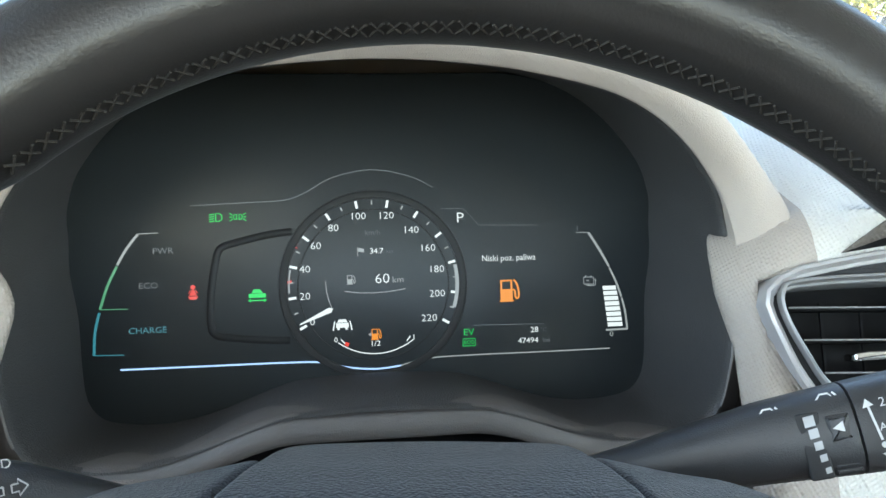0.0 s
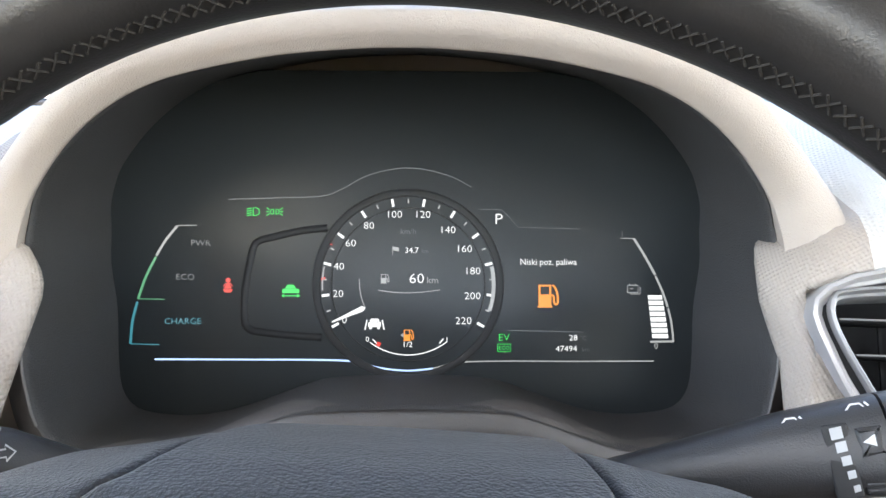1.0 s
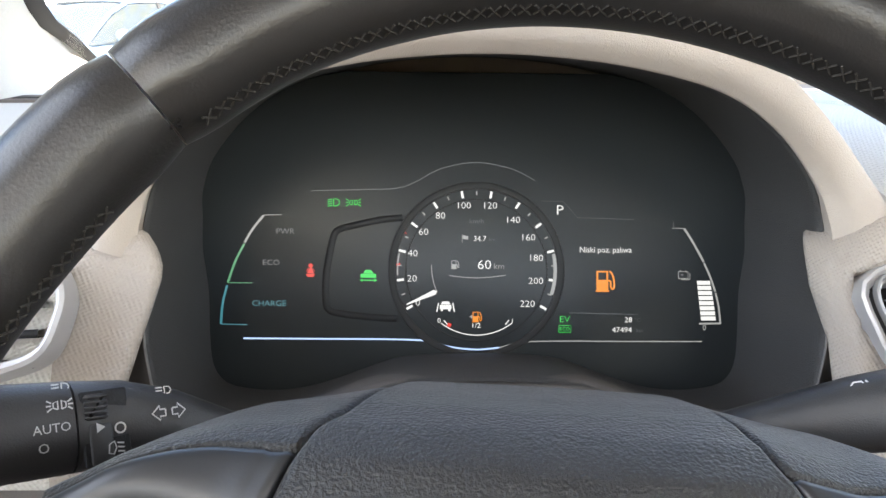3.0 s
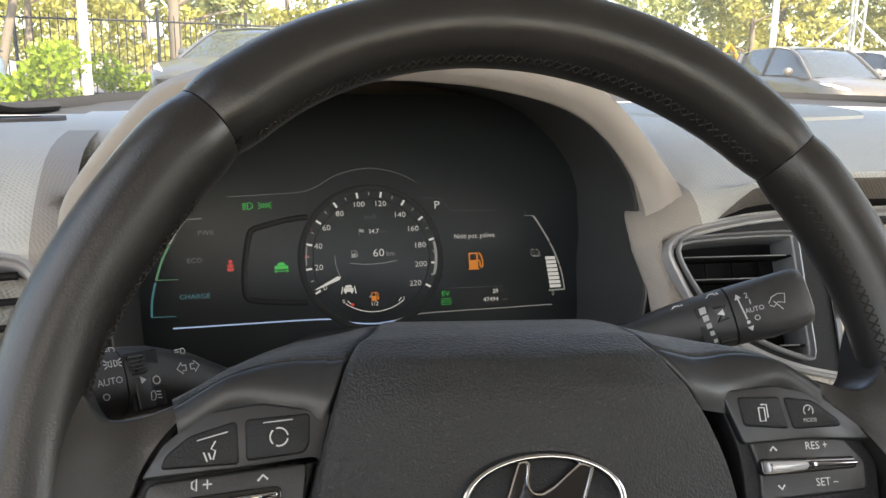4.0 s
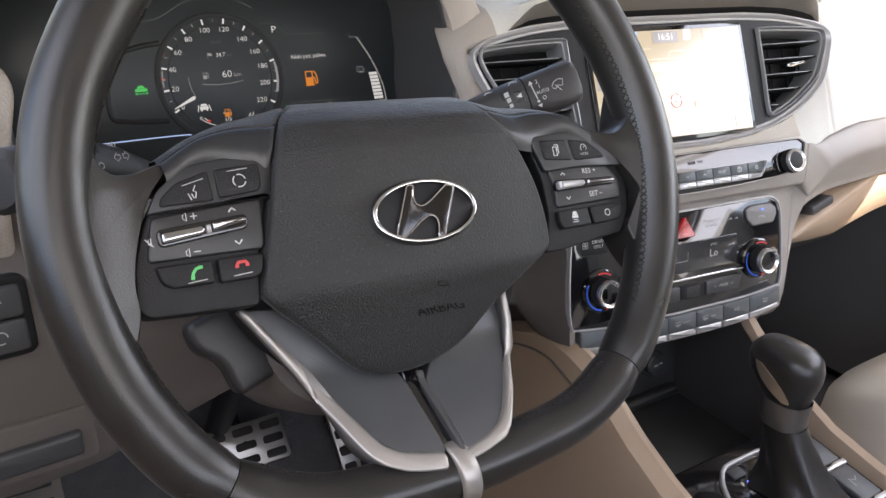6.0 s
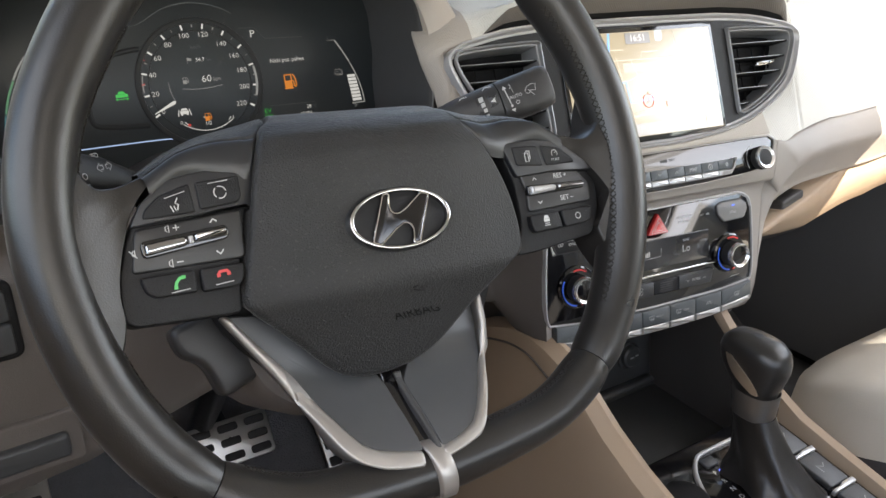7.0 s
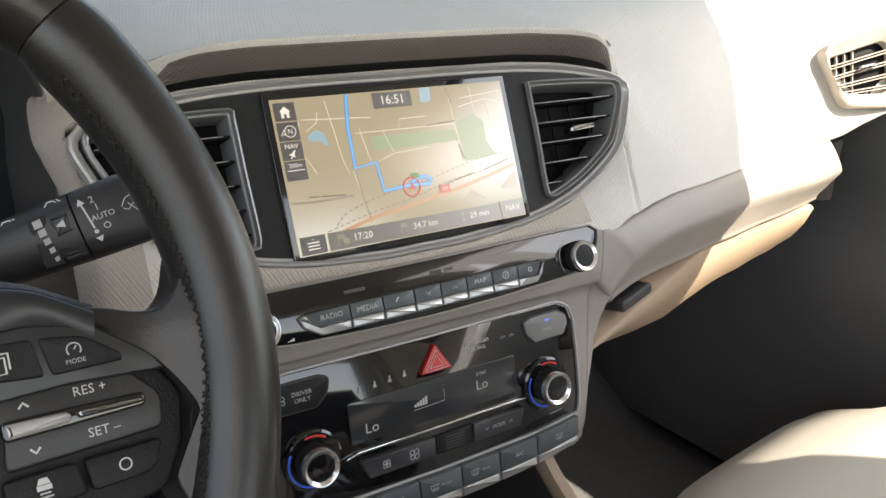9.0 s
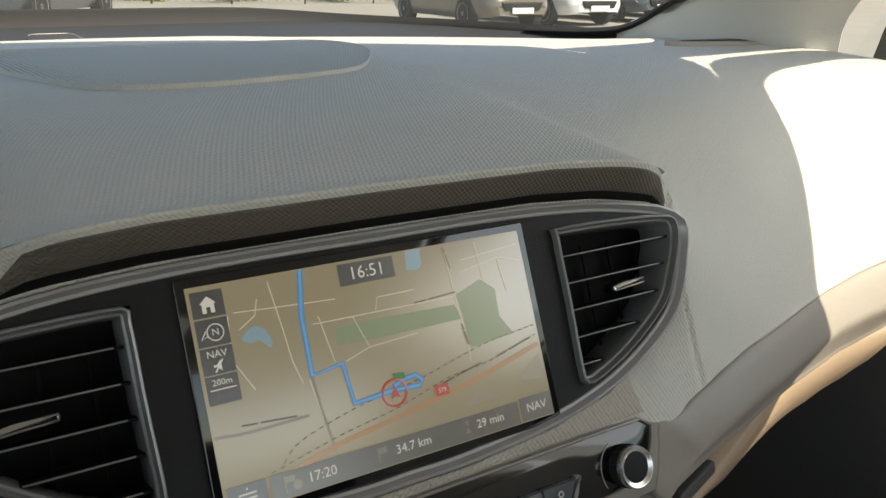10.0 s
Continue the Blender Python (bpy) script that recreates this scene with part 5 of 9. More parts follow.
SCOOP = material("charcoal_scoop", (0.018, 0.018, 0.019), 0.40, grain=0.1, grain_size=0.0006, vary=0.1)
GREEN_INK = material("green_print", (0.08, 0.45, 0.13), 0.5)
RED_INK = material("red_print", (0.50, 0.05, 0.05), 0.5)


def build_switches():
    # upper left pair
    voice = [(-0.1305, 0.0000), (-0.1290, 0.0045), (-0.1215, 0.0105), (-0.1062, 0.0150), (-0.1052, 0.0005)]
    u, v = -0.114, 0.0055
    wheel_button("button", voice, [("line", (0.0005, [[(u + 0.001, v + 0.003), (u - 0.0004, v + 0.0005), (u + 0.001, v - 0.0002), (u + 0.0003, v - 0.003)], [(u - 0.0012, v - 0.0008), (u - 0.0004, v - 0.003)], [(u - 0.0028, v - 0.0006), (u - 0.0016, v - 0.0036)]]), WHITE_INK), ("line", (0.0004, [[(-0.119, 0.0088), (-0.109, 0.0113)]]), GREY_INK)], "black voice button")
    mode = [(-0.1030, 0.0013), (-0.1035, 0.0152), (-0.0815, 0.0165), (-0.0818, 0.0060), (-0.0838, 0.0030)]
    u, v = -0.0922, 0.0088
    wheel_button("button", mode, [("line", (0.0005, [arc((u, v), 0.0030, a, a + 98, 8) for a in (10, 130, 250)]), WHITE_INK), ("line", (0.0004, [[(-0.0975, 0.0137), (-0.0875, 0.0145)]]), GREY_INK)], "black mode button")
    # scoop with volume and seek rockers
    scoop = [(-0.1345, -0.0040), (-0.0825, 0.0005), (-0.0845, -0.0245), (-0.1390, -0.0245)]
    wheel_plate("switch_scoop", rounded(scoop, 0.003), -0.006, -0.0012, SCOOP, "grey satin scooped panel", 0.0012)
    marks = bmesh.new()
    strokes(WHEEL, [[(-0.0992, -0.0052), (-0.0975, -0.0034), (-0.0958, -0.0048)], [(-0.0985, -0.0192), (-0.0967, -0.0210), (-0.0950, -0.0190)]], 0.0007, -0.0008, marks)
    strokes(WHEEL, [[(-0.1205, -0.0062), (-0.1205, -0.0045), (-0.1190, -0.0034), (-0.1190, -0.0073), (-0.1205, -0.0062)], [(-0.1170, -0.0053), (-0.1140, -0.0053)], [(-0.1155, -0.0038), (-0.1155, -0.0068)],
                    [(-0.1215, -0.0212), (-0.1215, -0.0228), (-0.1200, -0.0240), (-0.1200, -0.0200), (-0.1215, -0.0212)], [(-0.1180, -0.0218), (-0.1148, -0.0218)], [(-0.1372, -0.0142), (-0.1372, -0.0158), (-0.1360, -0.0168), (-0.1360, -0.0132), (-0.1372, -0.0142)], [(-0.1385, -0.0135), (-0.1352, -0.0172)]], 0.0005, -0.0008, marks)
    part("printed_marks", marks, WHITE_INK, steering, smooth=False)
    wheel_plate("rocker_bed", rounded([(-0.1335, -0.0100), (-0.0912, -0.0070), (-0.0912, -0.0140), (-0.1330, -0.0185)], 0.003), -0.004, 0.0008, PIANO, "", 0.0008)
    wheel_plate("rocker", rounded([(-0.1322, -0.0118), (-0.1130, -0.0103), (-0.1118, -0.0128), (-0.1130, -0.0150), (-0.1320, -0.0172)], 0.0012), 0.0, 0.0040, DARK_CHROME, "chrome rocker switch", 0.0016)
    wheel_plate("rocker", rounded([(-0.1085, -0.0098), (-0.0925, -0.0086), (-0.0925, -0.0110), (-0.1085, -0.0136)], 0.0008), 0.0, 0.0036, DARK_CHROME, "chrome rocker switch", 0.0012)
    wheel_plate("rocker_link", rounded([(-0.1112, -0.0106), (-0.1090, -0.0104), (-0.1090, -0.0142), (-0.1112, -0.0144)], 0.0005), 0.0, 0.0026, SATIN, "", 0.0006)
    # call buttons
    call = [(-0.1362, -0.0268), (-0.1110, -0.0268), (-0.1112, -0.0375), (-0.1300, -0.0372), (-0.1342, -0.0345)]
    u, v = -0.1190, -0.0318
    wheel_button("button", call, [("line", (0.0014, [[(u + 0.0026, v + 0.0024), (u + 0.0002, v + 0.0020), (u - 0.0014, v + 0.0002), (u - 0.0022, v - 0.0020)]]), GREEN_INK), ("shape", [[(u + 0.0012, v + 0.0032), (u + 0.0032, v + 0.0030), (u + 0.0030, v + 0.0016), (u + 0.0014, v + 0.0014)], [(u - 0.0030, v - 0.0028), (u - 0.0012, v - 0.0030), (u - 0.0010, v - 0.0014), (u - 0.0026, v - 0.0010)]], GREEN_INK), ("line", (0.0005, [[(-0.1235, -0.0360), (-0.1145, -0.0354)]]), GREY_INK)], "black call button with green handset")
    hang = [(-0.1085, -0.0268), (-0.0868, -0.0270), (-0.0885, -0.0355), (-0.0920, -0.0380), (-0.1085, -0.0380)]
    u, v = -0.0978, -0.0308
    wheel_button("button", hang, [("line", (0.0014, [[(u - 0.0028, v - 0.0006), (u - 0.0018, v + 0.0010), (u + 0.0018, v + 0.0012), (u + 0.0028, v - 0.0002)]]), RED_INK), ("shape", [[(u - 0.0034, v - 0.0002), (u - 0.0016, v), (u - 0.0016, v - 0.0014), (u - 0.0034, v - 0.0016)], [(u + 0.0034, v + 0.0002), (u + 0.0016, v + 0.0002), (u + 0.0016, v - 0.0012), (u + 0.0034, v - 0.0012)]], RED_INK), ("line", (0.0005, [[(-0.1025, -0.0358), (-0.0935, -0.0352)]]), GREY_INK)], "black hang-up button with red handset")
    # right field
    page = [(0.0868, 0.0155), (0.1060, 0.0150), (0.1082, 0.0020), (0.0880, 0.0040)]
    u, v = 0.0968, 0.0088
    wheel_button("button", page, [("line", (0.0006, [[(u - 0.0018, v + 0.0020), (u - 0.0018, v - 0.0032), (u + 0.0008, v - 0.0032), (u + 0.0008, v + 0.0020), (u - 0.0018, v + 0.0020)], [(u - 0.0006, v + 0.0032), (u + 0.0020, v + 0.0032), (u + 0.0020, v - 0.0020)]]), WHITE_INK)], "black page button")
    cruise = [(0.1080, 0.0148), (0.1215, 0.0128), (0.1320, 0.0048), (0.1325, 0.0020), (0.1102, 0.0018)]
    u, v = 0.1178, 0.0080
    wheel_button("button", cruise, [("line", (0.0005, [arc((u, v + 0.0008), 0.0022, -40, 220, 10), [(u, v + 0.0008), (u + 0.001, v + 0.002)]]), GREY_INK), ("text", ("MODE", 0.0022, u, v - 0.0030), GREY_INK)], "black cruise control button")
    scoop = [(0.0900, -0.0005), (0.1335, -0.0015), (0.1430, -0.0120), (0.1415, -0.0235), (0.0920, -0.0250), (0.0935, -0.0130)]
    wheel_plate("switch_scoop", rounded(scoop, 0.003), -0.006, -0.0012, SCOOP, "grey satin scooped panel", 0.0012)
    marks = bmesh.new()
    strokes(WHEEL, [[(0.0990, -0.0060), (0.1005, -0.0044), (0.1020, -0.0060)], [(0.1000, -0.0192), (0.1015, -0.0208), (0.1030, -0.0192)]], 0.0007, -0.0008, marks)
    part("printed_marks", marks, WHITE_INK, steering, smooth=False)
    words("RES +", 0.0044, WHEEL, 0.1205, -0.0050, -0.0008, WHITE_INK, steering)
    words("SET \u2013", 0.0044, WHEEL, 0.1225, -0.0192, -0.0008, WHITE_INK, steering)
    wheel_plate("rocker_bed", rounded([(0.0930, -0.0088), (0.1370, -0.0100), (0.1370, -0.0146), (0.0930, -0.0155)], 0.002), -0.004, 0.0008, PIANO, "", 0.0008)
    wheel_plate("rocker", rounded([(0.0938, -0.0098), (0.1120, -0.0104), (0.1132, -0.0122), (0.1120, -0.0138), (0.0940, -0.0146)], 0.0010), 0.0, 0.0040, SATIN, "chrome rocker switch", 0.0016)
    wheel_plate("rocker", rounded([(0.1150, -0.0108), (0.1355, -0.0114), (0.1355, -0.0134), (0.1150, -0.0134)], 0.0007), 0.0, 0.0036, DARK_CHROME, "chrome rocker switch", 0.0012)
    gap = [(0.0905, -0.0270), (0.1120, -0.0268), (0.1135, -0.0375), (0.0925, -0.0378), (0.0905, -0.0345)]
    u, v = 0.1015, -0.0318
    wheel_button("button", gap, [("shape", [[(u - 0.0020, v + 0.0012), (u - 0.0012, v + 0.0032), (u + 0.0012, v + 0.0032), (u + 0.0020, v + 0.0012)], [(u - 0.0022, v + 0.0010), (u + 0.0022, v + 0.0010), (u + 0.0022, v - 0.0006), (u - 0.0022, v - 0.0006)]], WHITE_INK), ("line", (0.0006, [[(u - 0.0016, v - 0.0016), (u + 0.0016, v - 0.0016)], [(u - 0.0022, v - 0.0028), (u + 0.0022, v - 0.0028)]]), GREY_INK)], "black distance button")
    cancel = [(0.1142, -0.0268), (0.1395, -0.0268), (0.1360, -0.0350), (0.1330, -0.0368), (0.1155, -0.0375)]
    wheel_button("button", cancel, [("line", (0.0005, [arc((0.1262, -0.0318), 0.0019, 0, 360, 16)]), WHITE_INK)], "black cancel button")


build_switches()


def emblem_parts():
    c = (-0.0033, -0.0185)
    ell = lambda a, b: [(c[0] + a * math.cos(t), c[1] + b * math.sin(t)) for t in (2 * math.pi * k / 64 for k in range(64))]
    part("emblem_seat", slab(WHEEL, ell(0.0318, 0.0178), 0.004, 0.0128, 0.0018), DARK, steering)
    base = part("emblem", ring_slab(WHEEL, ell(0.0303, 0.0165), ell(0.0278, 0.0143), 0.010, 0.0160, 0.0010), DARK_CHROME, steering, "chrome oval emblem")
    half = [(-0.0084, 0.0138), (-0.0047, 0.0137), (-0.0059, 0.0080), (-0.0057, 0.0050), (-0.0040, 0.0030), (-0.0010, 0.0026), (0.0040, 0.0050), (0.0098, 0.0092), (0.0142, 0.0122)]
    loop = [(c[0] + u, c[1] + v) for u, v in half] + [(c[0] + 0.0190, c[1] + 0.0108)] + [(c[0] - u, c[1] - v) for u, v in half] + [(c[0] - 0.0190, c[1] - 0.0108)]
    loop = rounded(loop, 0.0012, 3)
    # dark reflection put into the figure's colour, edge highlight into a bright tube
    part("blade", slab(WHEEL, loop, 0.010, 0.0150, 0.0004), material("chrome_dark_reflection", (0.055, 0.055, 0.058), 0.18, metal=1.0), base, "slanted chrome figure, dark reflection in its colour")
    part("blade_glint", tube([WHEEL @ Vector((*p, 0.0150)) for p in loop + loop[:2]], 0.00055, 6, up=WHEEL.to_3x3().col[2]), CHROME, base, "bright line for the chrome edge's highlight")


emblem_parts()
SPOKE_SILVER = material("satin_bronze_silver", (0.36, 0.34, 0.32), 0.42, metal=0.7, grain=0.05, grain_size=0.0005, rough_vary=0.12)
PLATE_GREY = material("grey_metallic_plate", (0.075, 0.078, 0.082), 0.36, metal=0.3, rough_vary=0.08, vary=0.1)
AIRBAG_INK = material("sunken_letters", (0.003, 0.003, 0.003), 0.8, spec=0.1)


def build_lower_spoke():
    # embossed marks on the cover follow its slope
    words("AIRBAG", 0.0078, WHEEL @ Matrix.Translation((0.001, -0.0690, pad_height(0, -0.069) + 0.0016)) @ Matrix.Rotation(-0.50, 4, "X"), 0, 0, 0, AIRBAG_INK, airbag, wide=1.05)
    part("horn_mark", strokes(WHEEL @ Matrix.Translation((0.001, -0.0565, pad_height(0, -0.0565) + 0.0014)) @ Matrix.Rotation(-0.4, 4, "X"), [[(-0.003, 0.0005), (-0.001, 0.0012), (0.003, 0.002), (0.003, -0.002), (-0.001, -0.0012), (-0.003, -0.0005)]], 0.0006, 0.0), AIRBAG_INK, airbag, smooth=False)
    # dark hub behind the cover
    wheel_plate("hub", smooth_loop([(-0.09, 0.03), (0, 0.045), (0.09, 0.03), (0.085, -0.045), (0.05, -0.10), (0.0, -0.115), (-0.05, -0.10), (-0.095, -0.045)], 5), -0.060, -0.036, DARK, "", 0.004)
    low = lambda u, v: -0.022 + 0.0375 * ease(-v, 0.085, 0.150)
    # satin silver edges
    left = [(-0.0994, -0.0511), (-0.0876, -0.0696), (-0.0756, -0.0884), (-0.0634, -0.1135), (-0.0575, -0.1277), (-0.054, -0.1335), (-0.0488, -0.1384), (-0.0394, -0.1432), (-0.029, -0.1459), (-0.017, -0.1479), (-0.0161, -0.1395), (-0.0271, -0.1374), (-0.0385, -0.1341), (-0.0458, -0.1294), (-0.0507, -0.1212), (-0.0589, -0.1046), (-0.068, -0.0887), (-0.0818, -0.0706), (-0.0951, -0.0516)]
    right = [(0.0545, -0.0648), (0.0552, -0.0822), (0.053, -0.0978), (0.0402, -0.1183), (0.0309, -0.1297), (0.0258, -0.1361), (0.0201, -0.141), (0.0074, -0.1447), (-0.0054, -0.1471), (-0.0051, -0.1411), (0.0069, -0.1384), (0.0185, -0.1342), (0.0255, -0.1284), (0.0356, -0.1172), (0.0475, -0.1001), (0.0516, -0.085), (0.0514, -0.0677)]
    for pts in (left, right):
        loop = resample_path(rounded(pts, 0.002), 120)
        wheel_plate("spoke_trim", loop, -0.016, 0.0, SPOKE_SILVER, "satin silver lower spoke trim", 0.0016, bulge=low)
    # dished plates inside them
    plate = [(-0.0946, -0.0516), (-0.0812, -0.0707), (-0.0673, -0.0889), (-0.0582, -0.1048), (-0.0501, -0.1215), (-0.0451, -0.1297), (-0.0377, -0.1345), (-0.0263, -0.1378), (-0.0152, -0.1399), (-0.0166, -0.1051), (-0.022600000000000002, -0.0891), (-0.05, -0.07), (-0.075, -0.054)]
    plate2 = [(0.0526, -0.0677), (0.0529, -0.0851), (0.0487, -0.1003), (0.0367, -0.1175), (0.0265, -0.1287), (0.0195, -0.1346), (0.0079, -0.1388), (-0.0041, -0.1415), (-0.0063, -0.1057), (0.0077, -0.0897), (0.035, -0.066)]
    for pts, mid in ((plate, (-0.036, -0.105)), (plate2, (0.022, -0.105))):
        def dish(u, v, mid=mid):
            far = math.hypot(u - mid[0], v - mid[1])
            return Vector((u, v, low(u, v) - 0.0020 - 0.0022 * max(0.0, 1 - (far / 0.034) ** 2))), Vector((0, 0, -1))
        part("spoke_plate", skin(resample_path(rounded(pts, 0.0015), 120), mid, dish, edge=0.0012, drop=0.001, depth=0.014, rings=14), PLATE_GREY, steering, "dark grey metallic spoke plate")
    # tongue between them and its silver tip
    tongue = resample_path(rounded([(-0.0176, -0.0931), (-0.0053, -0.0937), (-0.0036, -0.1415), (-0.0157, -0.1399)], 0.001), 60)
    wheel_plate("spoke_tongue", tongue, -0.020, -0.0070, PIANO, "", 0.001, bulge=low)
    edge = resample_path(rounded([(-0.0105, -0.0997), (-0.0067, -0.0997), (-0.0045, -0.1425), (-0.0075, -0.1405)], 0.0006), 60)
    wheel_plate("spoke_tongue_edge", edge, -0.016, -0.0015, SHROUD, "", 0.001, bulge=low)
    rows = []
    for k in range(13):
        a = radians(lerp(95, -75, k / 12))
        r = 0.0176 if 0 < k < 12 else 0.0150
        u = lerp(-0.0098, -0.0040, k / 12)
        half = lerp(0.0056, 0.0048, k / 12)
        v = -0.1530 + r * math.sin(a)
        rows.append([WHEEL @ Vector((u + d, v, -0.002 + (r - e) * 1.10 * math.cos(a))) for d, e in ((-half - 0.0006, 0.003), (-half, 0.0006), (-half + 0.001, 0.0), (half - 0.001, 0.0), (half, 0.0006), (half + 0.0006, 0.003))])
    part("spoke_tip", grid(rows), SPOKE_SILVER, steering, "satin silver tip on the rim")


build_lower_spoke()


def build_stitches():
    """Crossed stitches along the inner side of the rim."""
    rnd = random.Random(5)
    bm = bmesh.new()
    for a0, a1, face in ((SEAMS[0] + 0.05, SEAMS[1] - 0.05, 0.18), (-0.60, 0.66, 0.50), (math.pi - 0.66, math.pi + 0.62, 0.10), (SEAMS[2] + 0.05, SEAMS[3] - 0.05, 0.30)):
        n = int((a1 - a0) * 0.157 / 0.0042)
        for k in range(n):
            for cross in (-1, 1):
                pts = []
                for s in (-1, 1):
                    a = lerp(a0, a1, (k + 0.5 + 0.38 * s) / n)
                    u, v = rim_point(a)
                    d = Vector((u, v)).normalized()
                    b = math.pi - face + cross * s * 0.11 + rnd.uniform(-0.02, 0.02)
                    r = rim_shape(round(a, 5))[1] + 0.0002
                    pts.append(WHEEL @ Vector((u + d.x * r * math.cos(b), v + d.y * r * math.cos(b), r * 1.10 * math.sin(b) - 0.002)))
                tube(pts, 0.00042, 5, bm)
    tagged(part("stitching", bm, THREAD, steering, "dark grey cross stitching"), kind="stuff")


build_stitches()


# ---- centre stack ----
bezel = tagged(empty("centre_fascia", stack(0, -0.06, 0)), "satin silver surround with black panel round the screen", "fascia")
loop = BEZEL_LOOP
part("surround", ring_slab(STACK, loop, inset(loop, 0.0062), -0.030, 0.0050, 0.0022, inner_w=0.0012), SATIN, bezel, "satin silver surround")
VENT = [(0.1150, 0.0475), (0.1600, 0.0468), (0.1960, 0.0440), (0.2035, 0.0395), (0.2030, 0.0280), (0.1930, 0.0080), (0.1810, -0.0085), (0.1500, -0.0280), (0.1230, -0.0390), (0.1140, -0.0400), (0.1105, -0.0340), (0.1115, 0.0050), (0.1120, 0.0420)]


def face_with_holes(outer, holes, w0, w1):
    """A plate with openings, its walls included."""
    bm = bmesh.new()
    for w in (w0, w1):
        edges = []
        for ring in [outer] + holes:
            vs = [bm.verts.new(STACK @ Vector((*p, w))) for p in ring]
            edges += [bm.edges.new((vs[i], vs[(i + 1) % len(vs)])) for i in range(len(vs))]
        bmesh.ops.triangle_fill(bm, use_beauty=True, edges=edges)
    bm.verts.ensure_lookup_table()
    n = len(bm.verts) // 2
    at = 0
    for ring in [outer] + holes:
        k = len(ring)
        for i in range(k):
            a, b = at + i, at + (i + 1) % k
            bm.faces.new((bm.verts[a], bm.verts[b], bm.verts[n + b], bm.verts[n + a]))
        at += k
    bmesh.ops.recalc_face_normals(bm, faces=bm.faces)
    return bm


vent_loop = smooth_loop(VENT, 4)
part("panel", face_with_holes(inset(loop, 0.006), [vent_loop, narrow([(-u, v) for u, v in vent_loop])], -0.028, 0.0), DARK, bezel, "matt black inner panel")


def build_vent(side):
    """An air vent with slats and a chrome tab, at one side of the screen."""
    v = tagged(empty("air_vent", stack(side * 0.157, -0.035, 0)), "black slatted air vent with chrome tab in dashboard", "air vent", group="dashboard air vents")
    ring_out = narrow([(side * u, t) for u, t in vent_loop])
    lp = resample(ring_out, 90)
    part("vent_frame", ring_slab(STACK, lp, inset(lp, 0.0042), -0.026, 0.0045, 0.0016, inner_w=0.0005), material("vent_frame_grey", (0.26, 0.26, 0.265), 0.38, metal=0.4, vary=0.08), v, "satin dark grey vent frame")
    part("duct", slab(STACK, inset(lp, 0.002), -0.0295, -0.026, 0.0005), VENT_BLACK, v)
    inner = inset(lp, 0.0045)
    for k in range(5):
        t = 0.0310 - 0.0152 * k
        cut = [p[0] for p, q in zip(inner, inner[1:] + inner[:1]) if (p[1] - t) * (q[1] - t) <= 0]
        u0, u1 = min(cut), max(cut)
        bm = bmesh.new()
        prof = [(t + 0.0006, -0.0015), (t - 0.0008, -0.0012), (t - 0.0006, -0.022), (t + 0.0006, -0.022)]
        rows = [[STACK @ Vector((u, a, w)) for a, w in prof] for u in (u0, u1)]
        grid(rows, bm, closed_u=True)
        slat = part("slat", bm, VENT_BLACK, v)
        part("slat_edge", slab(STACK, rect(u0 + 0.001, t - 0.0002, u1 - 0.004, t + 0.0006), -0.0018, -0.0008, 0.0002), material("slat_edge_grey", (0.20, 0.20, 0.20), 0.45, metal=0.4), slat)
    for k in range(4):
        u = side * (0.128 + 0.02 * k)
        bm = box((-0.0007, -0.03, -0.0008), (0.0007, 0.03, 0.0008), 0)
        bm.transform(STACK @ Matrix.Translation((u, 0.005, -0.022)))
        part("inner_vane", bm, VENT_BLACK, v)
    u, t = side * 0.1555, 0.0088
    part("tab", slab(STACK, rounded([(u - 0.0120, t - 0.0030), (u + 0.0115, t - 0.0016), (u + 0.0120, t + 0.0022), (u - 0.0050, t + 0.0018), (u - 0.0120, t + 0.0006)], 0.001), -0.004, 0.0060, 0.0014), CHROME, v, "chrome airflow tab")


build_vent(1)
build_vent(-1)

# ---- screen ----
SCREEN_CREAM = glow("map_ground", (0.90, 0.78, 0.52), 0.118)


def screen_gloss(m):
    b = m.node_tree.nodes["Principled BSDF"]
    b.inputs["Roughness"].default_value = 0.29
    b.inputs["Specular IOR Level"].default_value, b.inputs["IOR"].default_value = 1.0, 1.85
    return m


screen_gloss(SCREEN_CREAM)
MAP_GREEN = screen_gloss(glow("map_park", (0.42, 0.56, 0.30), 0.16))
MAP_BLUE = screen_gloss(glow("map_water", (0.36, 0.62, 0.80), 0.18))
MAP_ROUTE = screen_gloss(glow("map_route", (0.02, 0.28, 0.85), 0.22))
MAP_ROUTE_LIGHT = screen_gloss(glow("map_route_light", (0.10, 0.50, 0.95), 0.26))
MAP_WHITE = screen_gloss(glow("map_street", (1.0, 0.93, 0.74), 0.22))
MAP_ORANGE = screen_gloss(glow("map_main_road", (0.80, 0.42, 0.16), 0.17))
MAP_GREY = screen_gloss(glow("map_grey", (0.55, 0.48, 0.36), 0.13))
MAP_DARK = screen_gloss(glow("map_box", (0.06, 0.06, 0.06), 0.12))
MAP_BAR = screen_gloss(glow("map_bar", (0.17, 0.16, 0.14), 0.14))
MAP_RED = screen_gloss(glow("map_red", (0.80, 0.06, 0.03), 0.18))
MAP_TEXT = screen_gloss(glow("map_text", (1.0, 0.98, 0.95), 0.24))
MAP_PALE = screen_gloss(glow("map_pale", (0.78, 0.68, 0.50), 0.115))
MAP_LABEL = screen_gloss(glow("map_label", (0.16, 0.11, 0.07), 0.10))
MAP_FLAG = screen_gloss(glow("map_flag", (0.05, 0.40, 0.05), 0.14))
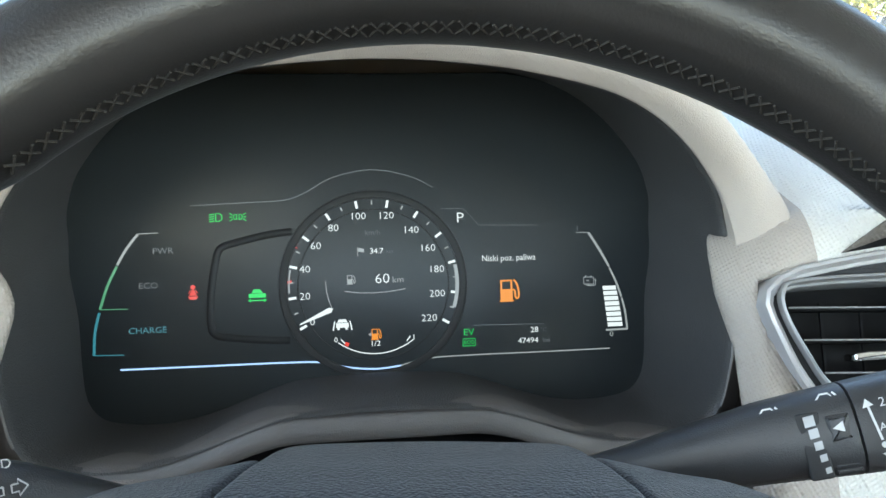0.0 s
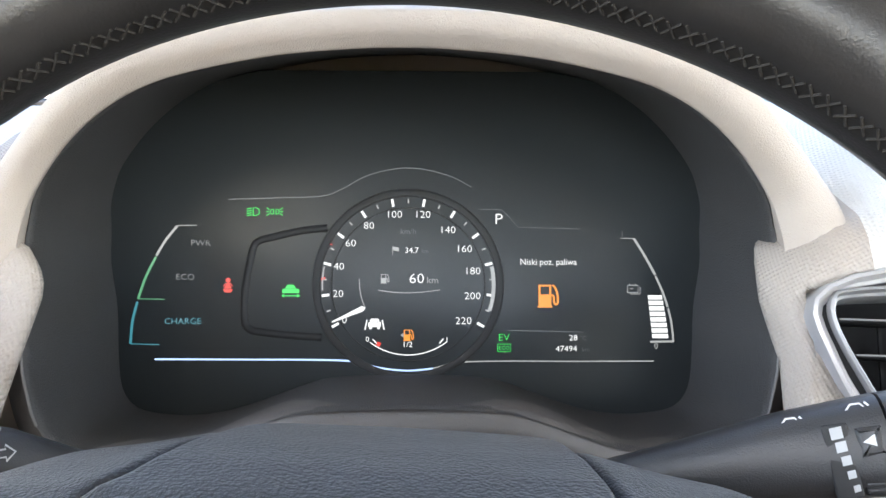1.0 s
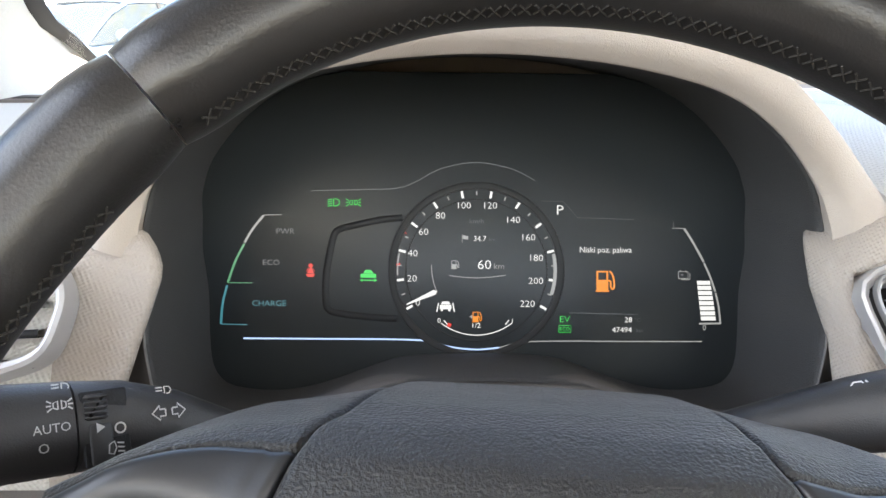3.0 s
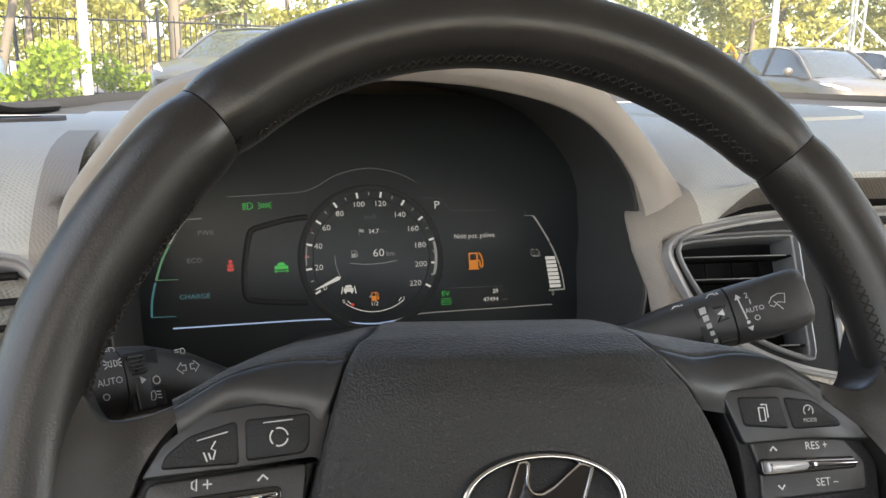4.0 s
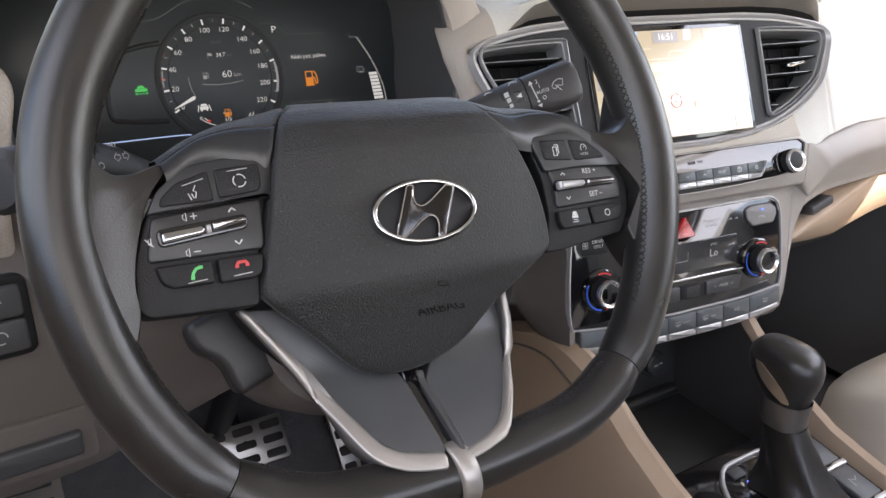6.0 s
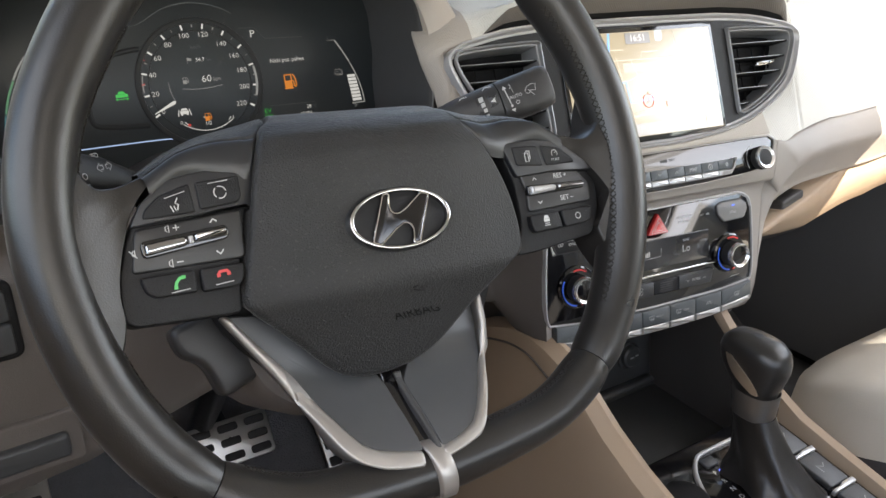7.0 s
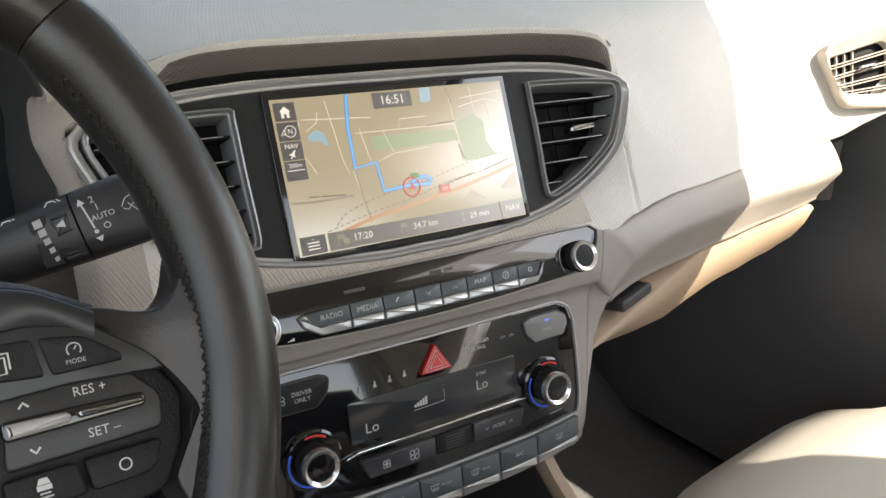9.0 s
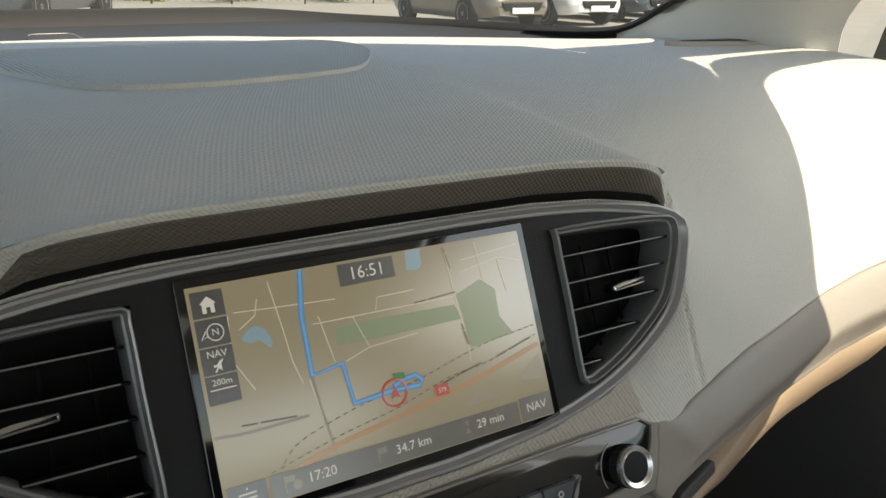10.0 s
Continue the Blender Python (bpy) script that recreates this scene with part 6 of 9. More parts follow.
display = tagged(empty("navigation_screen", stack(0, -0.05, 0)), "lit navigation screen showing a street map with blue route", "car screen")
part("screen_border", slab(STACK, rounded(rect(-0.0925, -0.0537, 0.0925, 0.0545), 0.002), -0.006, 0.0016, 0.0006), PIANO, display, "glossy black screen border")
part("map", slab(STACK, rect(-0.0882, -0.0496, 0.0882, 0.0500), 0.0, 0.0020, 0.0001), SCREEN_CREAM, display, "cream street map")


def on_map(name, polys, mat, lift, label=""):
    if name in ("park", "pond", "district") and len(polys) > 1:
        for p in polys:
            on_map(name, [p], mat, lift, label)
        return
    return part(name, flat(STACK, [mm(p) for p in polys], 0.0020 + lift * 0.00012), mat, display, label, smooth=False)


def map_line(name, lines, width, mat, lift, label=""):
    return part(name, strokes(STACK, [mm(p) for p in lines], width * MM, 0.0020 + lift * 0.00012), mat, display, label, smooth=False)


def dashes(pts, on=2.6, off=1.8):
    out, d, run = [], 0.0, []
    for p, q in zip(pts, pts[1:]):
        p, q = Vector(p), Vector(q)
        n = max(1, int((q - p).length / 0.2))
        for k in range(n):
            a = p.lerp(q, k / n)
            if d % (on + off) < on:
                run.append(tuple(a))
            elif run:
                out.append(run)
                run = []
            d += (q - p).length / n
    if len(run) > 1:
        out.append(run)
    return [r for r in out if len(r) > 1]


def map_text(text, size, u, v, mat=None, turn=0.0):
    words(text, size * MM, STACK, u * MM, v * MM, 0.0020 + 9 * 0.00012, mat or MAP_TEXT, display, turn=turn, wide=1.0)


def build_map():
    on_map("park", [[(-24, 20.3), (-12.2, 20.3), (41.2, 18.4), (44.4, 10.6), (-11.3, 10.6), (-24.2, 11.6)], [(43.4, 23.3), (59.1, 28.4), (67.1, 21.9), (66.5, 7.5), (73, -2.9), (46, -4.6), (44.7, 11.8)]], MAP_GREEN, 1)
    on_map("pond", [[(19.5, 49.6), (27.9, 49.6), (27.4, 41), (24, 39.2), (18.6, 40)], smooth_loop([(-67.8, 24.0), (-62, 28.2), (-57, 26), (-54.5, 20), (-56, 17.6), (-60, 21.5), (-64.5, 21.4)], 4)], MAP_BLUE, 1)
    streets = [[(-40.9, -0.7), (-37.9, -19.3), (-35.2, -33.2)], [(-34.6, 23.6), (-5.6, 23.2), (42.2, 22.6)], [(41.3, 47.8), (42.5, 24), (44.7, -2.9), (44.3, -11.6)], [(-72.1, 35.1), (-73.4, 15.1), (-66, 0.7)], [(-51.7, 46.7), (-48.5, 22.5), (-47.1, 9.2), (-44, -2)], [(-31.1, 26.9), (-27.2, 4.6)],
               [(-21.7, 3.4), (-9.1, 7.4), (17.6, 8.7)], [(-14.5, 23.6), (-8.9, 8.2)], [(48, 34), (72, 38), (86, 34)], [(50, 40), (86, 43)], [(-69.4, 35.8), (-40.7, 34.1), (-21.2, 33.1)], [(-58, 40), (-60, 33), (-68, 28)], [(60, 48), (61, 29)], [(72, 38), (74, 20)], [(-2, 24), (0, 30), (20, 30)]]
    for way in streets:
        map_line("street", [way], 0.45, MAP_WHITE, 2)
    map_line("street", [smooth_loop([(-87, -15.5), (-72, -16.7), (-44.2, -16.4)], 3, closed=False), [(-39.4, 0), (-38, -15), (-35, -35)]], 1.4, MAP_GREY, 2)
    on_map("district", [[(36, -33), (46, -25), (58, -33)], [(70, -27), (86, -16), (86, -30)]], MAP_PALE, 1)
    map_line("main_road", [smooth_loop([(-66, -41), (-35.2, -33.2), (-8.1, -29.3), (17.8, -25.4), (49.2, -20), (86.6, -11.4)], 4, closed=False)], 2.4, MAP_ORANGE, 3, "orange main road")
    map_line("railway", dashes(smooth_loop([(-59.9, -34), (-53.4, -28.1), (-41.5, -23.6), (-17.5, -17.9), (14.2, -13.2), (52.9, -4.6), (86.4, -1.1)], 4, closed=False)), 0.5, MAP_LABEL, 4)
    map_line("railway", dashes(smooth_loop([(-66.2, -36.6), (-31.4, -28.9), (-0.8, -24), (29.7, -16.3), (54.2, -13.8), (85.9, -6.2)], 4, closed=False)), 0.5, MAP_LABEL, 4)
    way = [(-35.8, 49.4), (-39.1, 28.5), (-39.4, 0.8), (-23.9, 3.0), (-21.8, -16.6), (-2, -15.3), (13, -16.2), (15.2, -14), (12, -10.9), (5, -11.2), (-1, -14)]
    map_line("route", [way], 2.7, MAP_ROUTE, 5, "blue route line")
    map_line("route_core", [way], 1.4, MAP_ROUTE_LIGHT, 6)
    for pts in ([(-75, -13.2), (-50, -15.2)], [(19, 23.4), (43, 24.6)], [(40.8, 48), (42.8, 37)], [(43.2, 8), (45.0, -3)], [(26, -18.4), (50, -13.4)], [(60, -12.4), (82, -7.2)]):
        a, b = Vector(pts[0]), Vector(pts[1])
        map_line("street_label", [[a, a.lerp(b, 0.28)], [a.lerp(b, 0.34), b]], 0.75, MAP_LABEL, 5)
    # marker
    part("marker_ring", ring_slab(STACK, disc((-0.0007, -0.0166), 0.0068, 36), disc((-0.0007, -0.0166), 0.0058, 36), 0.002, 0.0029, 0.0001), MAP_RED, display)
    on_map("marker", [[(-0.7, -12.6), (2.0, -19.6), (-0.7, -18.2), (-3.4, -19.6)]], MAP_RED, 8)
    on_map("goal_flag", [[(-0.5, -7.4), (6.0, -8.0), (6.4, -11.2), (0.2, -11.0)]], MAP_FLAG, 7)
    on_map("road_shield", [[(20.6, -18.6), (28.4, -18.6), (28.4, -24.0), (20.6, -24.0)]], MAP_RED, 7)
    map_text("S79", 3.2, 24.5, -21.4)
    # boxes
    on_map("clock_box", [[(-17.6, 48.6), (11.8, 48.6), (11.8, 38.1), (-17.6, 38.1)]], MAP_DARK, 7)
    map_text("16:51", 8.6, -2.9, 43.2)
    for v0, v1 in ((47.6, 36.0), (35.2, 23.4), (22.8, 11.2), (10.6, -1.8)):
        on_map("map_button", [rect(-86.8, v1, -72.6, v0)], MAP_DARK, 7)
    on_map("home_symbol", [[(-83.4, 41.8), (-79.7, 45.2), (-76.0, 41.8)], [(-82.4, 41.8), (-77.0, 41.8), (-77.0, 37.8), (-78.8, 37.8), (-78.8, 40.4), (-80.6, 40.4), (-80.6, 37.8), (-82.4, 37.8)]], MAP_TEXT, 8)
    map_line("compass_symbol", [arc((-78.6, 29.2), 3.6, 0, 360, 20), [(-82, 28), (-85, 26.6), (-82.6, 30.4)]], 0.5, MAP_TEXT, 8)
    map_text("N", 4.2, -78.6, 29.2)
    map_text("NAV", 4.4, -79.8, 19.8)
    on_map("mute_symbol", [[(-82, 15.2), (-80.6, 15.2), (-78.6, 17.2), (-78.6, 12.4), (-80.6, 14.2), (-82, 14.2)]], MAP_TEXT, 8)
    map_line("mute_stroke", [[(-77.8, 17.2), (-81.6, 12.0)]], 0.7, MAP_TEXT, 9)
    map_text("200m", 3.9, -79.7, 7.6)
    map_line("scale_line", [[(-85.4, 4.6), (-74, 4.6)]], 0.5, MAP_TEXT, 8)
    map_text("Auto", 4.0, -79.4, 1.4, MAP_BAR)
    # foot bar
    on_map("foot_bar", [rect(-67.5, -49.0, 66.0, -37.6)], MAP_BAR, 7)
    on_map("menu_button", [rect(-86.6, -49.0, -69.4, -37.6)], MAP_DARK, 7)
    on_map("nav_button", [rect(67.0, -48.8, 87.4, -36.8)], MAP_BAR, 7)
    map_line("menu_symbol", [[(-82, y), (-74, y)] for y in (-45.8, -43.8, -41.8)] + [[(-78, -40.2), (-78, -39.2)]], 0.7, MAP_TEXT, 8)
    map_text("17:20", 6.4, -43.6, -43.2)
    map_text("34.7 km", 6.0, 3.6, -43.0)
    map_text("29 min", 6.0, 48.0, -42.8)
    map_text("NAV", 6.2, 77.2, -42.6)
    on_map("flag_symbol", [[(-61, -39.6), (-56.4, -39.6), (-56.4, -42.4), (-61, -42.4)], [(-61.4, -39.2), (-60.8, -39.2), (-60.8, -46.6), (-61.4, -46.6)], disc((-55.6, -44.4), 2.2, 12)], MAP_GREY, 8)
    on_map("flag_symbol", [[(-15, -39.8), (-10.6, -39.8), (-10.6, -42.6), (-15, -42.6)], [(-15.4, -39.4), (-14.8, -39.4), (-14.8, -46.4), (-15.4, -46.4)]], MAP_GREY, 8)
    on_map("glass_symbol", [[(33, -39.6), (36, -39.6), (34.5, -42.6)], [(33, -45.6), (36, -45.6), (34.5, -42.6)]], MAP_GREY, 8)


build_map()

# ---- audio panel ----
audio = tagged(empty("audio_panel", stack(0, -0.105, 0)), "gloss black audio panel with slate buttons and chrome knobs", "audio panel")
AUDIO_OUT = mirror([(0.0, -0.0660), (0.06, -0.0658), (0.1400, -0.0650), (0.1478, -0.0672), (0.1500, -0.0720), (0.1465, -0.0810), (0.1405, -0.0915), (0.1310, -0.0980), (0.1126, -0.1012), (0.05, -0.1040), (0.0, -0.1048)])
alp = resample(rounded(AUDIO_OUT, 0.003), 150)
part("rim", ring_slab(STACK, alp, inset(alp, 0.0016), -0.012, 0.0070, 0.0007), material("warm_grey_rim", (0.26, 0.24, 0.22), 0.4, metal=0.3, vary=0.05), audio, "warm grey rim")
part("fascia", slab(STACK, inset(alp, 0.0014), -0.012, 0.0055, 0.0006), PIANO, audio, "gloss black fascia")
EDGES = [-0.0995, -0.0654, -0.0420, -0.0187, 0.0019, 0.0226, 0.0440, 0.0659, 0.0913]
SILVER_BTN = material("bright_silver_button_foot", (0.46, 0.455, 0.45), 0.33, metal=0.6, rough_vary=0.08)


def audio_button(k):
    u0, u1 = EDGES[k] + 0.0004, EDGES[k + 1] - 0.0004
    top, mid, low = -0.0838, -0.0932, -0.0992
    face = [(u0, mid), (u1, mid), (u1, top), (u0, top)]
    foot = [(u0, low), (u1, low), (u1, mid), (u0, mid)]
    if k == 0:
        face = [(u0 + 0.010, mid), (u1, mid), (u1, top), (u0 + 0.0035, top)]
        foot = [(u0 + 0.013, low), (u1, low), (u1, mid), (u0 + 0.0125, mid), (u0 + 0.0035, top - 0.0005), (u0 - 0.001, top - 0.0022), (u0 + 0.002, -0.0925)]
    if k == 7:
        face = [(u0, mid), (u1 - 0.0085, mid), (u1 - 0.0030, top), (u0, top)]
        foot = [(u0, low), (u1 - 0.0085, low + 0.0006), (u1 - 0.003, -0.093), (u1 + 0.0015, top + 0.0006), (u1 - 0.0022, top + 0.0006), (u1 - 0.008, mid)]
        foot = [(u0, mid)] + foot
    b = part("button", slab(STACK, rounded(face, 0.0006), 0.0, 0.0095, 0.0006), BUTTON_GREY, audio, "slate grey audio button")
    part("button_foot", slab(STACK, rounded(foot, 0.0006), 0.0, 0.0092, 0.0012), SILVER_BTN, b, "bright silver button foot")
    c, v = (u0 + u1) / 2, -0.0886
    w = 0.0098
    if k in (0, 1, 5):
        words(("RADIO", "MEDIA", "", "", "", "MAP")[k], 0.0050, STACK, c + (0.004 if k == 0 else 0), v, w, WHITE_INK, b)
    else:
        lines = {2: [arc((c, v - 0.0004), 0.0022, 95, 190, 8)], 3: [[(c - 0.0016, v + 0.0009), (c, v - 0.0009), (c + 0.0016, v + 0.0009)]], 4: [[(c - 0.0016, v - 0.0009), (c, v + 0.0009), (c + 0.0016, v - 0.0009)]],
                 6: [arc((c, v), 0.0024, 0, 360, 18), [(c, v + 0.0013), (c, v - 0.0014)]], 7: [arc((c - 0.002, v), 0.0014, 0, 360, 14)]}[k]
        part("symbol", strokes(STACK, lines, 0.0009 if k in (2, 7) else 0.0006, w), WHITE_INK, b, smooth=False)


for k in range(8):
    audio_button(k)


def knob(frame_m, at, r, parent, base_w, height=0.0155, label="black knurled knob with chrome ring", ring=None, top=None):
    prof = [(r * 1.0, base_w), (r * 1.0, base_w + height * 0.62), (r * 0.99, base_w + height * 0.66)]
    k = part("knob", turned(frame_m, prof, at, 44), RUBBER, parent, label)
    part("chrome_ring", turned(frame_m, [(r * 1.0, base_w + height * 0.62), (r * 1.02, base_w + height * 0.74), (r * 1.0, base_w + height * 0.92), (r * 0.95, base_w + height), (r * 0.90, base_w + height * 0.99), (r * (0.74 if ring else 0.85), base_w + height * (0.86 if ring else 0.80))], at, 44), ring or DARK_CHROME, k, "chrome ring")
    part("cap", turned(frame_m, [(r * 0.88, base_w + height * 0.88), (r * 0.85, base_w + height * 0.945), (r * 0.5, base_w + height * 0.93), (r * 0.1, base_w + height * 0.92)] if not ring else [(r * 0.76, base_w + height * 0.80), (r * 0.74, base_w + height * 0.865), (r * 0.5, base_w + height * 0.90), (r * 0.1, base_w + height * 0.92)], at, 36), top or DARK, k)
    for j in range(36):
        a = 2 * math.pi * j / 36
        p = [frame_m @ Vector((at[0] + r * 1.01 * math.cos(a), at[1] + r * 1.01 * math.sin(a), base_w + height * h)) for h in (0.05, 0.6)]
        if j == 0:
            ribs = bmesh.new()
        tube(p, r * 0.035, 4, ribs)
    part("knurl", ribs, RUBBER, k)
    return k


for side in (-1, 1):
    knob(STACK, (side * 0.1246, -0.0878), 0.0114, audio, 0.0055, 0.0105, ring=SATIN_CHROME)
    part("knob_arc", strokes(STACK, [arc((side * 0.1246, -0.0878), 0.0168, 120, 210, 12)], 0.0005, 0.0058), WHITE_INK if side > 0 else GREY_INK, audio, smooth=False)
part("power_mark", strokes(STACK, [arc((-0.1432, -0.0772), 0.0020, 120, 420, 14), [(-0.1432, -0.0745), (-0.1432, -0.0768)]], 0.0005, 0.0058), WHITE_INK, audio, smooth=False)
part("volume_mark", flat(STACK, [[(-0.1085, -0.0985), (-0.1035, -0.0985), (-0.1035, -0.0965)]], 0.0058), WHITE_INK, audio, smooth=False)
part("maker_bar", flat(STACK, [rect(-0.066, -0.0775, -0.051, -0.0752)], 0.0058), SHROUD, audio, smooth=False)
words("MAP", 0.0036, STACK, 0.0125, -0.0760, 0.0058, SHROUD, audio)
part("card_bar", flat(STACK, [rect(-0.002, -0.0775, 0.0065, -0.0748)], 0.0058), SHROUD, audio, smooth=False)
# ribbed strip between screen surround and audio panel
strip = [(0.0, -0.0612), (0.032, -0.0610), (0.085, -0.0565), (0.125, -0.0482), (0.142, -0.0415), (0.148, -0.0640), (0.06, -0.0652), (0.0, -0.0654)]
part("ribbed_strip", slab(STACK, mirror(strip), -0.02, 0.0035, 0.0010), BEIGE_KNIT, dashboard, "ribbed beige strip")

# ---- climate panel ----
climate = tagged(empty("climate_panel", clim(0, -0.12, 0)), "gloss black climate control panel with chrome knobs", "climate panel")
CLIM_OUT = mirror([(0.0, 0.0), (0.06, 0.0005), (0.1120, 0.0010), (0.1225, -0.0045), (0.1265, -0.0150), (0.1290, -0.0450), (0.1300, -0.0760), (0.1285, -0.0930), (0.09, -0.0975), (0.0, -0.0985)])
clp = rounded(CLIM_OUT, 0.003)
part("fascia", slab(CLIMATE, clp, -0.03, 0.0, 0.0012), PIANO, climate, "gloss black fascia")
crim = resample(clp, 150)
part("rim", ring_slab(CLIMATE, inset(crim, -0.0016), inset(crim, 0.0002), -0.02, 0.0016, 0.0007), SATIN, climate, "satin silver rim")
part("fascia_edge", strokes(CLIMATE, [[(0.070, 0.0002), (0.1112, 0.0000), (0.1215, -0.0052), (0.1252, -0.0150)]], 0.0012, 0.0004), SATIN, climate, smooth=False)
LCD = material("grey_lcd_glass", (0.030, 0.031, 0.033), 0.18, coat=0.5, vary=0.15)
part("lcd", slab(CLIMATE, rounded(rect(-0.068, -0.0602, 0.0690, -0.0305), 0.0015), -0.002, 0.0012, 0.0004), LCD, climate, "dark liquid crystal display")
LCD_TEXT = glow("lcd_text", (0.85, 0.9, 0.95), 0.09)
for u, v in ((-0.052, -0.0515), (0.0385, -0.0455)):
    words("Lo", 0.0105, CLIMATE, u, v, 0.0016, LCD_TEXT, climate)
words("SYNC", 0.0034, CLIMATE, 0.0385, -0.0368, 0.0016, GREY_INK, climate)
part("fan_bars", flat(CLIMATE, [rect(-0.0185 + 0.0022 * k, -0.0470, -0.0168 + 0.0022 * k, -0.0450 + 0.0010 * k) for k in range(5)], 0.0016), LCD_TEXT, climate, smooth=False)
part("fan_bracket", strokes(CLIMATE, [[(-0.019, -0.0490), (0.006, -0.0482), (0.006, -0.0400)]], 0.0005, 0.0016), GREY_INK, climate, smooth=False)
part("chrome_line", slab(CLIMATE, [(-0.0750, -0.0690), (-0.0640, -0.0655), (0.0740, -0.0655), (0.0800, -0.0672), (0.0740, -0.0672), (-0.0630, -0.0680)], -0.001, 0.0022, 0.0004), CHROME, climate, "thin chrome strip")


def clim_button(pts, text="", size=0.0042, mat=BUTTON, lines=None, at=None, label="charcoal climate button", w=0.0040):
    b = part("button", slab(CLIMATE, rounded(pts, 0.0008), -0.004, w, 0.0008), mat, climate, label)
    c = at or (sum(p[0] for p in pts) / len(pts), sum(p[1] for p in pts) / len(pts))
    if text:
        words(text, size, CLIMATE, c[0], c[1], w + 0.0003, WHITE_INK, b)
    if lines:
        part("symbol", strokes(CLIMATE, [[(c[0] + x, c[1] + y) for x, y in p] for p in lines], 0.0005, w + 0.0003), WHITE_INK, b, smooth=False)
    return b


def build_climate():
    fan = lambda s, dx=0.0: [arc((dx + x, y), s, 0, 360, 8) for x, y in ((s, s), (-s, s), (s, -s), (-s, -s))]
    b = clim_button([(-0.0580, -0.0862), (-0.0055, -0.0862), (-0.0055, -0.0725), (-0.0640, -0.0725)], lines=fan(0.0013, -0.012) + fan(0.0018, 0.010))
    clim_button([(-0.0045, -0.0868), (0.0262, -0.0868), (0.0262, -0.0725), (-0.0045, -0.0725)], mat=DARK, label="black sensor grille", w=0.0032)
    for k in range(5):
        v = -0.0752 - 0.0022 * k
        part("grille_slot", flat(CLIMATE, [rect(0.0030, v - 0.0007, 0.0190, v + 0.0004)], 0.0036), SHROUD, climate, smooth=False)
    clim_button([(0.0272, -0.0862), (0.0690, -0.0862), (0.0735, -0.0725), (0.0272, -0.0725)], "MODE", 0.0040, lines=[[(-0.0125, 0.001), (-0.0110, -0.0008), (-0.0095, 0.001)], [(0.0095, -0.0008), (0.0110, 0.001), (0.0125, -0.0008)]])
    edges = [-0.1240, -0.0575, -0.0223, 0.0128, 0.0468, 0.0820, 0.1240]
    rise = lambda u: 0.0075 * (abs(u) / 0.125) ** 3
    names = ("AUTO", "OFF", "FRONT", "REAR", "A/C", "")
    for k in range(6):
        u0, u1 = edges[k] + 0.0004, edges[k + 1] - 0.0004
        steps = [lerp(u0, u1, i / 5) for i in range(6)]
        face = [(u, -0.1165 + rise(u)) for u in steps] + [(u, -0.0998 + 0.8 * rise(u)) for u in steps[::-1]]
        foot = [(u, -0.1240 + rise(u) * 1.25) for u in steps] + [(u, -0.1165 + rise(u)) for u in steps[::-1]]
        c = ((u0 + u1) / 2 + (0.012 if k == 0 else 0), -0.1080 + 0.85 * rise((u0 + u1) / 2))
        sym = None
        if k in (2, 3, 5):
            c = (c[0] - 0.006, c[1]) if k < 5 else c
            sym = [[(-0.0028, -0.0016), (0.0028, -0.0016), (0.0034, 0.0018), (-0.0034, 0.0018), (-0.0028, -0.0016)], [(-0.0012, -0.003), (-0.0004, -0.0005), (-0.0010, 0.0008)], [(0.0012, -0.003), (0.0018, -0.0005), (0.0012, 0.0008)]]
        b = clim_button(face, names[k] if k in (0, 1, 4) else "", 0.0044, BUTTON_GREY, sym, c, "slate grey climate button", 0.0065)
        if k in (2, 3):
            words(names[k], 0.0028, CLIMATE, c[0] + 0.010, c[1], 0.0068, GREY_INK, b)
        part("button_foot", slab(CLIMATE, rounded(foot, 0.0006), -0.012, 0.0062, 0.0016), SILVER_BTN, b, "bright silver button foot")
    hexa = [(0.0792, -0.0085), (0.0860, -0.0058), (0.1110, -0.0058), (0.1190, -0.0105), (0.1205, -0.0170), (0.1165, -0.0250), (0.0890, -0.0255), (0.0815, -0.0180)]
    part("button_rim", slab(CLIMATE, inset(rounded(hexa, 0.003), -0.0012), -0.004, 0.0015, 0.0008), SHROUD, climate)
    b = clim_button(hexa, "SYNC", 0.0038, material("grey_sync_button", (0.20, 0.195, 0.19), 0.42, vary=0.06), at=(0.1005, -0.0175), label="grey sync button", w=0.0022)
    part("lamp", flat(CLIMATE, [rect(0.0985, -0.0108, 0.1025, -0.0095)], 0.0027), glow("blue_lamp", (0.1, 0.2, 1.0), 0.5), b, smooth=False)
    left = flip(hexa)
    part("button_rim", slab(CLIMATE, inset(rounded(left, 0.003), -0.0012), -0.004, 0.0015, 0.0008), SHROUD, climate)
    b = clim_button(left, "", 0.0036, DARK, lines=[[(x - 0.0125, y) for x, y in p] for p in fan(0.0014)], at=(-0.1005, -0.0155), label="black driver-only button", w=0.0018)
    words("DRIVER", 0.0042, CLIMATE, -0.0985, -0.0135, 0.0022, WHITE_INK, b)
    words("ONLY", 0.0042, CLIMATE, -0.0985, -0.0180, 0.0022, WHITE_INK, b)
    tri = [(0.0, -0.0040), (-0.0128, -0.0245), (0.0128, -0.0245)]
    haz = part("hazard_button", slab(CLIMATE, rounded(tri, 0.0015), -0.002, 0.0052, 0.0010), material("red_button", (0.55, 0.03, 0.03), 0.3, coat=0.4), climate, "red triangular hazard button")
    c = Vector((0, -0.0178))
    for s in (0.70, 0.42):
        t = [tuple(c + (Vector(p) - c) * s) for p in tri]
